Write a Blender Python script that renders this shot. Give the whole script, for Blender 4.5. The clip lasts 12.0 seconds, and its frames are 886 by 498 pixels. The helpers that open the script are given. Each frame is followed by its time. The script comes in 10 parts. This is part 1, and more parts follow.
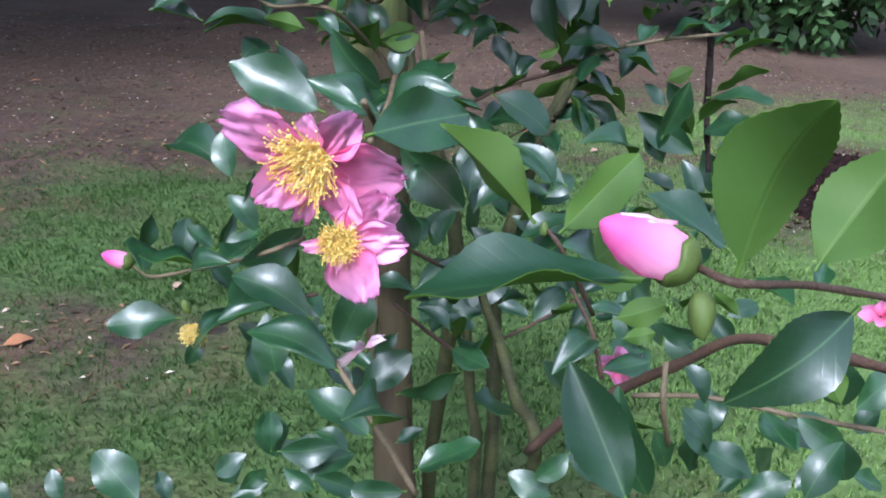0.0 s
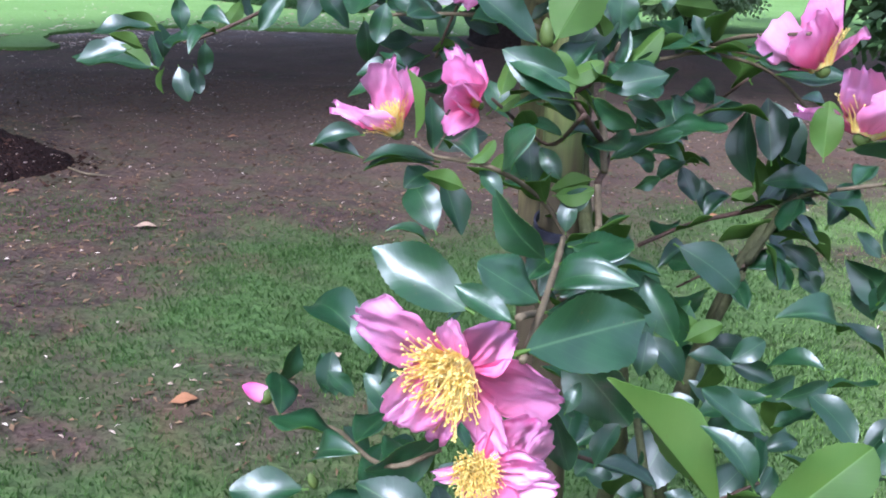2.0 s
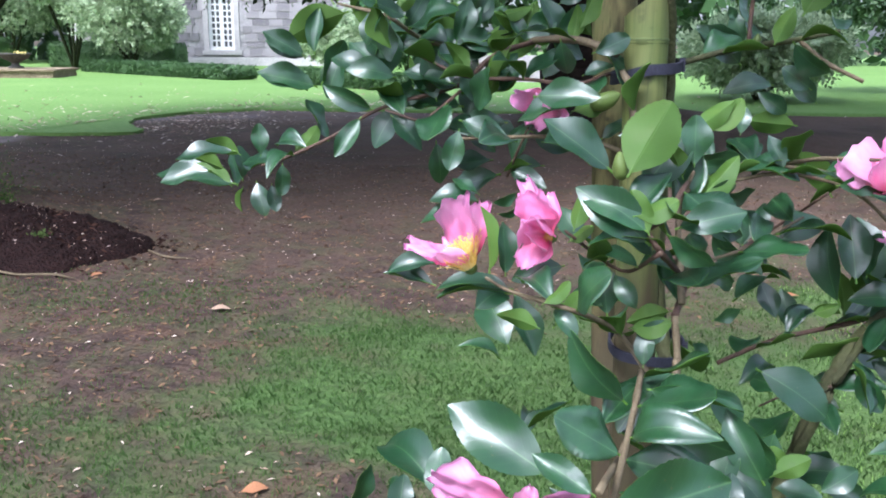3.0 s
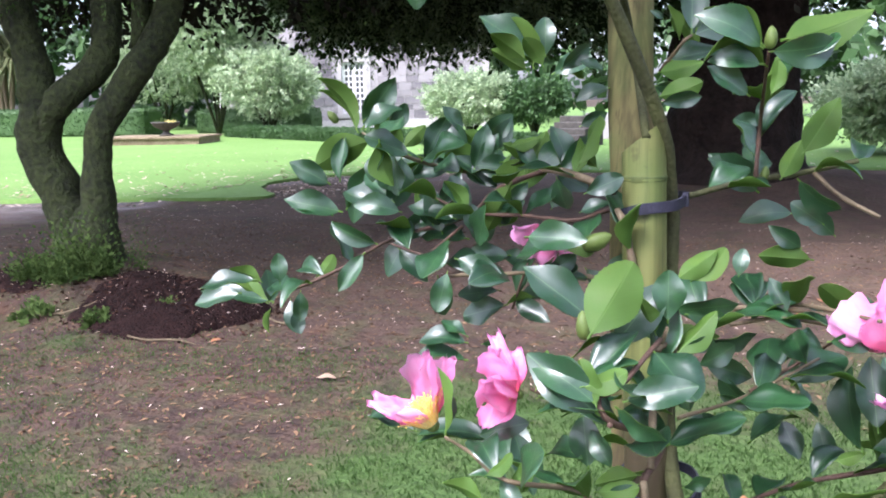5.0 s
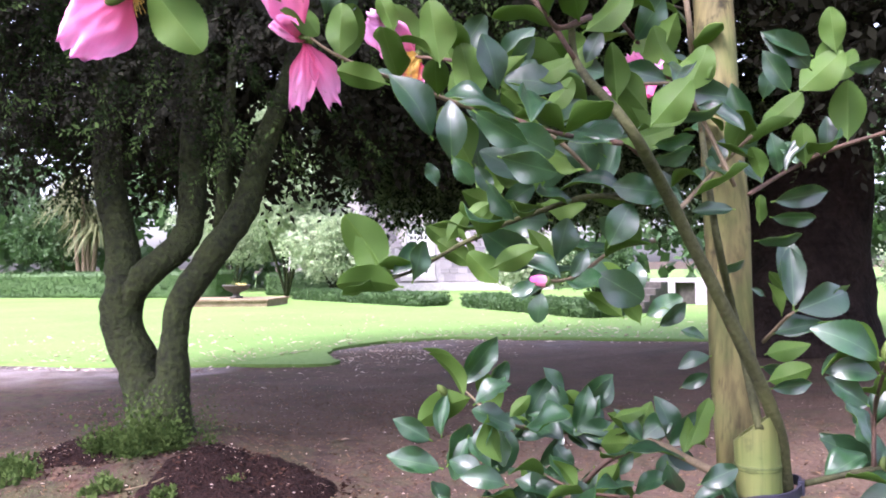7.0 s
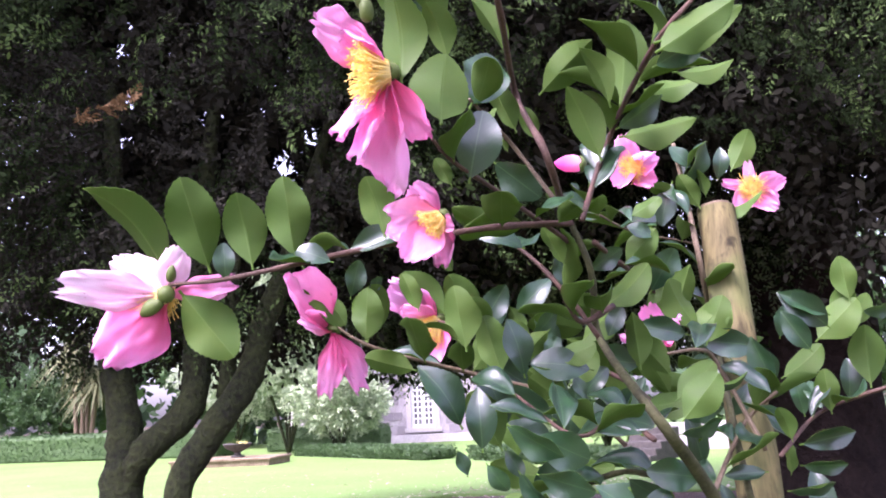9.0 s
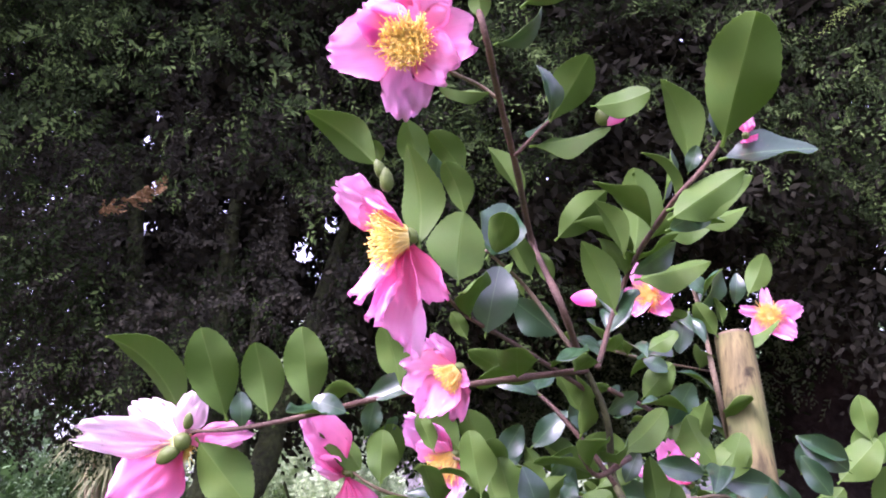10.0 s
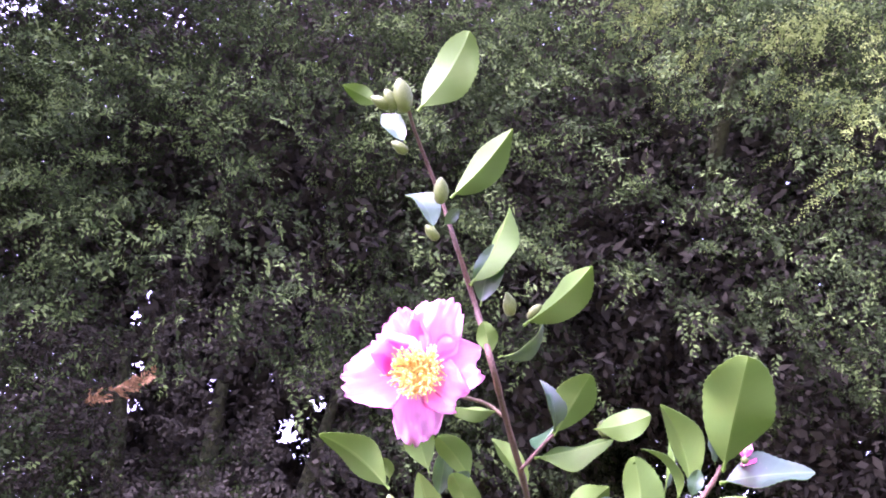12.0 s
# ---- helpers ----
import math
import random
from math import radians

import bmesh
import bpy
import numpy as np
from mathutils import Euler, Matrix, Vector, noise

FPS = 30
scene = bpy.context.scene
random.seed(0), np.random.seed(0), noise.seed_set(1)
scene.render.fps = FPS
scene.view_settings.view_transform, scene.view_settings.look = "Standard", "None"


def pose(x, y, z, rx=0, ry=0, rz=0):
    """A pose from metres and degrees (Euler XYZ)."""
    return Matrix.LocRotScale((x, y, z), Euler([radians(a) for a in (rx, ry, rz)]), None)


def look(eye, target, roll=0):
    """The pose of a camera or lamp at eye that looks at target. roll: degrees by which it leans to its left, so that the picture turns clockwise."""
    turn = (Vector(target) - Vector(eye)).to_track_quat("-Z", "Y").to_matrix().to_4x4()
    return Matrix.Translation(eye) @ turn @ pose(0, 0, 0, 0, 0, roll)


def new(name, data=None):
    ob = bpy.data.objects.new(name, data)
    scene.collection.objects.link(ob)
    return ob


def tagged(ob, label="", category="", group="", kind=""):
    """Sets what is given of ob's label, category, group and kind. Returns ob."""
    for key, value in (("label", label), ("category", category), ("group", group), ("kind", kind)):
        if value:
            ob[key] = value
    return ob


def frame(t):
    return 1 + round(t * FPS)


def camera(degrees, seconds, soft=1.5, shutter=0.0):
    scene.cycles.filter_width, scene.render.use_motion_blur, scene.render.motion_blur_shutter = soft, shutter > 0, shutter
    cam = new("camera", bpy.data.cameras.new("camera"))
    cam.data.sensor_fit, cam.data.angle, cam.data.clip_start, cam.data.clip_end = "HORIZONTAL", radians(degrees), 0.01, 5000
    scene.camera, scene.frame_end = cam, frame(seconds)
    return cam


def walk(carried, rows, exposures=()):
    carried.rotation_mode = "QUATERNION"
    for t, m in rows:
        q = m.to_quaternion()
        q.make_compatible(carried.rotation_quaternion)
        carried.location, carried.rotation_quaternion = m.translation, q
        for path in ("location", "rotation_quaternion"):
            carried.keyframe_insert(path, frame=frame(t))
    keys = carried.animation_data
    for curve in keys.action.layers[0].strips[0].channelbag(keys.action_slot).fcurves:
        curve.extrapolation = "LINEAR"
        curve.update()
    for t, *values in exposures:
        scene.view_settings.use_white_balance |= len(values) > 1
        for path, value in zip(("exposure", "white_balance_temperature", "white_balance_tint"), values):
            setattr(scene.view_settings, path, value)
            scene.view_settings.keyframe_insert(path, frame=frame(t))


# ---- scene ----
cam = camera(54.9, 12.0, 1.9)
PATH = [
    (0, (0.022, 0.044, 1.045), (0.117, 1.898, 0.301), 1.7),
    (0.5, (0.03, 0.061, 1.053), (0.065, 1.935, 0.357), 1.6),
    (1, (0.041, 0.095, 1.07), (-0.02, 1.979, 0.402), 1.9),
    (1.5, (0.034, 0.121, 1.08), (-0.162, 1.999, 0.423), 2.2),
    (2, (0.022, 0.14, 1.095), (-0.278, 2.015, 0.466), 2.1),
    (2.5, (0.013, 0.148, 1.109), (-0.397, 2.021, 0.541), 1.5),
    (3, (0.015, 0.152, 1.135), (-0.454, 2.038, 0.665), 0.5),
    (3.2, (0.019, 0.155, 1.147), (-0.458, 2.048, 0.712), 0.2),
    (4.8, (0.116, 0.2, 1.197), (-0.599, 2.033, 0.837), -1.2),
    (5, (0.12, 0.194, 1.204), (-0.641, 2.012, 0.863), -1.1),
    (5.5, (0.116, 0.183, 1.23), (-0.723, 1.98, 0.967), -0.6),
    (6, (0.113, 0.181, 1.259), (-0.756, 1.974, 1.092), -0.5),
    (6.5, (0.098, 0.175, 1.286), (-0.787, 1.967, 1.214), -0.8),
    (7, (0.089, 0.165, 1.31), (-0.808, 1.952, 1.345), -0.9),
    (7.2, (0.088, 0.16, 1.319), (-0.805, 1.949, 1.391), -1.0),
    (8.8, (0.079, 0.146, 1.41), (-0.795, 1.913, 1.749), -2.7),
    (9, (0.08, 0.145, 1.417), (-0.795, 1.905, 1.791), -2.8),
    (9.5, (0.084, 0.137, 1.439), (-0.804, 1.868, 1.902), -2.2),
    (10, (0.091, 0.13, 1.462), (-0.793, 1.833, 2.027), -1.9),
    (10.5, (0.098, 0.115, 1.487), (-0.758, 1.794, 2.156), -2.0),
    (11, (0.102, 0.109, 1.506), (-0.706, 1.775, 2.262), -2.4),
    (11.5, (0.103, 0.093, 1.528), (-0.678, 1.73, 2.37), -2.5),
    (12, (0.108, 0.073, 1.548), (-0.671, 1.666, 2.474), -2.4),
]
walk(cam, [(t, look(e, g, r)) for t, e, g, r in PATH], [(0, 1.34, 5250, 16), (1.5, 1.5, 5050, 20), (3, 1.74, 5450, 14), (5, 2.04, 5700, 21), (5.5, 2.05, 5750, 24), (7, 2.46, 5800, 34), (9, 2.42, 5750, 50), (10, 2.52, 5700, 58), (10.5, 2.8, 5600, 66), (11, 3.08, 5600, 74), (11.5, 3.22, 5600, 82), (12, 3.75, 5600, 80)])

# ---- light ----
SUN_EL, SUN_AZ = radians(52), radians(200)
world = bpy.data.worlds.new("sky")
scene.world = world
world.use_nodes = True
_n = world.node_tree.nodes
_sky = _n.new("ShaderNodeTexSky")
_sky.sky_type, _sky.sun_disc = "NISHITA", False
_sky.sun_elevation, _sky.sun_rotation = SUN_EL, SUN_AZ
_sky.air_density, _sky.dust_density, _sky.ozone_density = 1.0, 4.0, 1.0
_hs = _n.new("ShaderNodeHueSaturation")
_hs.inputs["Saturation"].default_value, _hs.inputs["Value"].default_value = 0.45, 1.0
world.node_tree.links.new(_sky.outputs[0], _hs.inputs["Color"])
world.node_tree.links.new(_hs.outputs[0], _n["Background"].inputs[0])
_n["Background"].inputs[1].default_value = 0.15
sun = new("sun", bpy.data.lights.new("sun", "SUN"))
sun.data.energy, sun.data.angle, sun.data.color = 1.5, radians(14), (1.0, 0.96, 0.9)
_d = Vector((math.sin(SUN_AZ) * math.cos(SUN_EL), math.cos(SUN_AZ) * math.cos(SUN_EL), math.sin(SUN_EL)))
sun.matrix_world = look(_d * 50, (0, 0, 0))

# ---- materials ----
def material(name, rough=0.6, spec=0.5):
    m = bpy.data.materials.new(name)
    m.use_nodes = True
    b = m.node_tree.nodes["Principled BSDF"]
    b.inputs["Roughness"].default_value = rough
    b.inputs["Specular IOR Level"].default_value = spec
    return m, m.node_tree, b


def node(nt, kind, **inputs):
    n = nt.nodes.new(kind)
    for k, v in inputs.items():
        n.inputs[k.replace("_", " ")].default_value = v
    return n


def noise_mask(nt, scale, lo, hi, detail=4.0, coords="Object", dist=0.0):
    tc = nt.nodes.new("ShaderNodeTexCoord")
    t = node(nt, "ShaderNodeTexNoise", Scale=scale, Detail=detail, Distortion=dist)
    nt.links.new(tc.outputs[coords], t.inputs["Vector"])
    r = node(nt, "ShaderNodeMapRange")
    r.inputs[1].default_value, r.inputs[2].default_value = lo, hi
    nt.links.new(t.outputs[0], r.inputs[0])
    return r.outputs[0], t.outputs[0]


def blend(nt, fac, a, b):
    n = nt.nodes.new("ShaderNodeMix")
    n.data_type = "RGBA"
    for sock, v in ((n.inputs[0], fac), (n.inputs[6], a), (n.inputs[7], b)):
        if isinstance(v, (int, float)):
            sock.default_value = v
        elif isinstance(v, tuple):
            sock.default_value = (*v, 1.0)
        else:
            nt.links.new(v, sock)
    return n.outputs[2]


def bump(nt, bsdf, height, strength, distance):
    n = node(nt, "ShaderNodeBump", Strength=strength, Distance=distance)
    nt.links.new(height, n.inputs["Height"])
    nt.links.new(n.outputs[0], bsdf.inputs["Normal"])


def two_tone(name, dark, light, scale, rough=0.7, spec=0.3, lo=0.35, hi=0.65, fine=0, bump_by=0.0, bump_m=0.01, coords="Object", third=None):
    """Two colours mixed by coarse noise, broken by fine noise, with relief."""
    m, nt, b = material(name, rough, spec)
    f, _ = noise_mask(nt, scale, lo, hi, 6.0, coords)
    c = blend(nt, f, dark, light)
    g, raw = noise_mask(nt, fine or scale * 9, 0.3, 0.7, 5.0, coords)
    c2 = blend(nt, g, tuple(v * 0.6 for v in dark), third or tuple(min(1.0, v * 1.15) for v in light))
    nt.links.new(blend(nt, 0.4, c, c2), b.inputs["Base Color"])
    if bump_by:
        bump(nt, b, raw, bump_by, bump_m)
    return m


def leafy(name, dark, light, rough=0.4, spec=0.5, glow=0.25, coords="Object"):
    """Foliage: a random tone for each leaf and some light through it."""
    m, nt, b = material(name, rough, spec)
    g = nt.nodes.new("ShaderNodeNewGeometry")
    c = blend(nt, g.outputs["Random Per Island"], dark, light)
    nt.links.new(c, b.inputs["Base Color"])
    tr = nt.nodes.new("ShaderNodeBsdfTranslucent")
    nt.links.new(c, tr.inputs[0])
    mx = node(nt, "ShaderNodeMixShader", Fac=glow)
    nt.links.new(b.outputs[0], mx.inputs[1])
    nt.links.new(tr.outputs[0], mx.inputs[2])
    nt.links.new(mx.outputs[0], nt.nodes["Material Output"].inputs[0])
    return m


def blade(name, edge, rib, rough, spec, glow, tint, wax):
    """A camellia leaf's face: pale midrib, faint side veins, blotches, a tone of its own for each leaf."""
    m, nt, b = material(name, rough, spec)
    b.inputs["Coat Weight"].default_value, b.inputs["Coat Roughness"].default_value = wax, 0.38
    tc = nt.nodes.new("ShaderNodeAttribute")
    tc.attribute_name = "leafco"
    sx = nt.nodes.new("ShaderNodeSeparateXYZ")
    nt.links.new(tc.outputs["Vector"], sx.inputs[0])
    ab = nt.nodes.new("ShaderNodeMath"); ab.operation = "ABSOLUTE"
    nt.links.new(sx.outputs[1], ab.inputs[0])
    mid = node(nt, "ShaderNodeMapRange")
    mid.inputs[1].default_value, mid.inputs[2].default_value = 0.004, 0.009
    mid.inputs[3].default_value, mid.inputs[4].default_value = 1.0, 0.0
    nt.links.new(ab.outputs[0], mid.inputs[0])
    # side veins run forward from the midrib
    ve = nt.nodes.new("ShaderNodeMath"); ve.operation = "MULTIPLY_ADD"
    nt.links.new(ab.outputs[0], ve.inputs[0]); ve.inputs[1].default_value = -1.1
    nt.links.new(sx.outputs[0], ve.inputs[2])
    sn = nt.nodes.new("ShaderNodeMath"); sn.operation = "MULTIPLY"
    nt.links.new(ve.outputs[0], sn.inputs[0]); sn.inputs[1].default_value = 62.0
    si = nt.nodes.new("ShaderNodeMath"); si.operation = "SINE"
    nt.links.new(sn.outputs[0], si.inputs[0])
    vr = node(nt, "ShaderNodeMapRange")
    vr.inputs[1].default_value, vr.inputs[2].default_value = 0.8, 1.0
    vr.inputs[4].default_value = 0.045
    nt.links.new(si.outputs[0], vr.inputs[0])
    oi = nt.nodes.new("ShaderNodeObjectInfo")
    ge = nt.nodes.new("ShaderNodeNewGeometry")
    ad = nt.nodes.new("ShaderNodeMath"); ad.operation = "ADD"
    nt.links.new(oi.outputs["Random"], ad.inputs[0]); nt.links.new(ge.outputs["Random Per Island"], ad.inputs[1])
    fr = nt.nodes.new("ShaderNodeMath"); fr.operation = "FRACT"
    nt.links.new(ad.outputs[0], fr.inputs[0])
    c = blend(nt, fr.outputs[0], edge, tint)
    ns = node(nt, "ShaderNodeTexNoise", Scale=4.0, Detail=3.0)
    nt.links.new(tc.outputs["Vector"], ns.inputs["Vector"])
    fm = node(nt, "ShaderNodeMapRange")
    fm.inputs[1].default_value, fm.inputs[2].default_value = 0.4, 0.75
    nt.links.new(ns.outputs[0], fm.inputs[0])
    f, raw = fm.outputs[0], ns.outputs[0]
    c = blend(nt, f, c, tuple(v * 1.25 for v in edge))
    c = blend(nt, vr.outputs[0], c, rib)
    mf = nt.nodes.new("ShaderNodeMath"); mf.operation = "MULTIPLY"
    nt.links.new(mid.outputs[0], mf.inputs[0]); mf.inputs[1].default_value = 0.45
    c = blend(nt, mf.outputs[0], c, rib)
    n2 = node(nt, "ShaderNodeTexNoise", Scale=23.0, Detail=1.0)
    nt.links.new(tc.outputs["Vector"], n2.inputs["Vector"])
    sp = node(nt, "ShaderNodeMapRange")
    sp.inputs[1].default_value, sp.inputs[2].default_value = 0.78, 0.80
    nt.links.new(n2.outputs[0], sp.inputs[0])
    c = blend(nt, sp.outputs[0], c, (0.10, 0.07, 0.03))
    nt.links.new(c, b.inputs["Base Color"])
    rr = node(nt, "ShaderNodeMapRange")
    rr.inputs[3].default_value, rr.inputs[4].default_value = rough * 0.8, min(1.0, rough * 1.5)
    nt.links.new(raw, rr.inputs[0])
    nt.links.new(rr.outputs[0], b.inputs["Roughness"])
    hs = nt.nodes.new("ShaderNodeMath"); hs.operation = "SUBTRACT"
    nt.links.new(raw, hs.inputs[0]); nt.links.new(vr.outputs[0], hs.inputs[1])
    bump(nt, b, hs.outputs[0], 0.22, 0.003)
    tr = nt.nodes.new("ShaderNodeBsdfTranslucent")
    lit = blend(nt, 0.6, c, (0.31, 0.51, 0.05))
    nt.links.new(lit, tr.inputs[0])
    mx = node(nt, "ShaderNodeMixShader", Fac=glow)
    nt.links.new(b.outputs[0], mx.inputs[1])
    nt.links.new(tr.outputs[0], mx.inputs[2])
    nt.links.new(mx.outputs[0], nt.nodes["Material Output"].inputs[0])
    return m


def petal_material(name, base, tip, pale_by, axis=0):
    m, nt, b = material(name, 0.65, 0.12)
    tc = nt.nodes.new("ShaderNodeTexCoord")
    sx = nt.nodes.new("ShaderNodeSeparateXYZ")
    nt.links.new(tc.outputs["Object"], sx.inputs[0])
    r = node(nt, "ShaderNodeMapRange")
    r.inputs[1].default_value, r.inputs[2].default_value = 0.1, 0.75
    nt.links.new(sx.outputs[axis], r.inputs[0])
    c = blend(nt, r.outputs[0], base, tip)
    oi = nt.nodes.new("ShaderNodeObjectInfo")
    pale = node(nt, "ShaderNodeMapRange")
    pale.inputs[4].default_value = pale_by
    nt.links.new(oi.outputs["Random"], pale.inputs[0])
    c = blend(nt, pale.outputs[0], c, (0.90, 0.66, 0.84))
    mp = nt.nodes.new("ShaderNodeMapping")
    mp.inputs["Scale"].default_value = (2.0, 30.0, 2.0)
    nt.links.new(tc.outputs["Object"], mp.inputs[0])
    t = node(nt, "ShaderNodeTexNoise", Scale=2.0, Detail=4.0)
    nt.links.new(mp.outputs[0], t.inputs["Vector"])
    v = node(nt, "ShaderNodeMapRange")
    v.inputs[1].default_value, v.inputs[2].default_value, v.inputs[4].default_value = 0.5, 0.75, 0.25
    nt.links.new(t.outputs[0], v.inputs[0])
    c = blend(nt, v.outputs[0], c, (0.78, 0.24, 0.54))
    sp, _ = noise_mask(nt, 9.0, 0.72, 0.76, 2.0)
    sk = nt.nodes.new("ShaderNodeMath"); sk.operation = "MULTIPLY"
    nt.links.new(sp, sk.inputs[0]); sk.inputs[1].default_value = 0.5
    c = blend(nt, sk.outputs[0], c, (0.45, 0.16, 0.14))
    nt.links.new(c, b.inputs["Base Color"])
    bump(nt, b, t.outputs[0], 0.14, 0.004)
    tr = nt.nodes.new("ShaderNodeBsdfTranslucent")
    nt.links.new(c, tr.inputs[0])
    mx = node(nt, "ShaderNodeMixShader", Fac=0.52)
    nt.links.new(b.outputs[0], mx.inputs[1])
    nt.links.new(tr.outputs[0], mx.inputs[2])
    nt.links.new(mx.outputs[0], nt.nodes["Material Output"].inputs[0])
    return m


LEAF_TOP = blade("camellia leaf upper face", (0.007, 0.030, 0.011), (0.10, 0.19, 0.07), 0.30, 0.68, 0.10, (0.021, 0.072, 0.021), 0.20)
LEAF_UNDER = blade("camellia leaf lower face", (0.068, 0.138, 0.024), (0.20, 0.32, 0.08), 0.48, 0.32, 0.50, (0.115, 0.198, 0.036), 0.0)
PETAL = petal_material("pink petal", (0.90, 0.22, 0.45), (0.94, 0.51, 0.76), 0.30)
PETAL_PALE = petal_material("pale petal", (0.92, 0.62, 0.74), (0.92, 0.84, 0.86), 0.3)
PETAL_DEEP = petal_material("deep pink bud", (0.92, 0.56, 0.70), (0.84, 0.16, 0.48), 0.1, 2)
STAMEN = leafy("golden stamen thread", (0.97, 0.77, 0.22), (0.99, 0.90, 0.46), 0.5, 0.2, 0.6)
ANTHER = leafy("yellow anther", (0.96, 0.77, 0.18), (0.99, 0.90, 0.42), 0.7, 0.2, 0.5)
CALYX = two_tone("green bud scale", (0.050, 0.080, 0.017), (0.104, 0.142, 0.032), 60, 0.5, 0.25, bump_by=0.2, bump_m=0.001)
TWIG = two_tone("young brown twig", (0.046, 0.023, 0.015), (0.104, 0.054, 0.034), 60, 0.7, 0.3, bump_by=0.5, bump_m=0.002, third=(0.11, 0.08, 0.058))
TWIG_PALE = two_tone("pale tan twig", (0.085, 0.062, 0.034), (0.155, 0.12, 0.07), 50, 0.7, 0.3, bump_by=0.4, bump_m=0.002)
STEM = two_tone("mossy camellia stem", (0.022, 0.025, 0.008), (0.064, 0.072, 0.020), 30, 0.8, 0.25, bump_by=0.6, bump_m=0.003, third=(0.075, 0.070, 0.036))


def streaky(name, dark, light, stain, rough, spec, brown_below=-1.0):
    """Wood or cane: streaks along z, blotches of algae and dirt; dark brown below a given height, with a ragged edge.
    """
    m, nt, bs = material(name, rough, spec)
    tc = nt.nodes.new("ShaderNodeTexCoord")
    mp = nt.nodes.new("ShaderNodeMapping")
    mp.inputs["Scale"].default_value = (70, 70, 3)
    nt.links.new(tc.outputs["Object"], mp.inputs[0])
    t = node(nt, "ShaderNodeTexNoise", Scale=1.0, Detail=5.0)
    nt.links.new(mp.outputs[0], t.inputs["Vector"])
    r = node(nt, "ShaderNodeMapRange")
    r.inputs[1].default_value, r.inputs[2].default_value = 0.36, 0.60
    nt.links.new(t.outputs[0], r.inputs[0])
    c = blend(nt, r.outputs[0], dark, light)
    m2 = nt.nodes.new("ShaderNodeMapping")
    m2.inputs["Scale"].default_value = (260, 260, 14)
    nt.links.new(tc.outputs["Object"], m2.inputs[0])
    t2 = node(nt, "ShaderNodeTexNoise", Scale=1.0, Detail=6.0)
    nt.links.new(m2.outputs[0], t2.inputs["Vector"])
    r2 = node(nt, "ShaderNodeMapRange")
    r2.inputs[1].default_value, r2.inputs[2].default_value, r2.inputs[4].default_value = 0.52, 0.70, 0.7
    nt.links.new(t2.outputs[0], r2.inputs[0])
    c = blend(nt, r2.outputs[0], c, tuple(v * 0.7 for v in dark))
    f, _ = noise_mask(nt, 16.0, 0.45, 0.68, 5.0)
    c = blend(nt, f, c, blend(nt, 0.6, c, stain))
    g, _ = noise_mask(nt, 45.0, 0.64, 0.78, 3.0)
    c = blend(nt, g, c, tuple(v * 0.45 for v in dark))
    sp = nt.nodes.new("ShaderNodeSeparateXYZ")
    nt.links.new(tc.outputs["Object"], sp.inputs[0])
    ad = nt.nodes.new("ShaderNodeMath"); ad.operation = "MULTIPLY_ADD"
    nt.links.new(t.outputs[0], ad.inputs[0]); ad.inputs[1].default_value = 0.16
    nt.links.new(sp.outputs[2], ad.inputs[2])
    dm = node(nt, "ShaderNodeMapRange")
    dm.inputs[1].default_value, dm.inputs[2].default_value = brown_below + 0.04, brown_below + 0.13
    dm.inputs[3].default_value, dm.inputs[4].default_value = 0.85, 0.0
    nt.links.new(ad.outputs[0], dm.inputs[0])
    c = blend(nt, dm.outputs[0], c, (0.050, 0.034, 0.022))
    nt.links.new(c, bs.inputs["Base Color"])
    bump(nt, bs, t.outputs[0], 0.5, 0.002)
    return m


BAMBOO = streaky("weathered yellow-green bamboo", (0.062, 0.066, 0.020), (0.140, 0.148, 0.047), (0.070, 0.110, 0.026), 0.55, 0.3, 0.93)
BAMBOO_DARK = streaky("dirty green bamboo joint", (0.030, 0.036, 0.012), (0.095, 0.105, 0.034), (0.04, 0.07, 0.02), 0.7, 0.2, 0.93)
STAKE = streaky("weathered tan stake", (0.050, 0.042, 0.017), (0.158, 0.136, 0.054), (0.095, 0.122, 0.034), 0.75, 0.2, 0.88)
TIE = two_tone("dark rubber tie", (0.013, 0.013, 0.022), (0.034, 0.033, 0.050), 60, 0.7, 0.25, bump_by=0.3, bump_m=0.001)
BARK = two_tone("dark mossy yew bark", (0.013, 0.012, 0.009), (0.034, 0.039, 0.015), 4, 0.9, 0.2, fine=28, bump_by=0.9, bump_m=0.04, third=(0.055, 0.082, 0.020))
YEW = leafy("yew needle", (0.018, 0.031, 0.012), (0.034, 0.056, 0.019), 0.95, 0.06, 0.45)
# brown inner needles; the crown's inner shade is put into this colour too
YEW_SHADED = leafy("brown inner yew needle, shade in its colour", (0.020, 0.020, 0.015), (0.037, 0.037, 0.025), 0.9, 0.05, 0.15)
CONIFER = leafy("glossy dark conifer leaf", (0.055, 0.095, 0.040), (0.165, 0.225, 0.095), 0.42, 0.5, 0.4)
BARK_RED = two_tone("dark reddish-brown conifer bark", (0.013, 0.010, 0.009), (0.036, 0.026, 0.022), 3, 0.95, 0.1, fine=14, bump_by=1.0, bump_m=0.06)
YEW_TIP = leafy("pale yew needle, young growth and light in its colour", (0.040, 0.074, 0.021), (0.086, 0.138, 0.039), 0.8, 0.12, 0.4)
# lighter copy of the yew needle, with sunlight put into its colour
SUNLIT = leafy("yellow-green yew needle, sunlight in its colour", (0.098, 0.158, 0.038), (0.23, 0.31, 0.088), 0.8, 0.12, 0.5)
DEAD = leafy("dead rust foliage", (0.085, 0.054, 0.022), (0.16, 0.104, 0.048), 0.9, 0.1, 0.3)
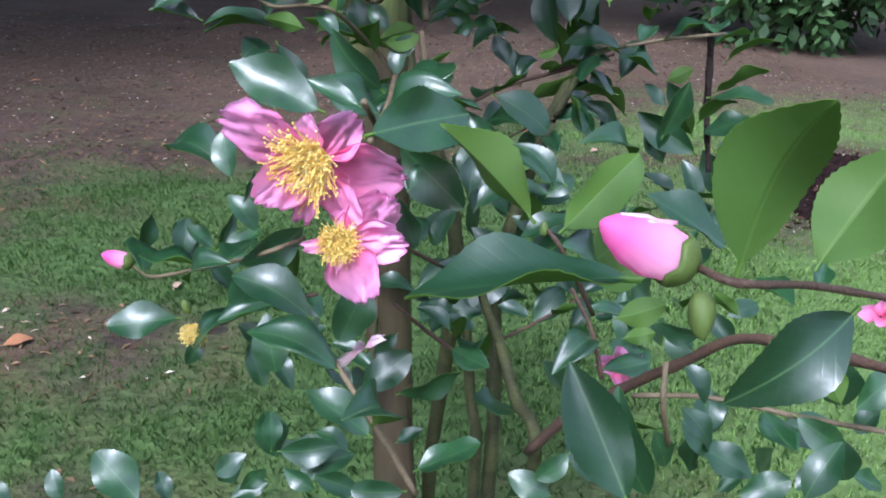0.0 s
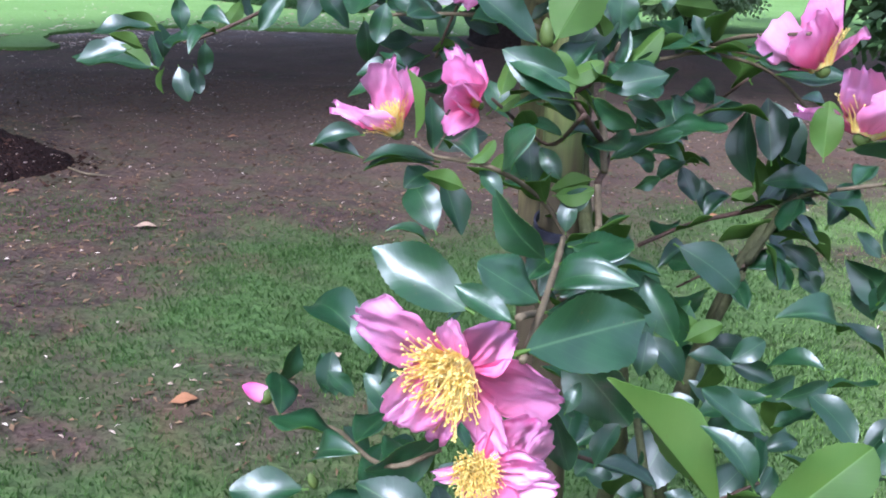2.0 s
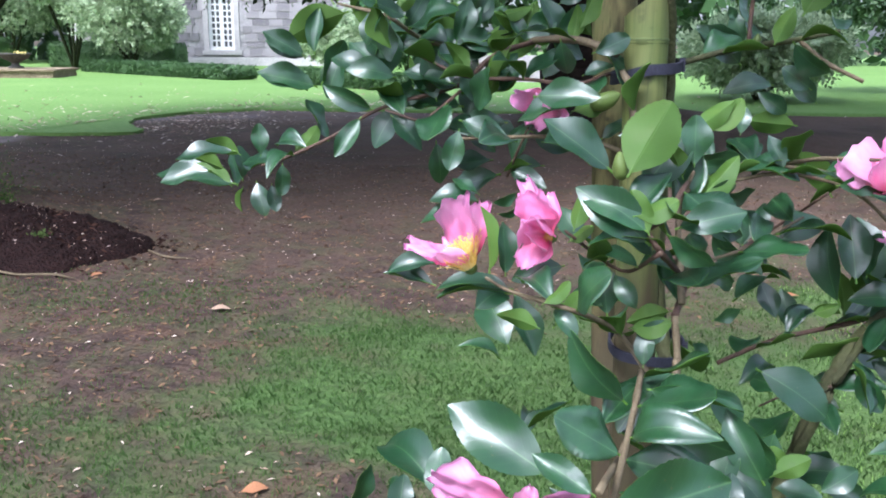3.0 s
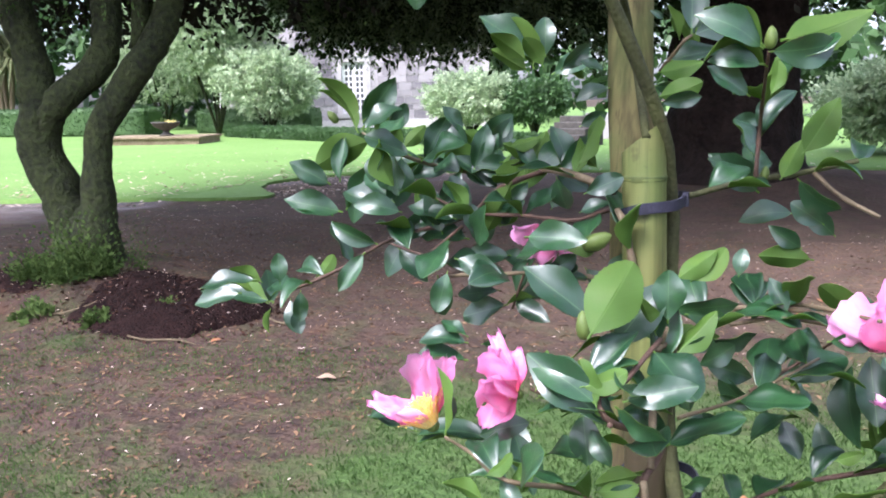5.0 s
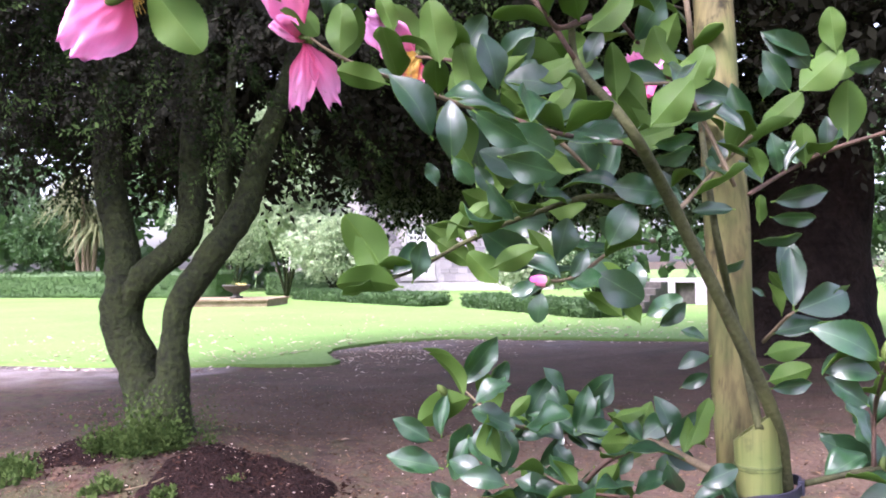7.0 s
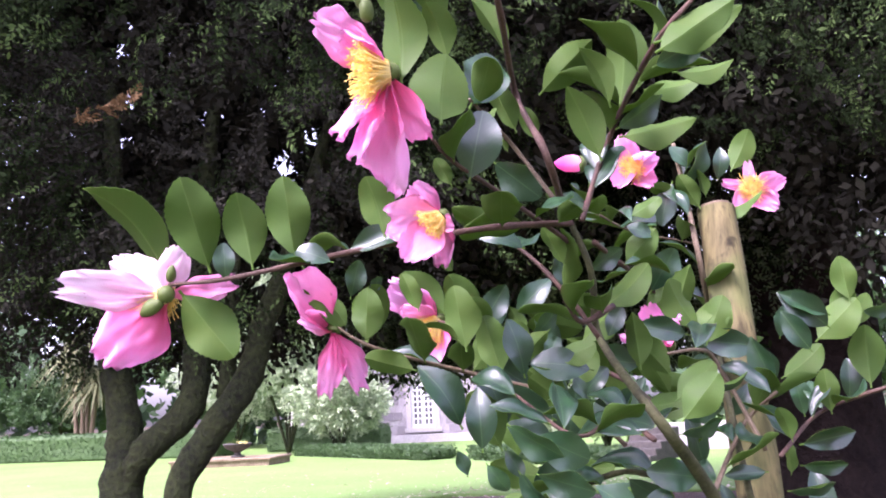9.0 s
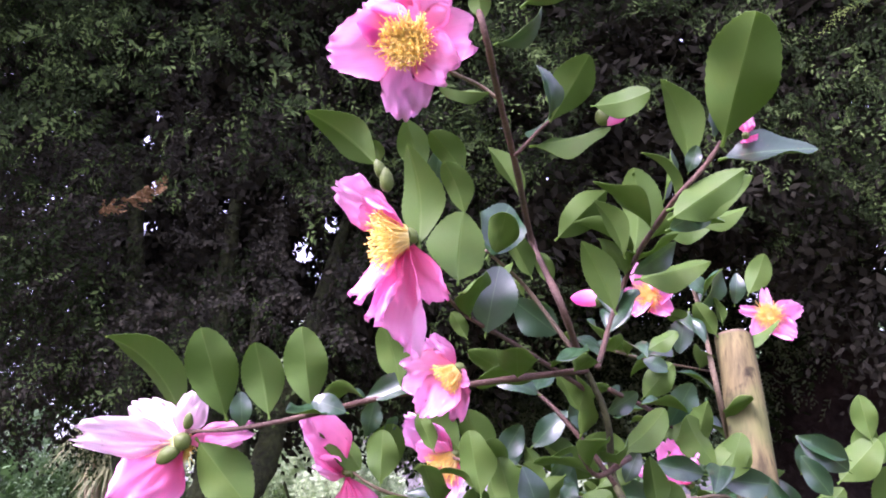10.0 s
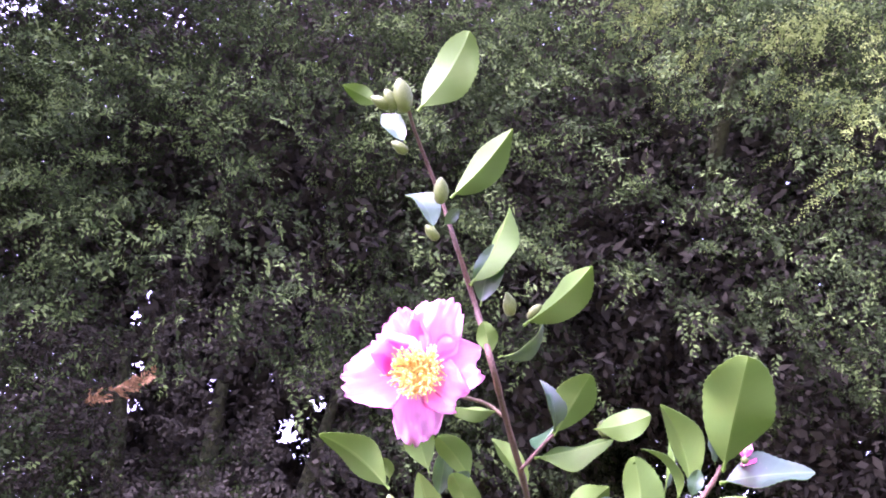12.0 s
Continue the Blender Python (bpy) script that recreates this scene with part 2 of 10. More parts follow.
GRASS = leafy("grass blade", (0.045, 0.098, 0.022), (0.102, 0.178, 0.048), 0.7, 0.12, 0.5)
# open light on the right-hand grass is put into this brighter colour
GRASS_LUSH_LIT = leafy("bright grass blade, lushness and open light in its colour", (0.19, 0.33, 0.075), (0.34, 0.50, 0.15), 0.7, 0.12, 0.55)
SHRUB = leafy("pale shrub leaf", (0.22, 0.31, 0.16), (0.46, 0.54, 0.34), 0.5, 0.4, 0.35)
HEDGE = leafy("clipped hedge leaf", (0.030, 0.075, 0.022), (0.075, 0.14, 0.045), 0.5, 0.4, 0.2)
WEED = leafy("low green weed leaf", (0.035, 0.065, 0.016), (0.10, 0.15, 0.040), 0.8, 0.1, 0.35)
CORD = leafy("strap leaf", (0.06, 0.085, 0.03), (0.20, 0.20, 0.09), 0.6, 0.3, 0.2)
LITTER = leafy("fallen leaf and petal flake", (0.26, 0.17, 0.12), (0.62, 0.52, 0.44), 0.8, 0.2, 0.1)
LITTER_DARK = leafy("brown leaf fragment", (0.06, 0.035, 0.022), (0.22, 0.14, 0.08), 0.9, 0.1, 0.1)
FALLEN = two_tone("fallen orange-brown leaf", (0.20, 0.085, 0.04), (0.34, 0.16, 0.075), 30, 0.7, 0.3)
FALLEN_PALE = two_tone("fallen pale leaf", (0.26, 0.17, 0.115), (0.38, 0.27, 0.19), 30, 0.7, 0.3)
MULCH = two_tone("dark mulch", (0.005, 0.003, 0.0035), (0.014, 0.008, 0.008), 9, 0.95, 0.1, fine=60, bump_by=1.0, bump_m=0.03, third=(0.05, 0.022, 0.016))
MULCH_CHIP = leafy("bark chip", (0.010, 0.006, 0.006), (0.060, 0.030, 0.020), 0.9, 0.1, 0.05)
STONE = two_tone("pale lime mortar", (0.30, 0.275, 0.28), (0.42, 0.39, 0.39), 1.2, 0.85, 0.2, fine=9, bump_by=0.4, bump_m=0.02)
TRIM = two_tone("pale dressed stone", (0.42, 0.39, 0.385), (0.52, 0.485, 0.475), 2, 0.8, 0.2)
WHITE = two_tone("white window paint", (0.72, 0.71, 0.69), (0.80, 0.79, 0.77), 3, 0.5, 0.4)
EDGING = two_tone("weathered sandstone", (0.14, 0.105, 0.062), (0.27, 0.215, 0.14), 3, 0.9, 0.2, fine=20, bump_by=0.6, bump_m=0.02)
URN = two_tone("dark cast urn", (0.035, 0.032, 0.028), (0.085, 0.078, 0.065), 8, 0.8, 0.3, bump_by=0.3, bump_m=0.01)
GLASS, _, _gb = material("window glass", 0.05, 0.5)
_gb.inputs["Base Color"].default_value = (0.10, 0.10, 0.105, 1)


def soil_material():
    """Bare brown earth with litter, worn paler where trodden, grown over with grass where the sward mask is high."""
    m, nt, b = material("earth and sparse grass", 0.95, 0.15)
    f, _ = noise_mask(nt, 0.9, 0.38, 0.62, 6.0)
    g, raw = noise_mask(nt, 30.0, 0.3, 0.7, 6.0)
    fine, _ = noise_mask(nt, 130.0, 0.35, 0.7, 3.0)
    c = blend(nt, f, (0.026, 0.017, 0.013), (0.050, 0.032, 0.025))
    c = blend(nt, g, c, (0.048, 0.030, 0.025))
    c = blend(nt, 0.35, c, blend(nt, fine, (0.026, 0.018, 0.015), (0.120, 0.086, 0.070)))
    w, _ = noise_mask(nt, 0.28, 0.42, 0.60, 3.0)
    c = blend(nt, w, c, blend(nt, 0.5, c, (0.088, 0.057, 0.046)))
    k, _ = noise_mask(nt, 2.6, 0.52, 0.66, 5.0)
    c = blend(nt, k, c, blend(nt, 0.5, c, (0.060, 0.038, 0.030)))
    # clods, rusty leaf mould and straw in patches
    cd, _ = noise_mask(nt, 6.5, 0.36, 0.66, 8.0, dist=0.8)
    c = blend(nt, cd, blend(nt, 0.55, c, (0.022, 0.015, 0.014)), blend(nt, 0.45, c, (0.090, 0.058, 0.043)))
    ru, _ = noise_mask(nt, 2.1, 0.54, 0.70, 7.0, dist=1.0)
    c = blend(nt, ru, c, blend(nt, 0.45, c, (0.100, 0.050, 0.028)))
    # straw-coloured and mossy mottling
    st, _ = noise_mask(nt, 11.0, 0.50, 0.68, 7.0, dist=0.6)
    c = blend(nt, st, c, blend(nt, 0.45, c, (0.110, 0.070, 0.045)))
    mo, _ = noise_mask(nt, 5.0, 0.46, 0.62, 7.0, dist=0.4)
    c = blend(nt, mo, c, blend(nt, 0.42, c, (0.058, 0.072, 0.026)))
    # trodden, drier strip along the lawn
    wa = nt.nodes.new("ShaderNodeAttribute")
    wa.attribute_name = "worn"
    wm = nt.nodes.new("ShaderNodeMath"); wm.operation = "MULTIPLY"
    wp, _ = noise_mask(nt, 1.7, 0.30, 0.62, 6.0)
    nt.links.new(wa.outputs["Fac"], wm.inputs[0]); nt.links.new(wp, wm.inputs[1])
    c = blend(nt, wm.outputs[0], c, blend(nt, fine, (0.140, 0.118, 0.118), (0.280, 0.245, 0.245)))
    # open reddish earth beyond the grass, lightened in colour against the crowns' shade
    da = nt.nodes.new("ShaderNodeAttribute")
    da.attribute_name = "far_light"
    dm = nt.nodes.new("ShaderNodeMath"); dm.operation = "MULTIPLY"
    dp, _ = noise_mask(nt, 1.1, 0.22, 0.60, 6.0, dist=0.5)
    nt.links.new(da.outputs["Fac"], dm.inputs[0]); nt.links.new(dp, dm.inputs[1])
    c = blend(nt, dm.outputs[0], c, blend(nt, 0.7, c, blend(nt, g, (0.084, 0.054, 0.040), (0.160, 0.108, 0.080))))
    at = nt.nodes.new("ShaderNodeAttribute")
    at.attribute_name = "sward"
    h, _ = noise_mask(nt, 7.0, 0.0, 1.0, 6.0)
    s = nt.nodes.new("ShaderNodeMath"); s.operation = "MULTIPLY_ADD"
    nt.links.new(h, s.inputs[0]); s.inputs[1].default_value = 1.6
    sm = nt.nodes.new("ShaderNodeMath"); sm.operation = "MULTIPLY_ADD"
    nt.links.new(at.outputs["Fac"], sm.inputs[0]); sm.inputs[1].default_value = 2.2; sm.inputs[2].default_value = -1.8
    nt.links.new(sm.outputs[0], s.inputs[2])
    cl = node(nt, "ShaderNodeMapRange")
    cl.inputs[1].default_value, cl.inputs[2].default_value = -0.25, 1.15
    cl.inputs[4].default_value = 0.85
    nt.links.new(s.outputs[0], cl.inputs[0])
    green = blend(nt, g, (0.039, 0.079, 0.020), (0.070, 0.126, 0.034))
    # earth under that grass is brightened in colour for the same open light
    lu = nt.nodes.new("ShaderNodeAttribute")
    lu.attribute_name = "lush_lit"
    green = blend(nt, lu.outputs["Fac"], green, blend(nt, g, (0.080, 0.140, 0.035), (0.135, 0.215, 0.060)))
    nt.links.new(blend(nt, cl.outputs[0], c, green), b.inputs["Base Color"])
    bump(nt, b, raw, 0.9, 0.03)
    return m


def lawn_material():
    m, nt, b = material("mown lawn", 0.9, 0.2)
    f, _ = noise_mask(nt, 0.35, 0.35, 0.65, 5.0)
    g, raw = noise_mask(nt, 14.0, 0.3, 0.7, 6.0)
    c = blend(nt, f, (0.102, 0.198, 0.038), (0.142, 0.245, 0.057))
    c = blend(nt, 0.35, c, blend(nt, g, (0.06, 0.12, 0.025), (0.19, 0.27, 0.10)))
    nt.links.new(c, b.inputs["Base Color"])
    bump(nt, b, raw, 0.6, 0.03)
    return m


SOIL, LAWN = soil_material(), lawn_material()

# ---- mesh helpers ----
def mesh_object(name, bm, mat, parent=None, label="", smooth=True):
    me = bpy.data.meshes.new(name)
    bm.to_mesh(me)
    bm.free()
    for mm in mat if isinstance(mat, (list, tuple)) else (mat,):
        me.materials.append(mm)
    if smooth:
        me.polygons.foreach_set("use_smooth", [True] * len(me.polygons))
    ob = new(name, me)
    if parent:
        ob.parent = parent
    return tagged(ob, label)


def part(name, bm, mat, parent, label="", smooth=True):
    return mesh_object(name, bm, mat, parent, label, smooth)


def data_object(name, verts, faces, mat, parent=None, label="", smooth=False):
    me = bpy.data.meshes.new(name)
    verts = np.asarray(verts, dtype=np.float32)
    faces = np.asarray(faces, dtype=np.int32)
    k = faces.shape[1]
    me.vertices.add(len(verts)); me.vertices.foreach_set("co", verts.ravel())
    me.loops.add(faces.size); me.loops.foreach_set("vertex_index", faces.ravel())
    me.polygons.add(len(faces)); me.polygons.foreach_set("loop_start", np.arange(0, faces.size, k, dtype=np.int32))
    me.update(calc_edges=True)
    me.materials.append(mat)
    if smooth:
        me.polygons.foreach_set("use_smooth", [True] * len(me.polygons))
    ob = new(name, me)
    if parent:
        ob.parent = parent
    return tagged(ob, label)


def thing(name, label, category, at=(0, 0, 0), group="", kind=""):
    ob = new(name)
    ob.empty_display_size = 0.05
    ob.location = at
    return tagged(ob, label, category, group, kind)


def box(bm, x0, y0, z0, x1, y1, z1, m=None):
    r = bmesh.ops.create_cube(bm, size=1.0, matrix=(m or Matrix()) @ Matrix.Translation(((x0 + x1) / 2, (y0 + y1) / 2, (z0 + z1) / 2)) @ Matrix.Diagonal((x1 - x0, y1 - y0, z1 - z0, 1)))
    return r["verts"]


def smooth_line(points, n):
    """Catmull-Rom through the points."""
    p = [Vector(q) for q in points]
    p = [p[0] * 2 - p[1]] + p + [p[-1] * 2 - p[-2]]
    out = []
    segs = len(p) - 3
    for i in range(segs):
        a, b, c, d = p[i:i + 4]
        for j in range(n):
            u = j / n
            out.append(0.5 * (2 * b + (c - a) * u + (2 * a - 5 * b + 4 * c - d) * u * u + (3 * b - a - 3 * c + d) * u ** 3))
    out.append(p[-2])
    return out


def tube(points, radii, sides=8, n=5, rough=0.0, knots=0.0):
    """A tapered round limb through the points."""
    line = smooth_line(points, n)
    bm = bmesh.new()
    rings = []
    up = Vector((0.31, 0.17, 0.93))
    for i, q in enumerate(line):
        d = (line[min(i + 1, len(line) - 1)] - line[max(i - 1, 0)]).normalized()
        x = d.cross(up)
        if x.length < 0.1:
            x = d.cross(Vector((1, 0, 0)))
        x.normalize()
        y = d.cross(x)
        u = i / (len(line) - 1) * (len(radii) - 1)
        k = min(int(u), len(radii) - 2)
        r = radii[k] + (radii[k + 1] - radii[k]) * (u - k)
        if knots:
            r *= 1.0 + knots * max(0.0, math.sin(i * 2.1 + q.x * 90)) ** 4
        ring = []
        for s in range(sides):
            a = 2 * math.pi * s / sides
            v = x * math.cos(a) + y * math.sin(a)
            rr = r * (1 + rough * noise.noise((q + v * r) * (0.7 / max(r, 0.003))))
            ring.append(bm.verts.new(q + v * rr))
        rings.append(ring)
    for a, b in zip(rings, rings[1:]):
        for s in range(sides):
            bm.faces.new((a[s], a[(s + 1) % sides], b[(s + 1) % sides], b[s]))
    bm.faces.new(reversed(rings[0]))
    bm.faces.new(rings[-1])
    return bm


def lathe(profile, sides=20):
    bm = bmesh.new()
    rings = []
    for r, z in profile:
        rings.append([bm.verts.new((r * math.cos(2 * math.pi * s / sides), r * math.sin(2 * math.pi * s / sides), z)) for s in range(sides)])
    for a, b in zip(rings, rings[1:]):
        for s in range(sides):
            bm.faces.new((a[s], a[(s + 1) % sides], b[(s + 1) % sides], b[s]))
    bm.faces.new(reversed(rings[0]))
    bm.faces.new(rings[-1])
    return bm


def sprays(rng, at, axis, size, n_leaf, leaf_len, leaf_wid, spread=0.9, curl=0.25):
    """Twigs with two rows of small pointed leaves: one at each place, along its axis. Vertices and quads."""
    at, axis = np.asarray(at, float), np.asarray(axis, float)
    k = len(at)
    axis = axis / np.linalg.norm(axis, axis=1, keepdims=True)
    side = np.cross(axis, rng.normal(size=(k, 3)))
    side /= np.linalg.norm(side, axis=1, keepdims=True)
    nor = np.cross(axis, side)
    size = size * rng.uniform(0.6, 1.3, size=(k, 1))
    vs = []
    for i in range(n_leaf):
        u = (i + 0.5) / n_leaf
        sg = 1 if i % 2 else -1
        b = at + axis * size * u - nor * size * curl * u * u
        d = axis * (0.75 - 0.1 * rng.random((k, 1))) + side * sg * spread * (1 - 0.5 * u) + nor * rng.uniform(-0.35, 0.5, (k, 1))
        d /= np.linalg.norm(d, axis=1, keepdims=True)
        w = np.cross(d, nor + 0.5 * rng.normal(size=(k, 3)))
        w /= np.linalg.norm(w, axis=1, keepdims=True)
        L = leaf_len * rng.uniform(0.7, 1.25, (k, 1)) * (1.1 - 0.5 * u)
        W = leaf_wid * 0.5 * L / leaf_len
        vs.append(np.stack([b, b + d * L * 0.45 + w * W, b + d * L, b + d * L * 0.45 - w * W], axis=1))
    v = np.concatenate(vs).reshape(-1, 3)
    f = np.arange(len(v)).reshape(-1, 4)
    return v, f


def unit(rng, k):
    d = rng.normal(size=(k, 3))
    return d / np.linalg.norm(d, axis=1, keepdims=True)


def smooth_noise(p, scale, seed):
    """Cheap smooth variation over places p (k, 3), about -1 to 1."""
    r = np.random.default_rng(seed)
    out = np.zeros(len(p))
    for _ in range(7):
        w = r.normal(size=3) * scale
        out += np.sin(p @ w + r.uniform(0, 6.3))
    return out / 3.2


# ---- ground ----
def lawn_edge(x):
    """How far ahead the lawn begins, across the place."""
    xs = (-60, -25, -14, -11.2, -9.9, -8.6, -7.6, -7.40, -7.30, -6.5, -4.5, -2.4, 4, 20, 60)
    ys = (4, 5.5, 7.0, 7.75, 8.1, 8.5, 8.82, 8.92, 12.3, 13.35, 13.9, 14.1, 16, 17, 17)
    return np.interp(x, xs, ys)


def trodden(x, y):
    """Where feet have worn the grass off, 0 to 1."""
    return np.clip(np.exp(-(((x + 1.75) / 0.62) ** 2 + ((y - 2.72) / 0.40) ** 2)) + 0.8 * np.exp(-(((x + 2.6) / 0.6) ** 2 + ((y - 2.95) / 0.45) ** 2)), 0, 1)


def sward(x, y):
    """How grassy the earth is, 0 to 1."""
    p = np.stack([x, y, 0 * x], axis=1)
    n = smooth_noise(p, 1.6, 5) * 0.35 + smooth_noise(p, 5.0, 6) * 0.24 + smooth_noise(p, 13.0, 8) * 0.16
    near = 1 / (1 + np.exp(np.clip((y - (4.5 + np.clip(0.7 * x, -0.95, 0.65))) * 3.0, -60, 60)))
    bare = trodden(x, y)
    bare2 = np.exp(-(((x + 1.15) / 0.22) ** 2 + ((y - 1.75) / 0.13) ** 2)) * 0.35
    left = 1 / (1 + np.exp(np.clip((-x - 2.2) * 3.0, -60, 60)))
    right = 1 / (1 + np.exp(np.clip((x - 3.2) * 2.0, -60, 60)))
    return np.clip(near * (0.28 + 0.60 * left) / (1 + np.exp(np.clip((-x - 3.4) * 5, -60, 60))) * right - 0.62 * bare - bare2 + n * near, 0, 1)


def ground_height(x, y):
    p = np.stack([x, y, 0 * x], axis=1)
    near = np.exp(-((x * x + y * y) / 400.0))
    h = 0.02 * smooth_noise(p, 2.2, 3) * near
    h = h + 0.07 * np.exp(-(((x + 3.45) / 0.62) ** 2 + ((y - 4.05) / 0.5) ** 2)) + 0.24 * np.exp(-(((x + 4.25) / 0.75) ** 2 + ((y - 4.5) / 0.7) ** 2))
    return h + 0.35 * np.exp(-(((x + 0.3) / 2.0) ** 2 + ((y - 11.6) / 1.6) ** 2))


def build_ground():
    def axis_steps(lo, hi, near_lo, near_hi, step):
        mid = np.arange(near_lo, near_hi + 1e-6, step)
        left = near_lo - np.geomspace(step * 2, near_lo - lo, 26)[::-1]
        right = near_hi + np.geomspace(step * 2, hi - near_hi, 26)
        return np.concatenate([left, mid, right])
    xs, ys = axis_steps(-900, 900, -6.5, 3.0, 0.08), axis_steps(-900, 900, -0.5, 8.5, 0.08)
    X, Y = np.meshgrid(xs, ys)
    x, y = X.ravel(), Y.ravel()
    v = np.stack([x, y, ground_height(x, y)], axis=1)
    nx, ny = len(xs), len(ys)
    i = np.arange(nx * ny).reshape(ny, nx)
    f = np.stack([i[:-1, :-1], i[:-1, 1:], i[1:, 1:], i[1:, :-1]], axis=-1).reshape(-1, 4)
    ob = data_object("ground", v, f, SOIL, smooth=True)
    tagged(ob, "bare brown earth with patchy grass and litter under trees", "ground", kind="structure")
    a = ob.data.attributes.new("sward", "FLOAT", "POINT")
    a.data.foreach_set("value", sward(x, y).astype(np.float32))
    gap = lawn_edge(x) - y
    worn = np.clip(1.15 - np.abs(gap - 0.7) / 1.3, 0, 1) * np.clip((-3.0 - x) / 1.5, 0, 1)
    # lightening of the far earth's colour, making up for the crowns' shade
    far_light = np.clip((y - 3.4) / 2.6, 0, 1) * np.clip((x + 7.5) / 2.5, 0, 1)
    ob.data.attributes.new("far_light", "FLOAT", "POINT").data.foreach_set("value", far_light.astype(np.float32))
    ob.data.attributes.new("lush_lit", "FLOAT", "POINT").data.foreach_set("value", np.clip((x + 0.30 * smooth_noise(np.stack([x, y, 0 * x], 1), 2.0, 31) + 0.1 - 0.10 * y) * 0.8, 0, 1).astype(np.float32))
    ob.data.attributes.new("worn", "FLOAT", "POINT").data.foreach_set("value", worn.astype(np.float32))


def build_lawn():
    bm = bmesh.new()
    xs = np.concatenate([np.linspace(-120, -14, 40), np.linspace(-13.8, -1.0, 110), np.linspace(0, 120, 40)])
    rows = []
    for x in xs:
        e = float(lawn_edge(x)) + 0.10 * noise.noise(Vector((x * 1.3, 0, 0))) + 0.04 * noise.noise(Vector((x * 6, 3, 0)))
        ys = [e, e + 0.02, e + 0.12, e + 0.5, e + 1.5, e + 4, e + 9, 40, 120]
        zs = [-0.03, 0.035, 0.05, 0.05, 0.05, 0.05, 0.05, 0.05, 0.05]
        rows.append([bm.verts.new((x, yy, z)) for yy, z in zip(ys, zs)])
    for a, b in zip(rows, rows[1:]):
        for j in range(len(a) - 1):
            bm.faces.new((a[j], b[j], b[j + 1], a[j + 1]))
    # a rounded tongue of turf at the edge's corner
    rim = [(-7.6, 8.86), (-7.35, 8.92), (-6.9, 9.04), (-6.45, 9.20), (-6.2, 9.42), (-6.32, 9.75), (-6.72, 10.15), (-7.04, 10.55), (-7.24, 11.0), (-7.34, 11.6), (-7.38, 12.2), (-7.6, 12.3)]
    fine = []
    for (ax, ay), (bx, by) in zip(rim, rim[1:]):
        for i in range(6):
            px, py = ax + (bx - ax) * i / 6, ay + (by - ay) * i / 6
            fine.append((px + 0.05 * noise.noise(Vector((px * 5, py * 5, 1))), py + 0.05 * noise.noise(Vector((px * 5, py * 5, 7)))))
    top = [bm.verts.new((px, py, 0.046)) for px, py in fine]
    low = [bm.verts.new((px, py, -0.03)) for px, py in fine]
    hub = bm.verts.new((-7.42, 10.2, 0.046))
    for i in range(len(top) - 1):
        bm.faces.new((hub, top[i], top[i + 1]))
        bm.faces.new((top[i], low[i], low[i + 1], top[i + 1]))
        bm.edges.get((top[i], top[i + 1])).smooth = False
    ob = mesh_object("lawn", bm, LAWN)
    tagged(ob, "bright mown lawn scattered with pale fallen petals", "lawn", kind="structure")


def build_grass():
    rng = np.random.default_rng(11)
    k = 330000
    x, y = rng.uniform(-4.6, 3.6, k), rng.triangular(-1.0, 1.9, 6.1, k)
    keep = (rng.random(k) < np.maximum(sward(x, y) * 1.15 - 0.12, (0.14 + 0.75 * np.clip(smooth_noise(np.stack([x, y, 0 * x], 1), 3.2, 19) * 1.4, 0, 1)) * np.clip((3.95 - y) * 2, 0, 1) * (1 - 0.85 * trodden(x, y)))) & (smooth_noise(np.stack([x, y, 0 * x], 1), 14, 9) * 0.4 + rng.random(k) > 0.2)
    x, y = x[keep], y[keep]
    k = len(x)
    z = ground_height(x, y)
    b = np.stack([x, y, z - 0.004], 1)
    h = rng.uniform(0.010, 0.027, (k, 1)) * (0.75 + 0.3 * sward(x, y))[:, None]
    a = rng.uniform(0, 6.283, k)
    lean = np.stack([np.cos(a), np.sin(a), 0 * a], 1) * rng.uniform(0.15, 0.7, (k, 1))
    w = np.stack([-np.sin(a), np.cos(a), 0 * a], 1) * rng.uniform(0.0007, 0.0016, (k, 1))
    up = np.array([[0, 0, 1.0]])
    mid = b + (lean * 0.35 + up * 0.6) * h
    tip = b + (lean * 1.0 + up * 0.95) * h
    v = np.stack([b - w, b + w, mid + w, tip, mid - w], 1)
    # grass to the right takes the brighter colour, standing in for open light
    lush_lit = x + 0.30 * smooth_noise(np.stack([x, y, 0 * x], 1), 2.0, 31) + rng.normal(0, 0.30, k) > 0.50 + 0.10 * y
    for name, pick, mat, label in (("grass", ~lush_lit, GRASS, "short thin green grass growing from the earth"), ("lush_lit_grass", lush_lit, GRASS_LUSH_LIT, "brighter grass, lushness and open light put into its colour")):
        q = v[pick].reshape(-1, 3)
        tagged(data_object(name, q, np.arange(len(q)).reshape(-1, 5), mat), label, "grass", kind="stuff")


def flakes(rng, x, y, lo, hi, lift=0.004):
    k = len(x)
    z = np.where(y > lawn_edge(x), 0.055, ground_height(x, y)) + lift
    a = rng.uniform(0, 6.283, k)
    L = rng.uniform(lo, hi, (k, 1))
    d = np.stack([np.cos(a), np.sin(a), rng.uniform(-0.3, 0.3, k)], 1) * L
    w = np.stack([-np.sin(a), np.cos(a), rng.uniform(-0.4, 0.4, k)], 1) * L * rng.uniform(0.2, 0.45, (k, 1))
    c = np.stack([x, y, z], 1)
    v = np.stack([c - d * 0.5, c + w * 0.5 + [0, 0, 0.004], c + d * 0.5, c - w * 0.5 + [0, 0, 0.002]], 1).reshape(-1, 3)
    return v, np.arange(len(v)).reshape(-1, 4)


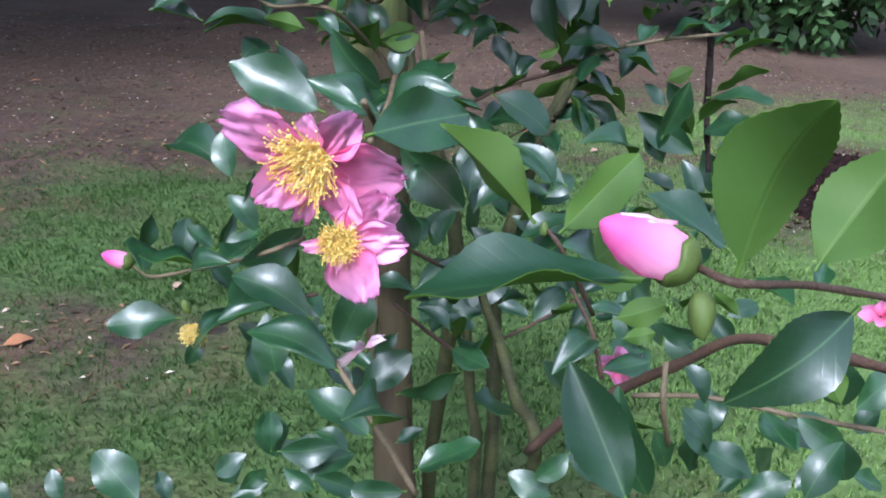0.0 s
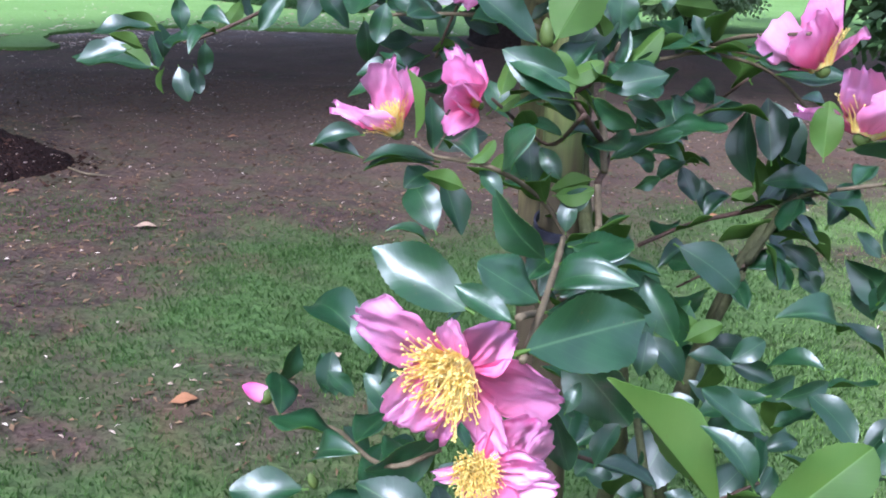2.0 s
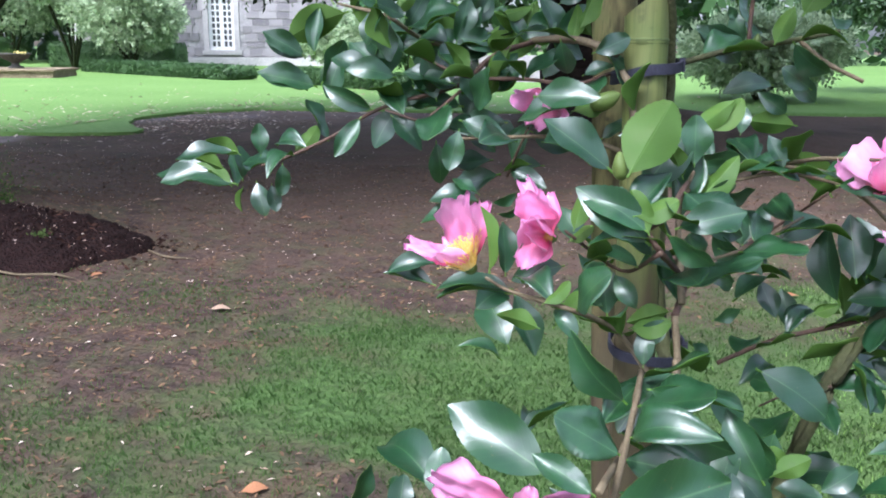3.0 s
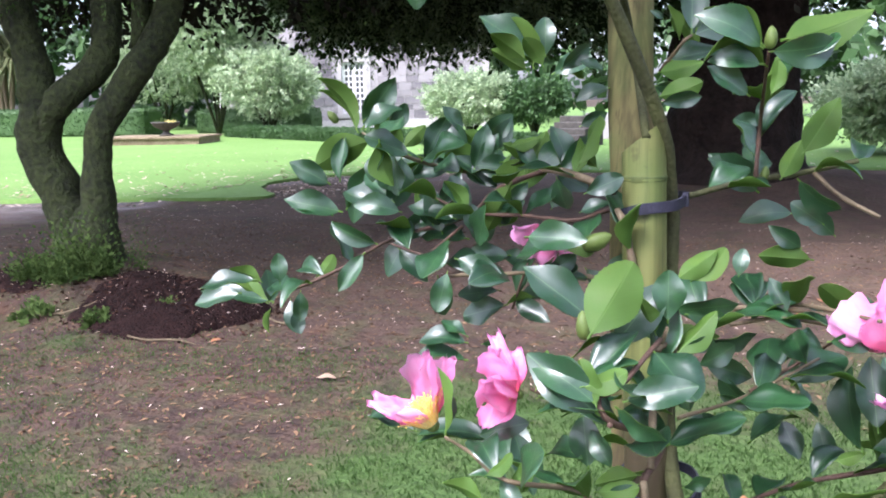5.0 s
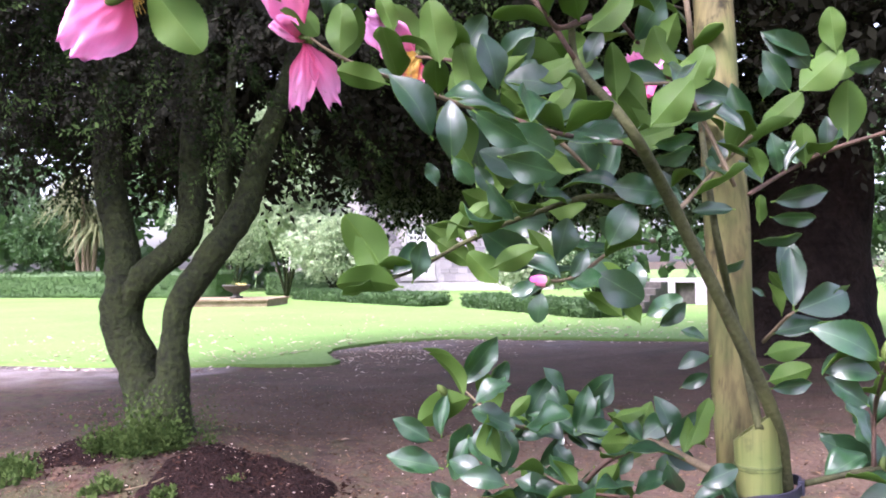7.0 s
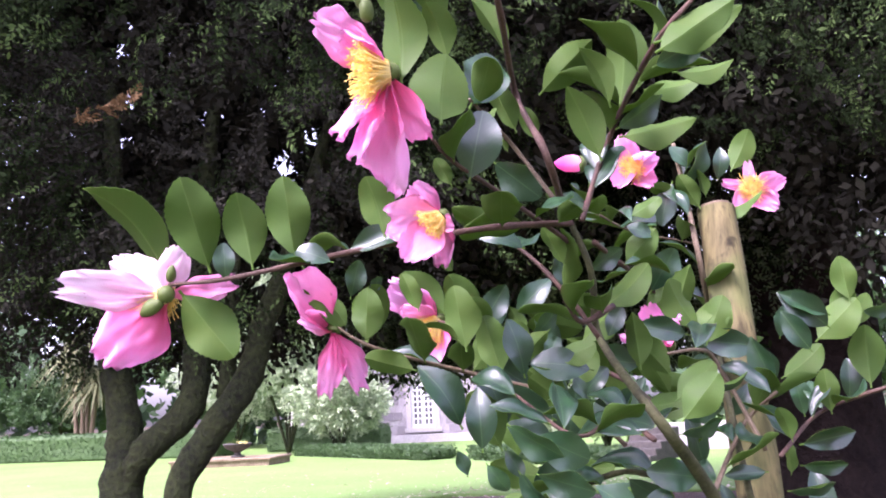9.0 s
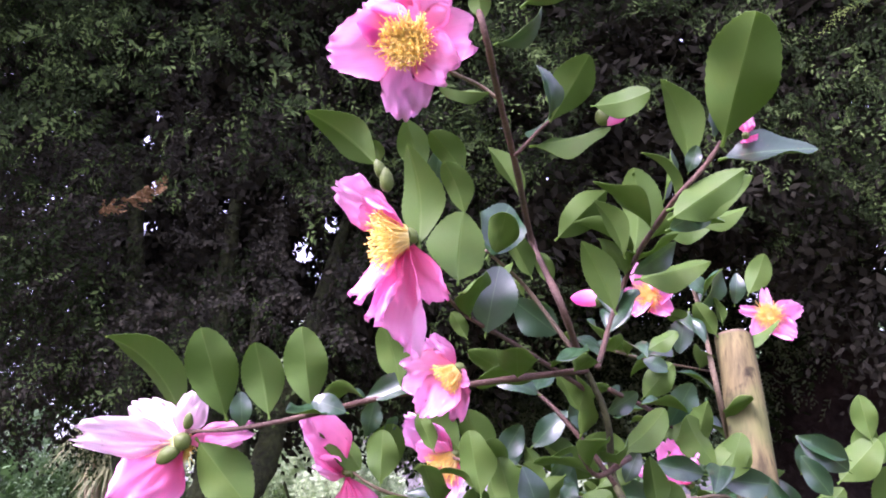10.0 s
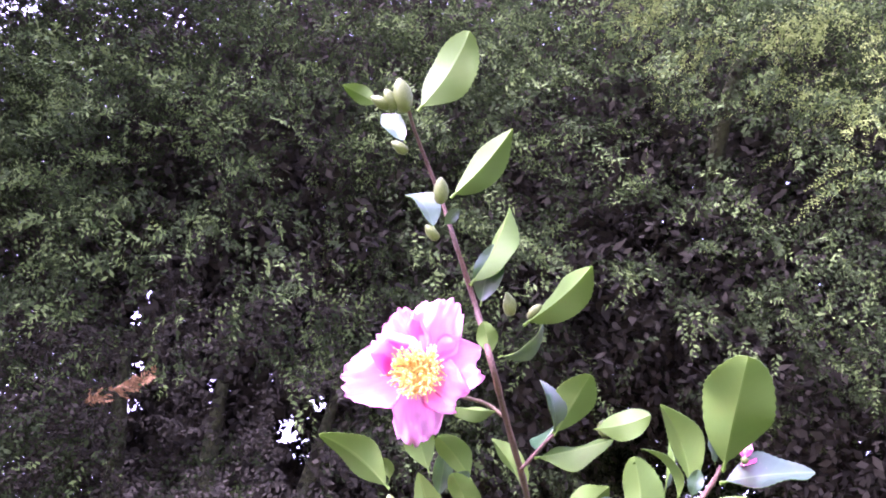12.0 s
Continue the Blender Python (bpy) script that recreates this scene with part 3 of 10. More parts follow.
def build_litter():
    rng = np.random.default_rng(21)
    x, y = rng.uniform(-7, 3.0, 6500), 1.2 + 7.5 * rng.random(6500) ** 1.5
    y[::6] = rng.uniform(-3.5, 1.4, len(y[::6]))
    keep = (rng.random(len(x)) > sward(x, y) * 1.3) & (y < lawn_edge(x))
    tagged(data_object("leaf_litter", *flakes(rng, x[keep], y[keep], 0.008, 0.030), LITTER), "tiny pale leaf and petal flakes strewn on earth", "litter", kind="stuff")
    x, y = rng.uniform(-7, 3.0, 46000), 1.2 + 6.5 * rng.random(46000) ** 1.6
    y[::6] = rng.uniform(-3.5, 1.4, len(y[::6]))
    keep = (rng.random(len(x)) > sward(x, y) * 1.3) & (y < lawn_edge(x))
    tagged(data_object("leaf_crumbs", *flakes(rng, x[keep], y[keep], 0.010, 0.042), LITTER_DARK), "brown leaf crumbs and bark bits on earth", "litter", kind="stuff")
    k = 1700
    x = rng.normal(-8.0, 4.0, k)
    y = lawn_edge(x) + rng.exponential(2.6, k) - 0.5
    tagged(data_object("fallen_petals", *flakes(rng, x, y, 0.045, 0.13, 0.012), LITTER), "pale fallen petals and leaves scattered along the lawn's edge", "litter", kind="stuff")
    x, y = rng.normal(-6.1, 0.7, 650), rng.normal(11.0, 1.0, 650)
    tagged(data_object("petal_drift", *flakes(rng, x, y, 0.03, 0.10, 0.012), LITTER), "drift of pale petals on earth beside the lawn", "litter", kind="stuff")


build_ground()
build_lawn()
build_grass()
build_litter()

# ---- mulch mounds ----
def mulch_mound(x, y, rx, ry, h, seed, label):
    rng = np.random.default_rng(seed)
    bm = bmesh.new()
    rings = []
    for i in range(29):
        u = i / 28
        ring = []
        for s in range(72):
            a = 2 * math.pi * s / 72
            wob = 1 + 0.30 * noise.noise(Vector((math.cos(a) * 1.6, math.sin(a) * 1.6, seed))) + 0.14 * noise.noise(Vector((math.cos(a) * 5, math.sin(a) * 5, seed)))
            px, py = x + rx * u * wob * math.cos(a), y + ry * u * wob * math.sin(a)
            base = float(ground_height(np.array([px]), np.array([py]))[0])
            q = Vector((px * 9, py * 9, seed))
            hz = h * (1 - u * u) ** 0.8 if u < 1 else 0
            ring.append(bm.verts.new((px, py, base - 0.02 * (u > 0.95) + hz + 0.045 * (1 - u * u) * noise.noise(q * 0.8) + 0.022 * noise.noise(q * 3.1))))
        rings.append(ring)
    for a, b in zip(rings[1:], rings[2:]):
        for s in range(72):
            bm.faces.new((a[s], b[s], b[(s + 1) % 72], a[(s + 1) % 72]))
    c = bm.verts.new((x, y, sum(v.co.z for v in rings[1]) / 72))
    for s in range(72):
        bm.faces.new((c, rings[1][s], rings[1][(s + 1) % 72]))
    bmesh.ops.delete(bm, geom=rings[0], context="VERTS")
    ob = mesh_object("mulch_mound", bm, MULCH)
    tagged(ob, label, "mulch")
    k = 900
    a, r = rng.uniform(0, 6.283, k), np.sqrt(rng.random(k)) * 1.25
    px, py = x + rx * r * np.cos(a), y + ry * r * np.sin(a)
    pz = ground_height(px, py) + h * np.clip(1 - r * r, 0, 1) ** 0.8 + 0.008
    d = unit(rng, k) * rng.uniform(0.006, 0.026, (k, 1)) * [1, 1, 0.5]
    w = np.cross(d, unit(rng, k)) * 0.5
    cc = np.stack([px, py, pz], 1)
    v = np.stack([cc - d, cc + w, cc + d, cc - w], 1).reshape(-1, 3)
    data_object("bark_mulch", v, np.arange(len(v)).reshape(-1, 4), MULCH_CHIP, ob, "dark brown bark chips")["kind"] = "stuff"
    k = 200
    a, r = rng.uniform(0, 6.283, k), np.sqrt(rng.random(k)) * 0.95
    px, py = x + rx * r * np.cos(a), y + ry * r * np.sin(a)
    pz = ground_height(px, py) + h * (1 - r * r) ** 0.8 + 0.012
    d = unit(rng, k) * rng.uniform(0.003, 0.014, (k, 1)) * [1, 1, 0.4]
    w = np.cross(d, unit(rng, k)) * 0.35
    cc = np.stack([px, py, pz], 1)
    v = np.stack([cc - d, cc + w, cc + d, cc - w], 1).reshape(-1, 3)
    data_object("bark_litter", v, np.arange(len(v)).reshape(-1, 4), LITTER, ob, "pale bark and petal flecks")["kind"] = "stuff"


mulch_mound(-3.16, 4.02, 0.58, 0.48, 0.10, 3, "dark brown mulch mound at the foot of a yew")
mulch_mound(-4.5, 4.05, 0.45, 0.35, 0.05, 9, "low dark mulch patch with weeds beside a yew")
mulch_mound(1.95, 3.2, 0.5, 0.65, 0.08, 5, "dark mulch patch in thin grass")

# ---- trees ----
def crown(name, rng, parts, size, n_leaf, leaf_len, leaf_wid, mat, parent, label="", droop=0.5, density_noise=0.5, gaps=()):
    """Sprays in the outer shells of several ellipsoids (centre, radii, how many, shell thickness, lowest z)."""
    P, A = [], []
    for c, r, k, thick, low in parts:
        u = unit(rng, k)
        s = 1 - thick * rng.random((k, 1)) ** 1.6
        p = np.array(c) + u * np.array(r) * s * (1 + 0.10 * smooth_noise(u * 3, 2.2, 17))[:, None]
        keep = (p[:, 2] > low + 0.35 * smooth_noise(p, 1.1, 23)) & (smooth_noise(p, 1.5, 29) + rng.normal(0, 0.6, k) > -density_noise * 1.6)
        keep &= clear_of_gaps(p, gaps)
        P.append(p[keep])
        a = u + rng.normal(0, 0.55, (k, 3))
        a[:, 2] -= droop
        A.append(a[keep])
    v, f = sprays(rng, np.concatenate(P), np.concatenate(A), size, n_leaf, leaf_len, leaf_wid)
    if gaps:
        v, f = open_leaves(v, f)
    return data_object(name, v, f, mat, parent, label)


# ways along which the sky shows through the yew: from a place on its near side to one on its far side, and how wide
SKY_GAPS = [((-3.11, 3.0, 3.34), (-8.60, 8.0, 6.41), 0.025), ((-3.06, 3.0, 3.08), (-8.47, 8.0, 5.63), 0.04), ((-2.50, 3.0, 2.83), (-6.95, 8.0, 5.02), 0.05), ((-3.08, 3.0, 2.86), (-8.53, 8.0, 5.09), 0.04),
            ((-2.10, 3.0, 2.58), (-5.87, 8.0, 4.36), 0.07), ((-2.03, 3.0, 2.40), (-5.71, 8.0, 4.08), 0.06), ((-1.94, 3.0, 2.62), (-5.45, 8.0, 4.58), 0.05), ((-2.98, 3.0, 3.36), (-8.34, 8.0, 6.71), 0.035)]


# narrower ones, low beside the leaning limb
LOW_GAPS = [((-2.06, 3.0, 2.09), (-5.88, 8.0, 3.51), 0.07), ((-2.18, 3.0, 1.95), (-6.21, 8.0, 3.11), 0.07), ((-1.99, 3.0, 2.01), (-5.69, 8.0, 3.30), 0.04), ((-1.81, 3.0, 1.92), (-5.18, 8.0, 3.05), 0.045),
            ((-1.88, 3.0, 1.82), (-5.37, 8.0, 2.78), 0.045), ((-1.74, 3.0, 1.73), (-5.00, 8.0, 2.50), 0.05), ((-2.29, 3.0, 2.07), (-6.53, 8.0, 3.45), 0.04)]
SKY_GAPS += LOW_GAPS


def clear_of_gaps(p, gaps):
    """Which of the places p lie outside all the gaps; the gaps widen with distance and have ragged sides."""
    ok = np.ones(len(p), bool)
    rag = 1 + 0.8 * smooth_noise(p, 12.0, 77)
    for a, b, r in gaps:
        a, d = np.array(a), np.array(b) - np.array(a)
        u = (p - a) @ d / (d @ d)
        off = np.linalg.norm(p - a - u[:, None] * d, axis=1)
        ok &= off > (r + 0.06 * np.clip(u + 0.3, 0, 2)) * rag
    return ok


def open_leaves(v, f):
    """The leaves that stand clear of the gaps."""
    q = v.reshape(-1, 4, 3)
    q = q[clear_of_gaps(q.mean(1), SKY_GAPS)].reshape(-1, 3)
    return q, np.arange(len(q)).reshape(-1, 4)


def boughs(name, rng, parts, per, length, size, n_leaf, leaf_len, leaf_wid, mat, parent, label="", young=None):
    """Drooping boughs set over ellipsoids (centre, radii, how many, lowest z), each feathered with sprays; the
    outermost sprays on the lit side are young, with the light there put into their paler colour.
    """
    P, A, S = [], [], []
    for c, r, k, low in parts:
        u = unit(rng, k)
        u[:, 1] = np.where(rng.random(k) < 0.7, -np.abs(u[:, 1]), u[:, 1])
        at = np.array(c) + u * np.array(r) * rng.uniform(0.62, 0.98, (k, 1))
        d = u * [0.9, 0.9, 0.5] + rng.normal(0, 0.45, (k, 3)) - [0, 0, 0.15]
        d /= np.linalg.norm(d, axis=1, keepdims=True)
        side = np.cross(d, [0, 0, 1.0]) + 1e-6
        side /= np.linalg.norm(side, axis=1, keepdims=True)
        L = length * rng.uniform(0.55, 1.35, (k, 1))
        for i in range(per):
            s = (i + 0.6) / per
            sg = 1 if i % 2 else -1
            p = at + d * L * s - np.array([0, 0, 0.38]) * L * s * s + side * sg * 0.10 * L * (1 - 0.6 * s) + rng.normal(0, 0.02, (k, 3))
            a = d + side * sg * 0.9 * (1 - 0.6 * s) + rng.normal(0, 0.28, (k, 3)) - [0, 0, 0.25 + 0.3 * s]
            keep = p[:, 2] > low + 0.3 * smooth_noise(p, 1.1, 23)
            P.append(p[keep]); A.append(a[keep]); S.append(np.full(keep.sum(), s))
    P, A, S = np.concatenate(P), np.concatenate(A), np.concatenate(S)
    ok = clear_of_gaps(P, SKY_GAPS)
    P, A, S = P[ok], A[ok], S[ok]
    # paler sprays only on the lit side: light put into colour by position
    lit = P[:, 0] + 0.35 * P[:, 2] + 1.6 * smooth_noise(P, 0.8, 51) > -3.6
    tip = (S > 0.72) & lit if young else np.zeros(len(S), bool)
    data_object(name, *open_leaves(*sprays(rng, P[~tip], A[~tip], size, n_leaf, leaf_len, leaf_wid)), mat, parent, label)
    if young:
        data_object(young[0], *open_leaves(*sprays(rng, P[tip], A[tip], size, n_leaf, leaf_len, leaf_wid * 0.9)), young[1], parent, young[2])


def yew_tree():
    t = thing("yew_tree", "old dark yew with three leaning mossy trunks and dense drooping foliage", "tree", (-4.15, 4.45, 0.2))
    t.location = (0, 0, 0)
    part("trunk", tube([(-4.21, 4.42, 0.04), (-4.26, 4.44, 0.35), (-4.39, 4.43, 0.65), (-4.52, 4.41, 0.96), (-4.53, 4.45, 1.26), (-4.61, 4.47, 1.60), (-4.72, 4.48, 2.02), (-4.79, 4.55, 2.74), (-4.99, 4.65, 4.07)], (0.27, 0.17, 0.145, 0.145, 0.13, 0.108, 0.10, 0.08, 0.05), 18, 7, 0.16), BARK, t)
    part("root_flare", tube([(-4.15, 4.37, -0.05), (-4.15, 4.37, 0.20), (-4.14, 4.39, 0.40), (-4.14, 4.41, 0.52), (-4.14, 4.43, 0.60)], (0.36, 0.25, 0.17, 0.10, 0.03), 18, 6, 0.3), BARK, t)
    part("limb", tube([(-4.52, 4.43, 0.90), (-4.44, 4.42, 1.10), (-4.31, 4.44, 1.28), (-4.16, 4.59, 1.46), (-4.14, 4.70, 1.71), (-4.17, 4.74, 2.09), (-4.30, 4.91, 2.76), (-4.44, 5.25, 4.20)], (0.06, 0.085, 0.098, 0.10, 0.098, 0.09, 0.08, 0.04), 16, 7, 0.16), BARK, t)
    part("limb", tube([(-4.07, 4.32, 0.22), (-4.04, 4.38, 0.52), (-4.05, 4.42, 0.85), (-4.02, 4.48, 1.11), (-3.84, 4.61, 1.44), (-3.73, 4.77, 1.73), (-3.70, 4.89, 2.08), (-3.60, 5.08, 2.61), (-3.52, 5.56, 3.85)], (0.19, 0.12, 0.088, 0.092, 0.098, 0.095, 0.085, 0.07, 0.03), 16, 7, 0.16), BARK, t)
    part("limb", tube([(-3.90, 4.73, 1.59), (-4.00, 4.89, 2.09), (-4.09, 5.10, 2.97)], (0.06, 0.05, 0.03), 10, 5, 0.2), BARK, t)
    part("limb", tube([(-0.55, 6.6, 5.3), (-0.16, 6.2, 5.95), (0.11, 6.2, 6.25), (0.36, 6.25, 6.6)], (0.07, 0.06, 0.05, 0.03), 8, 5, 0.25), BARK, t)
    rng = np.random.default_rng(31)
    shells = [((-4.3, 5.0, 4.7), (3.3, 2.3, 2.7), 640, 2.1), ((-1.3, 6.3, 4.9), (2.6, 1.6, 2.7), 460, 3.05), ((-7.2, 4.4, 4.4), (2.4, 2.6, 2.9), 440, 1.75), ((-4.2, 5.2, 7.4), (4.4, 2.8, 2.2), 520, 4.6),
              ((1.9, 7.4, 5.2), (2.6, 1.7, 3.0), 380, 2.9), ((-6.9, 4.2, 7.3), (3.1, 2.6, 2.5), 400, 4.2), ((1.6, 8.2, 8.6), (3.6, 1.8, 2.5), 260, 6.0), ((-1.4, 7.6, 8.2), (3.0, 1.8, 2.2), 260, 6.0)]
    boughs("crown", rng, shells, 16, 0.62, 0.20, 8, 0.046, 0.022, YEW, t, young=("young_lit_foliage", YEW_TIP, "pale young shoots"))
    core = [((-4.3, 6.0, 4.7), (3.1, 1.7, 2.2), 5200, 0.8, 2.6), ((-1.3, 7.2, 4.9), (2.4, 1.3, 2.4), 3600, 0.8, 3.25), ((-7.2, 5.4, 4.5), (2.3, 1.9, 2.4), 4200, 0.8, 2.2), ((-4.2, 6.2, 7.4), (4.2, 2.2, 2.1), 5200, 0.8, 4.6), ((1.9, 8.2, 5.2), (2.4, 1.4, 2.7), 2600, 0.8, 3.1), ((-6.9, 5.2, 7.3), (3.1, 2.0, 2.4), 5000, 0.8, 4.4),
            ((-5.3, 6.4, 3.4), (2.6, 0.9, 1.5), 3400, 0.8, 2.45), ((-4.2, 7.2, 3.6), (1.6, 0.8, 1.5), 500, 0.8, 2.6), ((-0.4, 7.9, 6.6), (2.4, 0.8, 2.2), 2600, 0.9, 4.0), ((1.6, 9.0, 8.4), (3.4, 1.2, 2.2), 2600, 0.9, 5.5), ((-5.5, 7.4, 8.4), (4.6, 1.2, 2.8), 6000, 0.9, 4.5), ((-1.0, 8.6, 9.2), (4.0, 1.0, 2.4), 3600, 0.9, 5.5), ((-5.4, 7.2, 3.3), (3.4, 0.8, 1.3), 2200, 0.95, 2.0), ((-7.8, 7.2, 7.6), (3.0, 1.0, 2.6), 3200, 0.9, 4.5), ((0.4, 7.2, 3.1), (0.9, 0.6, 1.0), 1000, 0.9, 2.2)]
    far_side = [((-4.0, 8.4, 6.6), (5.5, 0.7, 4.0), 3600, 1.0, 3.4), ((1.5, 9.6, 7.0), (4.0, 0.7, 4.2), 2600, 1.0, 4.0)]
    crown("far_foliage", rng, far_side, 0.55, 8, 0.20, 0.11, YEW_SHADED, t, droop=0.2, density_noise=2.5, gaps=SKY_GAPS)
    crown("inner_foliage", rng, core, 0.34, 5, 0.125, 0.062, YEW_SHADED, t, droop=0.3, density_noise=1.6, gaps=SKY_GAPS)
    # boughs in shade: their darkness is put into the colour
    boughs("shaded_bough", rng, [((-3.9, 4.2, 3.1), (1.8, 0.6, 0.9), 130, 2.35), ((-5.6, 4.0, 3.0), (1.4, 0.6, 1.0), 90, 2.2)], 16, 0.55, 0.20, 8, 0.046, 0.022, YEW_SHADED, t)
    # unseen foliage added overhead, only to shade the crown's left side
    crown("unseen_shade_foliage", rng, [((-6.6, 0.9, 8.4), (3.4, 2.4, 1.2), 6500, 0.9, 6.5)], 0.5, 8, 0.16, 0.08, YEW, t, density_noise=1.5)
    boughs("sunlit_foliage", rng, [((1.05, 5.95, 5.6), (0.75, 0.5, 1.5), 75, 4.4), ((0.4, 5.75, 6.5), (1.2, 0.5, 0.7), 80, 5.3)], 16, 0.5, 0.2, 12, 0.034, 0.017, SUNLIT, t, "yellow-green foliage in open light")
    # a lit bough: its light is put into the pale colour
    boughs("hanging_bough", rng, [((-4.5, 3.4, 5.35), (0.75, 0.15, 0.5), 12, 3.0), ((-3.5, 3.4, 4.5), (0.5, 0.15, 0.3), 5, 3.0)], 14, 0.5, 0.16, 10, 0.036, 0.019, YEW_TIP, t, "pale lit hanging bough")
    along = rng.random((15, 1))
    v, f = sprays(rng, np.array([-3.17, 2.78, 2.81]) + along * [0.40, 0.03, 0.08] + rng.normal(0, 0.012, (15, 3)), np.array([[0.9, 0.1, 0.2]] * 15) + rng.normal(0, 0.3, (15, 3)), 0.09, 14, 0.034, 0.017)
    data_object("dead_spray", v, f, DEAD, t, "dead rust-brown spray")["kind"] = "stuff"
    return t


def big_tree():
    t = thing("conifer_tree", "massive dark conifer with a thick buttressed trunk and hanging foliage", "tree")
    part("trunk", tube([(-0.62, 11.5, -0.1), (-0.62, 11.5, 0.35), (-0.66, 11.55, 1.2), (-0.64, 11.6, 2.6), (-0.6, 11.7, 5), (-0.5, 11.8, 9)], (1.25, 0.92, 0.76, 0.70, 0.58, 0.35), 26, 6, 0.25), BARK_RED, t)
    part("limb", tube([(-0.6, 11.4, 2.4), (-1.6, 11.0, 2.9), (-3.4, 10.8, 3.0), (-5.4, 10.6, 2.9)], (0.2, 0.15, 0.1, 0.04), 10, 5, 0.2), BARK_RED, t)
    rng = np.random.default_rng(37)
    shells = [((0.0, 12.2, 6.3), (8.2, 2.8, 4.6), 6500, 0.35, 2.15), ((2.8, 10.6, 4.9), (2.8, 2.2, 3.4), 3000, 0.35, 2.3), ((-4.70, 9.37, 2.95), (1.5, 0.7, 0.9), 2400, 0.8, 1.95), ((-3.9, 10.6, 4.3), (3.5, 1.5, 2.9), 5200, 0.35, 1.62), ((-3.60, 9.89, 2.85), (1.25, 0.7, 1.35), 2200, 0.6, 1.62)]
    crown("crown", rng, shells, 0.34, 10, 0.085, 0.034, CONIFER, t, density_noise=1.1)
    core = [((0.0, 12.8, 6.4), (7.8, 2.4, 4.2), 4200, 0.8, 2.4), ((2.9, 11.0, 4.9), (2.6, 1.9, 3.2), 1500, 0.8, 2.4), ((-4.70, 9.67, 3.00), (1.5, 0.5, 0.8), 1700, 0.9, 2.10), ((-3.9, 11.0, 4.2), (3.4, 1.2, 2.7), 5200, 0.9, 1.8), ((-3.60, 10.09, 2.9), (1.2, 0.5, 1.2), 1200, 0.9, 1.8)]
    core.append(((4.5, 12.6, 5.6), (4.5, 1.0, 4.0), 2600, 1.0, 2.5))
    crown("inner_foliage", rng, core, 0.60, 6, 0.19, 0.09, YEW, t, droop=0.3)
    return t


yew_tree()
big_tree()


def weeds(name, label, spots, n, size, leaf, seed):
    rng = np.random.default_rng(seed)
    P = []
    for x, y, r in spots:
        a, q = rng.uniform(0, 6.283, n), r * np.sqrt(rng.random(n))
        px, py = x + q * np.cos(a), y + q * np.sin(a)
        P.append(np.stack([px, py, ground_height(px, py) + 0.01], 1))
    P = np.concatenate(P)
    ax = rng.normal(0, 0.5, P.shape) + [0, 0, 0.9]
    v, f = sprays(rng, P, ax, size, 8, leaf, leaf * 0.5, curl=0.1)
    tagged(data_object(name, v, f, WEED), label, "weeds", kind="stuff")


weeds("weeds", "green weeds and leafy shoots round the yew's foot", ((-4.06, 4.02, 0.13), (-3.93, 4.02, 0.13), (-4.22, 3.98, 0.07), (-3.80, 4.12, 0.06)), 80, 0.15, 0.042, 41)
weeds("trunk_shoots", "leafy yellow-green shoots sprouting up a yew's foot", ((-3.98, 4.00, 0.08), (-3.90, 4.04, 0.08), (-3.84, 4.08, 0.05)), 30, 0.36, 0.05, 47)
weeds("fern", "soft feathery green fern beside a yew trunk", ((-3.70, 4.36, 0.05),), 60, 0.40, 0.022, 48)
weeds("ground_weeds", "small broad-leaved weeds on dark mulch", ((-4.75, 3.75, 0.16), (-4.95, 3.8, 0.10), (-3.35, 3.62, 0.07), (-3.12, 3.9, 0.04), (-3.8, 3.6, 0.10), (-4.5, 3.6, 0.14)), 22, 0.06, 0.05, 43)


def surface_roots(label, runs):
    t = thing("surface_root", label, "root")
    for pts in runs:
        q = [(x, y, float(ground_height(np.array([x]), np.array([y]))[0]) + z) for x, y, z in pts]
        part("root", tube(q, [0.006] + [0.0055] * (len(q) - 2) + [0.002], 8, 5, 0.2), TWIG_PALE, t)


surface_roots("thin pale root snaking over mulch", [[(-3.72, 3.66, 0.0), (-3.62, 3.64, 0.03), (-3.52, 3.70, 0.05), (-3.50, 3.78, 0.05), (-3.56, 3.86, 0.04)]])
surface_roots("pale dead stick lying at a mound's edge", [[(-3.06, 3.50, 0.015), (-2.9, 3.47, 0.02), (-2.75, 3.53, 0.02), (-2.62, 3.52, 0.015)]])
surface_roots("pale dead sticks lying on bare earth", [[(-5.0, 3.55, 0.012), (-4.8, 3.50, 0.015), (-4.55, 3.54, 0.015)], [(-2.6, 4.1, 0.012), (-2.45, 4.02, 0.015), (-2.3, 4.05, 0.012)]])

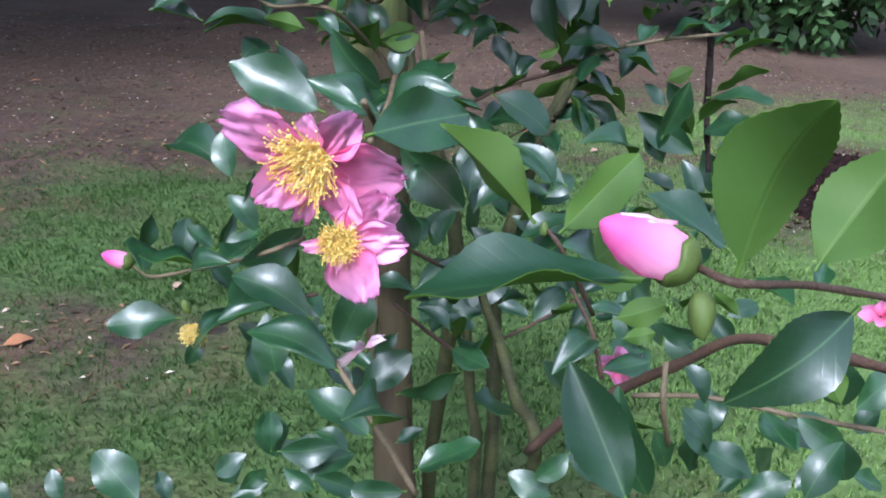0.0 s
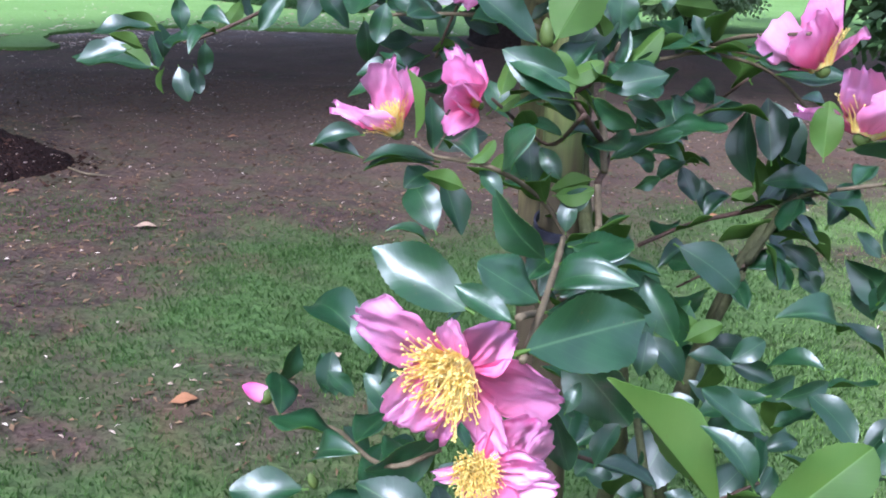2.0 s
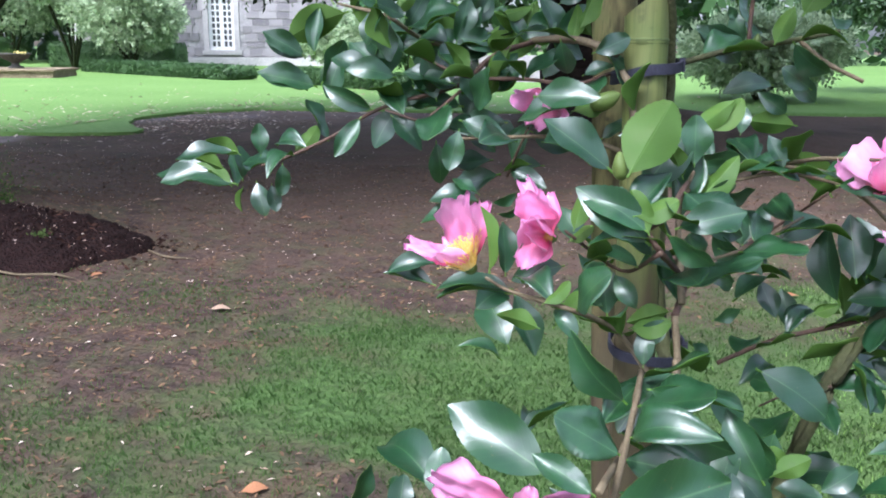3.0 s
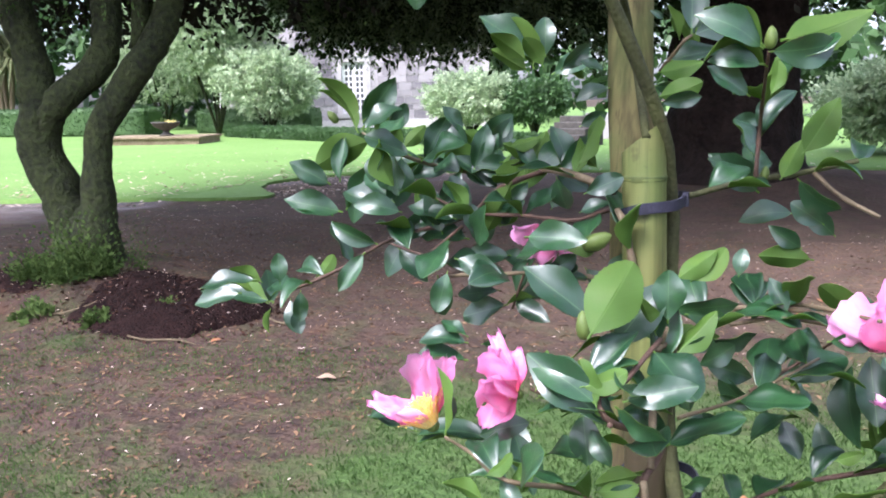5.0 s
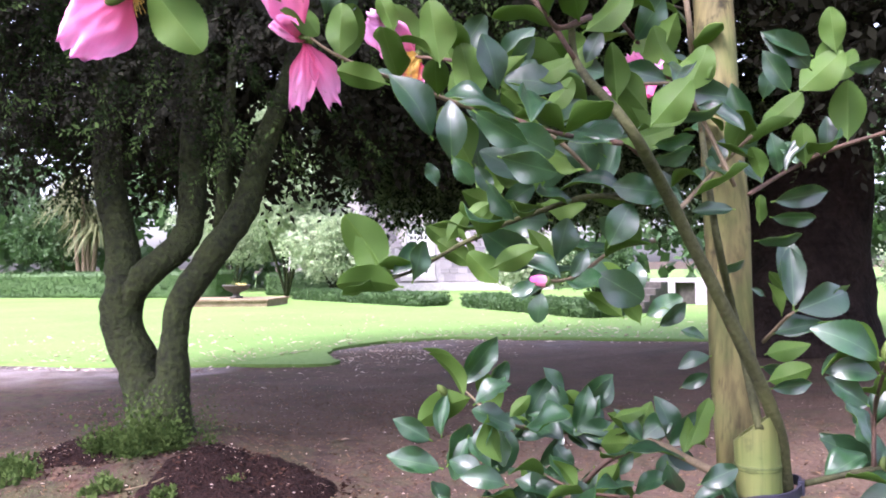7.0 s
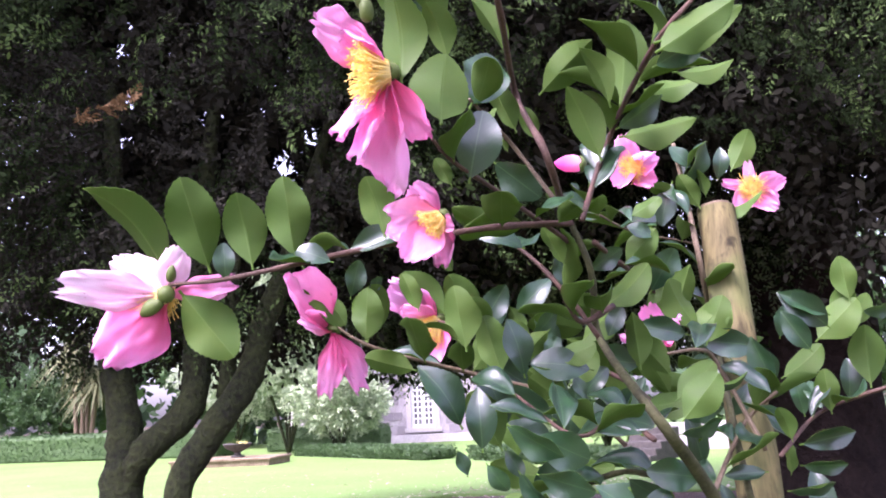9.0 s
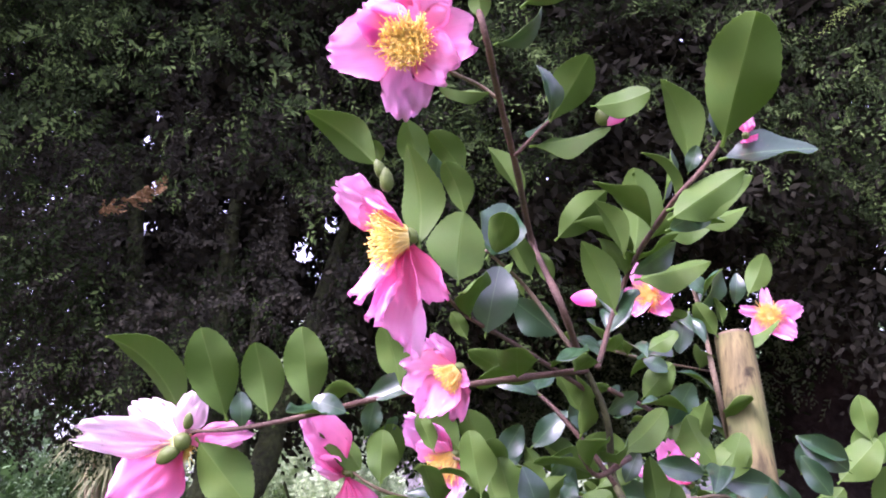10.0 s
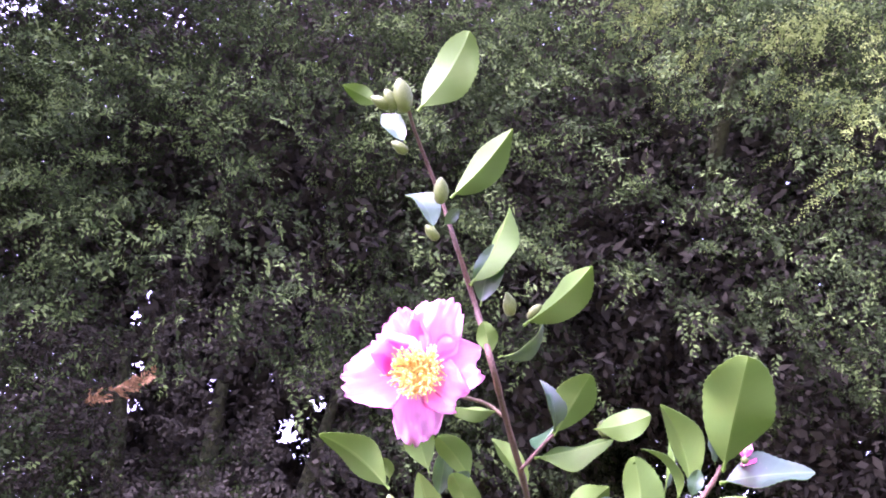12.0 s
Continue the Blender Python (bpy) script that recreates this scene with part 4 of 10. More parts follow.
# ---- beyond the lawn ----
def hedge(x0, y0, x1, y1, wide, high, label, seed):
    rng = np.random.default_rng(seed)
    a, b = Vector((x0, y0, 0)), Vector((x1, y1, 0))
    d = (b - a).normalized()
    nrm = Vector((-d.y, d.x, 0))
    ln = (b - a).length
    m = Matrix((d, nrm, Vector((0, 0, 1)))).transposed().to_4x4()
    m.translation = a
    bm = bmesh.new()
    box(bm, 0, -wide / 2, 0.0, ln, wide / 2, high, m)
    bmesh.ops.bevel(bm, geom=bm.edges[:], offset=0.08, segments=2, affect="EDGES")
    bmesh.ops.subdivide_edges(bm, edges=[e for e in bm.edges if e.calc_length() > 0.5], cuts=14, use_grid_fill=True)
    for v in bm.verts:
        if v.co.z > 0.05:
            v.co += v.normal * 0.05 * noise.noise(v.co * 2.3)
    t = thing("hedge", label, "hedge", a)
    t.location = (0, 0, 0)
    part("body", bm, HEDGE, t)
    k = int(ln * 340)
    q = np.stack([rng.uniform(0, ln, k), rng.uniform(-wide / 2, wide / 2, k), rng.uniform(0.03, high, k)], 1)
    face = rng.integers(0, 3, k)
    q[face == 0, 1] = -wide / 2
    q[face == 1, 2] = high
    end = (face == 2) & (rng.random(k) < 0.3)
    q[end, 0] = np.where(rng.random(end.sum()) < 0.5, 0, ln)
    q[(face == 2) & ~end, 1] = -wide / 2
    w = np.array([list(m @ Vector(p)) for p in q])
    v, f = sprays(rng, w, rng.normal(0, 1, (k, 3)) + [0, -0.8, 0.7], 0.09, 6, 0.06, 0.035)
    data_object("foliage", v, f, HEDGE, t)


hedge(-37, 27.2, -24.3, 28.2, 1.4, 1.15, "long clipped green box hedge beyond the lawn", 51)
hedge(-24.0, 31.0, -18.6, 31.5, 1.2, 1.0, "clipped green hedge behind the stone urn", 52)
hedge(-19.4, 27.2, -11.6, 22.9, 1.1, 0.40, "low clipped green hedge along the house front", 53)
hedge(-10.5, 23.4, -9.4, 22.7, 1.0, 0.38, "short end of a clipped green hedge", 54)
hedge(-9.9, 22.6, -5.2, 18.9, 1.0, 0.38, "low clipped green hedge beside stone steps", 55)


def shrub(x, y, h, r, label, seed, k, mat=SHRUB, stems=7, skirt=0.26):
    rng = np.random.default_rng(seed)
    t = thing("shrub", label, "shrub", (x, y, 0), "pale shrubs before the house")
    t.location = (0, 0, 0)
    for i in range(stems):
        a = 2 * math.pi * i / stems + rng.random()
        part("stem", tube([(x, y, 0), (x + 0.2 * r * math.cos(a), y + 0.2 * r * math.sin(a), h * 0.25), (x + 0.55 * r * math.cos(a), y + 0.55 * r * math.sin(a), h * 0.6)], (0.06, 0.05, 0.02), 7, 4, 0.2), BARK, t)
    shells = [((x, y, h * 0.64), (r, r, h * (0.38 if skirt > 0.2 else 0.62)), k, 0.5, h * skirt)]
    for i in range(6):
        a = rng.random() * 6.28
        shells.append(((x + r * 0.6 * math.cos(a), y + r * 0.6 * math.sin(a), h * rng.uniform(0.5, 0.85)), (r * 0.45, r * 0.45, h * 0.2), k // 5, 0.6, h * skirt))
    crown("crown", rng, shells, 0.34, 8, 0.16, 0.085, mat, t, droop=0.0, density_noise=0.35)


shrub(-21.4, 28.6, 8.8, 3.3, "tall airy pale-green shrub with several stems", 61, 5600)
shrub(-18.2, 27.4, 3.1, 1.8, "spreading pale-green shrub before a stone wall", 62, 2200)
shrub(-10.2, 27.6, 2.0, 1.4, "broad pale-green shrub behind a clipped hedge", 63, 1500)
shrub(-8.0, 27.6, 1.7, 0.9, "darker green shrub with thin bare stems", 64, 600, HEDGE)
shrub(-29.5, 35.0, 5.5, 3.0, "rounded green shrub beyond the hedge", 65, 2200)
shrub(-38.0, 31.5, 5.0, 2.8, "leafy green shrub beyond the hedge", 66, 2200, HEDGE)
shrub(-44.0, 31.0, 6.0, 3.5, "leafy green shrub at the garden's end", 67, 2200, HEDGE)
shrub(-26.5, 38.0, 8.0, 3.0, "tall yellow-green tree behind shrubs", 68, 2400)
shrub(2.0, 19.0, 1.6, 1.5, "yellow-green low shrub in light beyond the trees", 69, 900)
shrub(3.5, 7.8, 1.9, 1.2, "dark green bushy shrub on bare earth", 75, 1500, HEDGE, 7, 0.02)
shrub(5.5, 21.0, 4.5, 3.0, "leafy green shrub beyond the trees", 70, 1500, HEDGE)


def cordyline(x, y, h, label, seed):
    rng = np.random.default_rng(seed)
    t = thing("cordyline_palm", label, "palm", (x, y, 0))
    t.location = (0, 0, 0)
    for i in range(4):
        a = i * 1.6 + 0.3
        top = Vector((x + 0.7 * math.cos(a), y + 0.5 * math.sin(a), h * (0.55 + 0.12 * i)))
        part("trunk", tube([(x + 0.25 * math.cos(a), y + 0.25 * math.sin(a), -0.05), (x + 0.5 * math.cos(a), y + 0.3 * math.sin(a), h * 0.3), top], (0.15, 0.11, 0.09), 9, 4, 0.2), TWIG_PALE, t)
        bm = bmesh.new()
        for _ in range(130):
            d = Vector(rng.normal(0, 1, 3))
            d.z = abs(d.z) * 0.8 - 0.25
            d.normalize()
            L = rng.uniform(1.1, 2.2)
            w = d.cross(Vector((0, 0, 1))).normalized() * 0.05
            pts = [top + d * L * u - Vector((0, 0, 1)) * L * 0.75 * u * u for u in (0, 0.3, 0.65, 1.0)]
            vs = [(bm.verts.new(q - w * k), bm.verts.new(q + w * k)) for q, k in zip(pts, (0.7, 1.0, 0.8, 0.1))]
            for p, q in zip(vs, vs[1:]):
                bm.faces.new((p[0], p[1], q[1], q[0]))
        part("leaf_head", bm, CORD, t)


cordyline(-34.0, 29.4, 6.2, "old cordyline with brown hanging strap leaves and several trunks", 71)


def urn_bed():
    t = thing("stone_plinth", "long low sandstone plinth standing on the lawn", "plinth", (-18, 21.2, 0.05))
    t.location = (0, 0, 0)
    d = math.degrees(math.atan2(1.27, 3.46))
    m = pose(-19.9, 20.6, 0.04, 0, 0, d)
    bm = bmesh.new()
    box(bm, 0, 0, 0, 3.15, 2.2, 0.17, m)
    part("base", bm, EDGING, t, smooth=False)
    bm = bmesh.new()
    box(bm, -0.08, -0.08, 0.17, 3.23, 2.28, 0.25, m)
    bmesh.ops.bevel(bm, geom=bm.edges[:], offset=0.03, segments=2, affect="EDGES")
    part("coping", bm, EDGING, t, smooth=False)
    u = thing("urn_planter", "dark stone urn with yellow flowers on the plinth", "planter", (-18.6, 22.2, 0.29))
    u.scale = (0.72, 0.72, 0.6)
    bm = lathe([(0.30, 0), (0.30, 0.08), (0.17, 0.13), (0.14, 0.25), (0.25, 0.34), (0.50, 0.48), (0.62, 0.66), (0.66, 0.70), (0.62, 0.74), (0.50, 0.68)], 24)
    part("bowl", bm, URN, u)
    rng = np.random.default_rng(73)
    v, f = sprays(rng, rng.normal(0, 0.2, (70, 3)) * [1, 1, 0.2] + [0, 0, 0.70], rng.normal(0, 0.5, (70, 3)) + [0, 0, 0.9], 0.22, 8, 0.07, 0.04)
    data_object("planting", v, f, WEED, u, "trailing green planting")["kind"] = "stuff"
    v, f = sprays(rng, rng.normal(0, 0.1, (26, 3)) * [1, 1, 0.3] + [0.45, -0.2, 0.72], rng.normal(0, 0.6, (26, 3)) + [0.3, 0, 0.6], 0.12, 6, 0.06, 0.05)
    data_object("blossom", v, f, STAMEN, u, "yellow blossom")["kind"] = "stuff"


urn_bed()


def house():
    t = thing("house", "grey stone house with a tall white sash window", "house", (-19, 37, 0))
    d = math.degrees(math.atan2(2.6, 7.0))
    t.matrix_world = pose(-26.0, 33.6, 0, 0, 0, d)
    W0, W1, WZ0, WZ1 = 6.62, 7.75, 0.72, 3.1
    wall = bmesh.new()
    H = 6.5
    box(wall, 1.2, 0.0, -0.1, W0 - 0.22, 0.5, H)
    box(wall, W1 + 0.22, 0.0, -0.1, 13.5, 0.5, H)
    box(wall, W0 - 0.22, 0.0, -0.1, W1 + 0.22, 0.5, WZ0 - 0.2)
    box(wall, W0 - 0.22, 0.0, WZ1 + 0.25, W1 + 0.22, 0.5, H)
    part("wall", wall, STONE, t, smooth=False)
    bm = bmesh.new()
    box(bm, 0.9, -0.14, -0.1, 13.6, 0.0, 0.42)
    part("base_course", bm, TRIM, t, smooth=False)
    # stone blocks that stand a little proud
    rng = random.Random(5)
    block = {}
    z = 0.46
    while z < 4.2:
        h = rng.choice((0.26, 0.32, 0.38))
        x = 1.25 + rng.random() * 0.3
        while x < 12.6:
            w = rng.choice((0.42, 0.58, 0.76))
            if not (x + w > W0 - 0.24 and x < W1 + 0.24 and z + h > WZ0 - 0.22 and z < WZ1 + 0.27):
                key = (w, h)
                if key not in block:
                    bm = bmesh.new()
                    box(bm, 0.012, -0.035, 0.012, w - 0.012, 0.03, h - 0.012)
                    ob = part("stone_block", bm, BLOCK, t, smooth=False)
                    block[key] = ob.data
                else:
                    ob = new("stone_block", block[key])
                    ob.parent = t
                ob.location = (x, 0, z)
            x += w
        z += h
    win = new("window")
    win.parent = t
    bm = bmesh.new()
    box(bm, W0 - 0.22, -0.06, WZ0 - 0.2, W0, 0.3, WZ1 + 0.25)
    box(bm, W1, -0.06, WZ0 - 0.2, W1 + 0.22, 0.3, WZ1 + 0.25)
    box(bm, W0, -0.06, WZ1, W1, 0.3, WZ1 + 0.25)
    part("surround", bm, TRIM, win, "pale stone surround", smooth=False)
    bm = bmesh.new()
    box(bm, W0 - 0.3, -0.16, WZ0 - 0.2, W1 + 0.3, 0.3, WZ0)
    part("sill", bm, TRIM, win, smooth=False)
    bm = bmesh.new()
    box(bm, W0 - 0.25, -0.12, WZ1 + 0.25, W1 + 0.25, 0.2, WZ1 + 0.42)
    part("lintel", bm, TRIM, win, smooth=False)
    fr = bmesh.new()
    box(fr, W0, 0.1, WZ0, W0 + 0.14, 0.2, WZ1)
    box(fr, W1 - 0.14, 0.1, WZ0, W1, 0.2, WZ1)
    box(fr, W0 + 0.14, 0.1, WZ0, W1 - 0.14, 0.2, WZ0 + 0.16)
    box(fr, W0 + 0.14, 0.1, WZ1 - 0.12, W1 - 0.14, 0.2, WZ1)
    box(fr, (W0 + W1) / 2 - 0.09, 0.1, WZ0 + 0.16, (W0 + W1) / 2 + 0.09, 0.2, WZ1 - 0.12)
    for side in (0, 1):
        a = W0 + 0.14 if not side else (W0 + W1) / 2 + 0.09
        b = (W0 + W1) / 2 - 0.09 if not side else W1 - 0.14
        mid = (a + b) / 2
        box(fr, mid - 0.035, 0.11, WZ0 + 0.16, mid + 0.035, 0.19, WZ1 - 0.12)
        for i in range(1, 8):
            zz = WZ0 + 0.16 + (WZ1 - WZ0 - 0.28) * i / 8
            box(fr, a, 0.115, zz - 0.035, mid - 0.035, 0.185, zz + 0.035)
            box(fr, mid + 0.035, 0.115, zz - 0.035, b, 0.185, zz + 0.035)
    part("frame", fr, WHITE, win, "white painted glazing bars", smooth=False)
    pane = None
    for side in (0, 1):
        a = W0 + 0.14 if not side else (W0 + W1) / 2 + 0.09
        b = (W0 + W1) / 2 - 0.09 if not side else W1 - 0.14
        for h in (0, 1):
            for i in range(8):
                w, hh = (b - a) / 2 - 0.035, (WZ1 - WZ0 - 0.28) / 8 - 0.06
                if pane is None:
                    bm = bmesh.new()
                    box(bm, 0, 0, 0, w, 0.008, hh)
                    o = part("pane", bm, GLASS, win, smooth=False)
                    pane = o.data
                else:
                    o = new("pane", pane)
                    o.parent = win
                o.location = (a + h * (w + 0.07), 0.15, WZ0 + 0.16 + (WZ1 - WZ0 - 0.28) * i / 8 + 0.03)
    bm = bmesh.new()
    box(bm, 1.0, -0.3, H, 13.7, 5.0, H + 0.3)
    part("roof", bm, URN, t, smooth=False)
    bm = bmesh.new()
    box(bm, 0.7, -0.05, -0.1, 1.2, 0.6, 2.2)
    part("pillar", bm, TRIM, t, smooth=False)


def rubble_material():
    """Grey wall stone: a tone of its own for each block."""
    m, nt, b = material("grey wall stone", 0.85, 0.2)
    oi = nt.nodes.new("ShaderNodeObjectInfo")
    c = blend(nt, oi.outputs["Random"], (0.105, 0.095, 0.112), (0.36, 0.33, 0.34))
    f, raw = noise_mask(nt, 6.0, 0.35, 0.7, 5.0)
    nt.links.new(blend(nt, f, c, blend(nt, 0.4, c, (0.30, 0.27, 0.25))), b.inputs["Base Color"])
    bump(nt, b, raw, 0.4, 0.02)
    return m


BLOCK = rubble_material()
house()


def steps():
    t = thing("garden_steps", "stone garden steps rising beyond the lawn", "steps", (-5, 23, 0))
    t.location = (0, 0, 0)
    for i in range(5):
        bm = bmesh.new()
        box(bm, 0, i * 0.30, 0.0, 1.05, i * 0.30 + 0.4, 0.15 * (i + 1), pose(-5.9, 20.6, 0.03, 0, 0, -14))
        bmesh.ops.bevel(bm, geom=bm.edges[:], offset=0.02, segments=1, affect="EDGES")
        part("step", bm, URN, t, smooth=False)
    w = thing("garden_wall", "pale rendered wall with a dark gateway beside steps", "wall", (-3, 24, 0))
    w.location = (0, 0, 0)
    m = pose(-7.35, 24.5, 0, 0, 0, 8)
    bm = bmesh.new()
    box(bm, 1.75, 0, -0.1, 2.45, 0.3, 0.80, m)
    box(bm, 3.0, 0, -0.1, 5.0, 0.3, 0.80, m)
    box(bm, 2.45, 0, 0.68, 3.0, 0.3, 0.80, m)
    part("wall", bm, STONE, w, smooth=False)
    bm = bmesh.new()
    box(bm, 2.45, 0.2, -0.1, 3.0, 0.26, 0.68, m)
    part("gate", bm, URN, w, "dark timber gate", smooth=False)


steps()


def far_woods():
    rng = np.random.default_rng(81)
    P = []
    for i in range(60):
        a = radians(-150 + 300 * i / 59 + rng.uniform(-2, 2)) + math.pi / 2
        R = rng.uniform(48, 60)
        c = np.array([R * math.cos(a), R * math.sin(a), rng.uniform(3, 6)])
        if c[1] < 0 and abs(c[0]) < 20:
            continue
        P.append(c + unit(rng, 130) * rng.uniform(0.75, 1, (130, 1)) * [4.5, 4.5, 5.5])
    P = np.concatenate(P)
    P = P[P[:, 2] > 0.2]
    v, f = sprays(rng, P, rng.normal(0, 1, P.shape), 1.4, 7, 0.9, 0.6)
    tagged(data_object("far_woods", v, f, HEDGE), "distant leafy green trees round the garden", "trees", kind="stuff")


far_woods()

# ---- camellia ----
def leaf_mesh(seed, width, fold, arch, twist, wave, belly=1.0, point=0.0):
    """A finely toothed leaf, blunt or drawn out to a point, one unit long on its x axis, upper face towards +z, with two faces and a short stalk."""
    bm = bmesh.new()
    n, across = 30, (-1.0, -0.55, 0.0, 0.55, 1.0)
    k = len(across)
    top, low = [], []
    for i in range(n + 1):
        u = i / n
        w = width * 0.5 * max(0.0, math.sin(math.pi * u ** belly)) ** (0.86 - 0.33 * u + point * u * u) + 0.003
        w *= 1 + 0.035 * noise.noise(Vector((u * 3.1, seed, 0)))
        zc = arch * (u - u * u) * 1.7 - arch * 0.45 * u ** 3
        tw = twist * u
        bend = 0.05 * math.sin(seed * 2.4) * u * (1 - u) * 2
        rt, rl = [], []
        for c in across:
            tooth = (0.022 if i % 2 else -0.018) if abs(c) == 1 and 0.12 < u < 0.97 else 0.0
            y = c * w * (1 + tooth) + bend
            z = fold * w * (0.6 * abs(c) + 0.4 * c * c) + wave * w * math.sin(8 * u + 1.3 * seed + (1.9 if c > 0 else 0)) * c * c
            yy, zz = y * math.cos(tw) - z * math.sin(tw), y * math.sin(tw) + z * math.cos(tw)
            x = 0.06 + 0.94 * u + (0.006 if i % 2 else 0) * (abs(c) == 1)
            rt.append(bm.verts.new((x, yy, zc + zz)))
            rl.append(bm.verts.new((x, yy, zc + zz - 0.007 - (0.007 if c == 0 else 0))))
        top.append(rt)
        low.append(rl)
    for i in range(n):
        for j in range(k - 1):
            bm.faces.new((top[i][j], top[i + 1][j], top[i + 1][j + 1], top[i][j + 1])).material_index = 0
            bm.faces.new((low[i][j], low[i][j + 1], low[i + 1][j + 1], low[i + 1][j])).material_index = 1
        bm.faces.new((top[i][0], low[i][0], low[i + 1][0], top[i + 1][0])).material_index = 1
        bm.faces.new((top[i][-1], top[i + 1][-1], low[i + 1][-1], low[i][-1])).material_index = 1
        for row in (top, low):
            for e in (0, -1):
                bm.edges.get((row[i][e], row[i + 1][e])).smooth = False
        bm.edges.get((low[i][k // 2], low[i + 1][k // 2])).smooth = False
    ring = []
    for x, r, z in ((0.0, 0.018, -0.015), (0.09, 0.014, -0.004)):
        ring.append([bm.verts.new((x, r * math.cos(a), z + r * math.sin(a))) for a in (0, 1.26, 2.51, 3.77, 5.03)])
    for s in range(5):
        bm.faces.new((ring[0][s], ring[0][(s + 1) % 5], ring[1][(s + 1) % 5], ring[1][s])).material_index = 1
    me = bpy.data.meshes.new("leaf")
    bm.normal_update()
    bm.to_mesh(me)
    bm.free()
    co = np.empty(len(me.vertices) * 3, dtype=np.float32)
    me.vertices.foreach_get("co", co)
    me.attributes.new("leafco", "FLOAT_VECTOR", "POINT").data.foreach_set("vector", co)
    me.materials.append(LEAF_TOP)
    me.materials.append(LEAF_UNDER)
    me.polygons.foreach_set("use_smooth", [True] * len(me.polygons))
    return me


LEAF_FORMS = ((0.42, 0.42, 0.16, 0.12, 0.14, 1.0, 0.38), (0.47, 0.30, 0.22, -0.18, 0.16, 0.96, 0.34), (0.50, 0.22, 0.12, 0.14, 0.16, 1.10, 0.08), (0.38, 0.55, 0.30, -0.24, 0.14, 0.96, 0.42),
              (0.45, 0.34, -0.08, 0.24, 0.18, 1.04, 0.30), (0.53, 0.24, 0.20, -0.14, 0.18, 1.08, 0.22), (0.58, 0.16, 0.10, 0.08, 0.14, 1.08, 0.05), (0.43, 0.48, 0.36, 0.34, 0.16, 1.0, 0.36))
LEAVES = [leaf_mesh(i + 1, f[0] * (1.1 if i in (2, 5, 6) else 1.0), *f[1:]) for i, f in enumerate(LEAF_FORMS)]
# the same forms grown a little differently
LEAVES += [leaf_mesh(i + 11, f[0] * (1.04 if i in (2, 5, 6) else 0.97), f[1] * 1.35, f[2] * 0.4 - 0.05, -1.3 * f[3], f[4] * 1.7, f[5], f[6] * 1.1) for i, f in enumerate(LEAF_FORMS)]
BUSH = thing("camellia_bush", "young pink camellia with glossy dark leaves tied to stakes", "shrub", (0.05, 0.95, 0))
BUSH.location = (0, 0, 0)


def stand(x_dir, up_dir, at, scale):
    x = Vector(x_dir).normalized()
    z = Vector(up_dir)
    z = z - x * z.dot(x)
    z = z.normalized() if z.length > 1e-4 else x.orthogonal().normalized()
    m = Matrix((x, z.cross(x), z)).transposed().to_4x4()
    m.translation = at
    return m @ Matrix.Diagonal((scale, scale, scale, 1))


def leaf(base, tip, up, kind=0):
    """One leaf from its stalk to its tip, its upper face turned to up."""
    b, t = Vector(base), Vector(tip)
    ob = new("leaf", LEAVES[kind + 8 * (int(abs(b.x * 7919 + b.z * 104729)) % 2)])
    ob.parent = BUSH
    ob.matrix_basis = stand(t - b, up, b, (t - b).length)
    return ob


TWIGS = []
BLOOMS = []


def clear_of_blooms(p):
    return all((p - c).length > r for c, r in BLOOMS)


def stem(points, radii, mat=TWIG, name="twig", sides=7, n=5, knots=0.25):
    radii = tuple(r * {"twig": 0.64, "leader": 0.78, "main_stem": 0.80, "side_stem": 0.6}.get(name, 0.8) for r in radii)
    if name == "twig":
        TWIGS.append(smooth_line(points, 6))
    return part(name, tube(points, radii, sides, n, 0.15, knots), mat, BUSH)


def petal_mesh(seed, width, cup, curve, notch, ruffle):
    """A petal one unit long on its x axis, hollow towards +z, with a broad, notched, crumpled end."""
    bm = bmesh.new()
    n, k = 12, 18
    grid = []
    for i in range(n + 1):
        u = i / n
        row = []
        for j in range(k + 1):
            c = 2 * j / k - 1
            q = min(1.0, u / 0.62)
            w = width * 0.5 * (0.20 + 0.80 * q * q * (3 - 2 * q)) * (1 - 0.10 * max(0.0, u - 0.7) / 0.3)
            ln = 0.64 + 0.36 * math.sqrt(max(0.0, 1 - 0.97 * abs(c) ** 2.6))
            ln += (0.08 * noise.noise(Vector((c * 2.4, seed * 3.7, 0))) + 0.060 * noise.noise(Vector((c * 9, seed * 1.7, 2)))) * ruffle - notch * math.exp(-((c - 0.35 * math.sin(seed)) / 0.16) ** 2)
            x = u * ln
            y = c * w * (1 + 0.06 * noise.noise(Vector((u * 3, seed * 1.9, c))))
            z = cup * c * c * w + curve * u * u
            z += ruffle * u * (0.09 * noise.noise(Vector((u * 2.2, c * 1.8, seed * 5.1))) + 0.065 * noise.noise(Vector((u * 5, c * 5, seed * 2.3))))
            row.append(bm.verts.new((x, y, z)))
        grid.append(row)
    for i in range(n):
        for j in range(k):
            bm.faces.new((grid[i][j], grid[i + 1][j], grid[i + 1][j + 1], grid[i][j + 1]))
    bmesh.ops.solidify(bm, geom=bm.faces[:], thickness=0.010)
    me = bpy.data.meshes.new("petal")
    bm.to_mesh(me)
    bm.free()
    me.materials.append(PETAL)
    me.polygons.foreach_set("use_smooth", [True] * len(me.polygons))
    return me


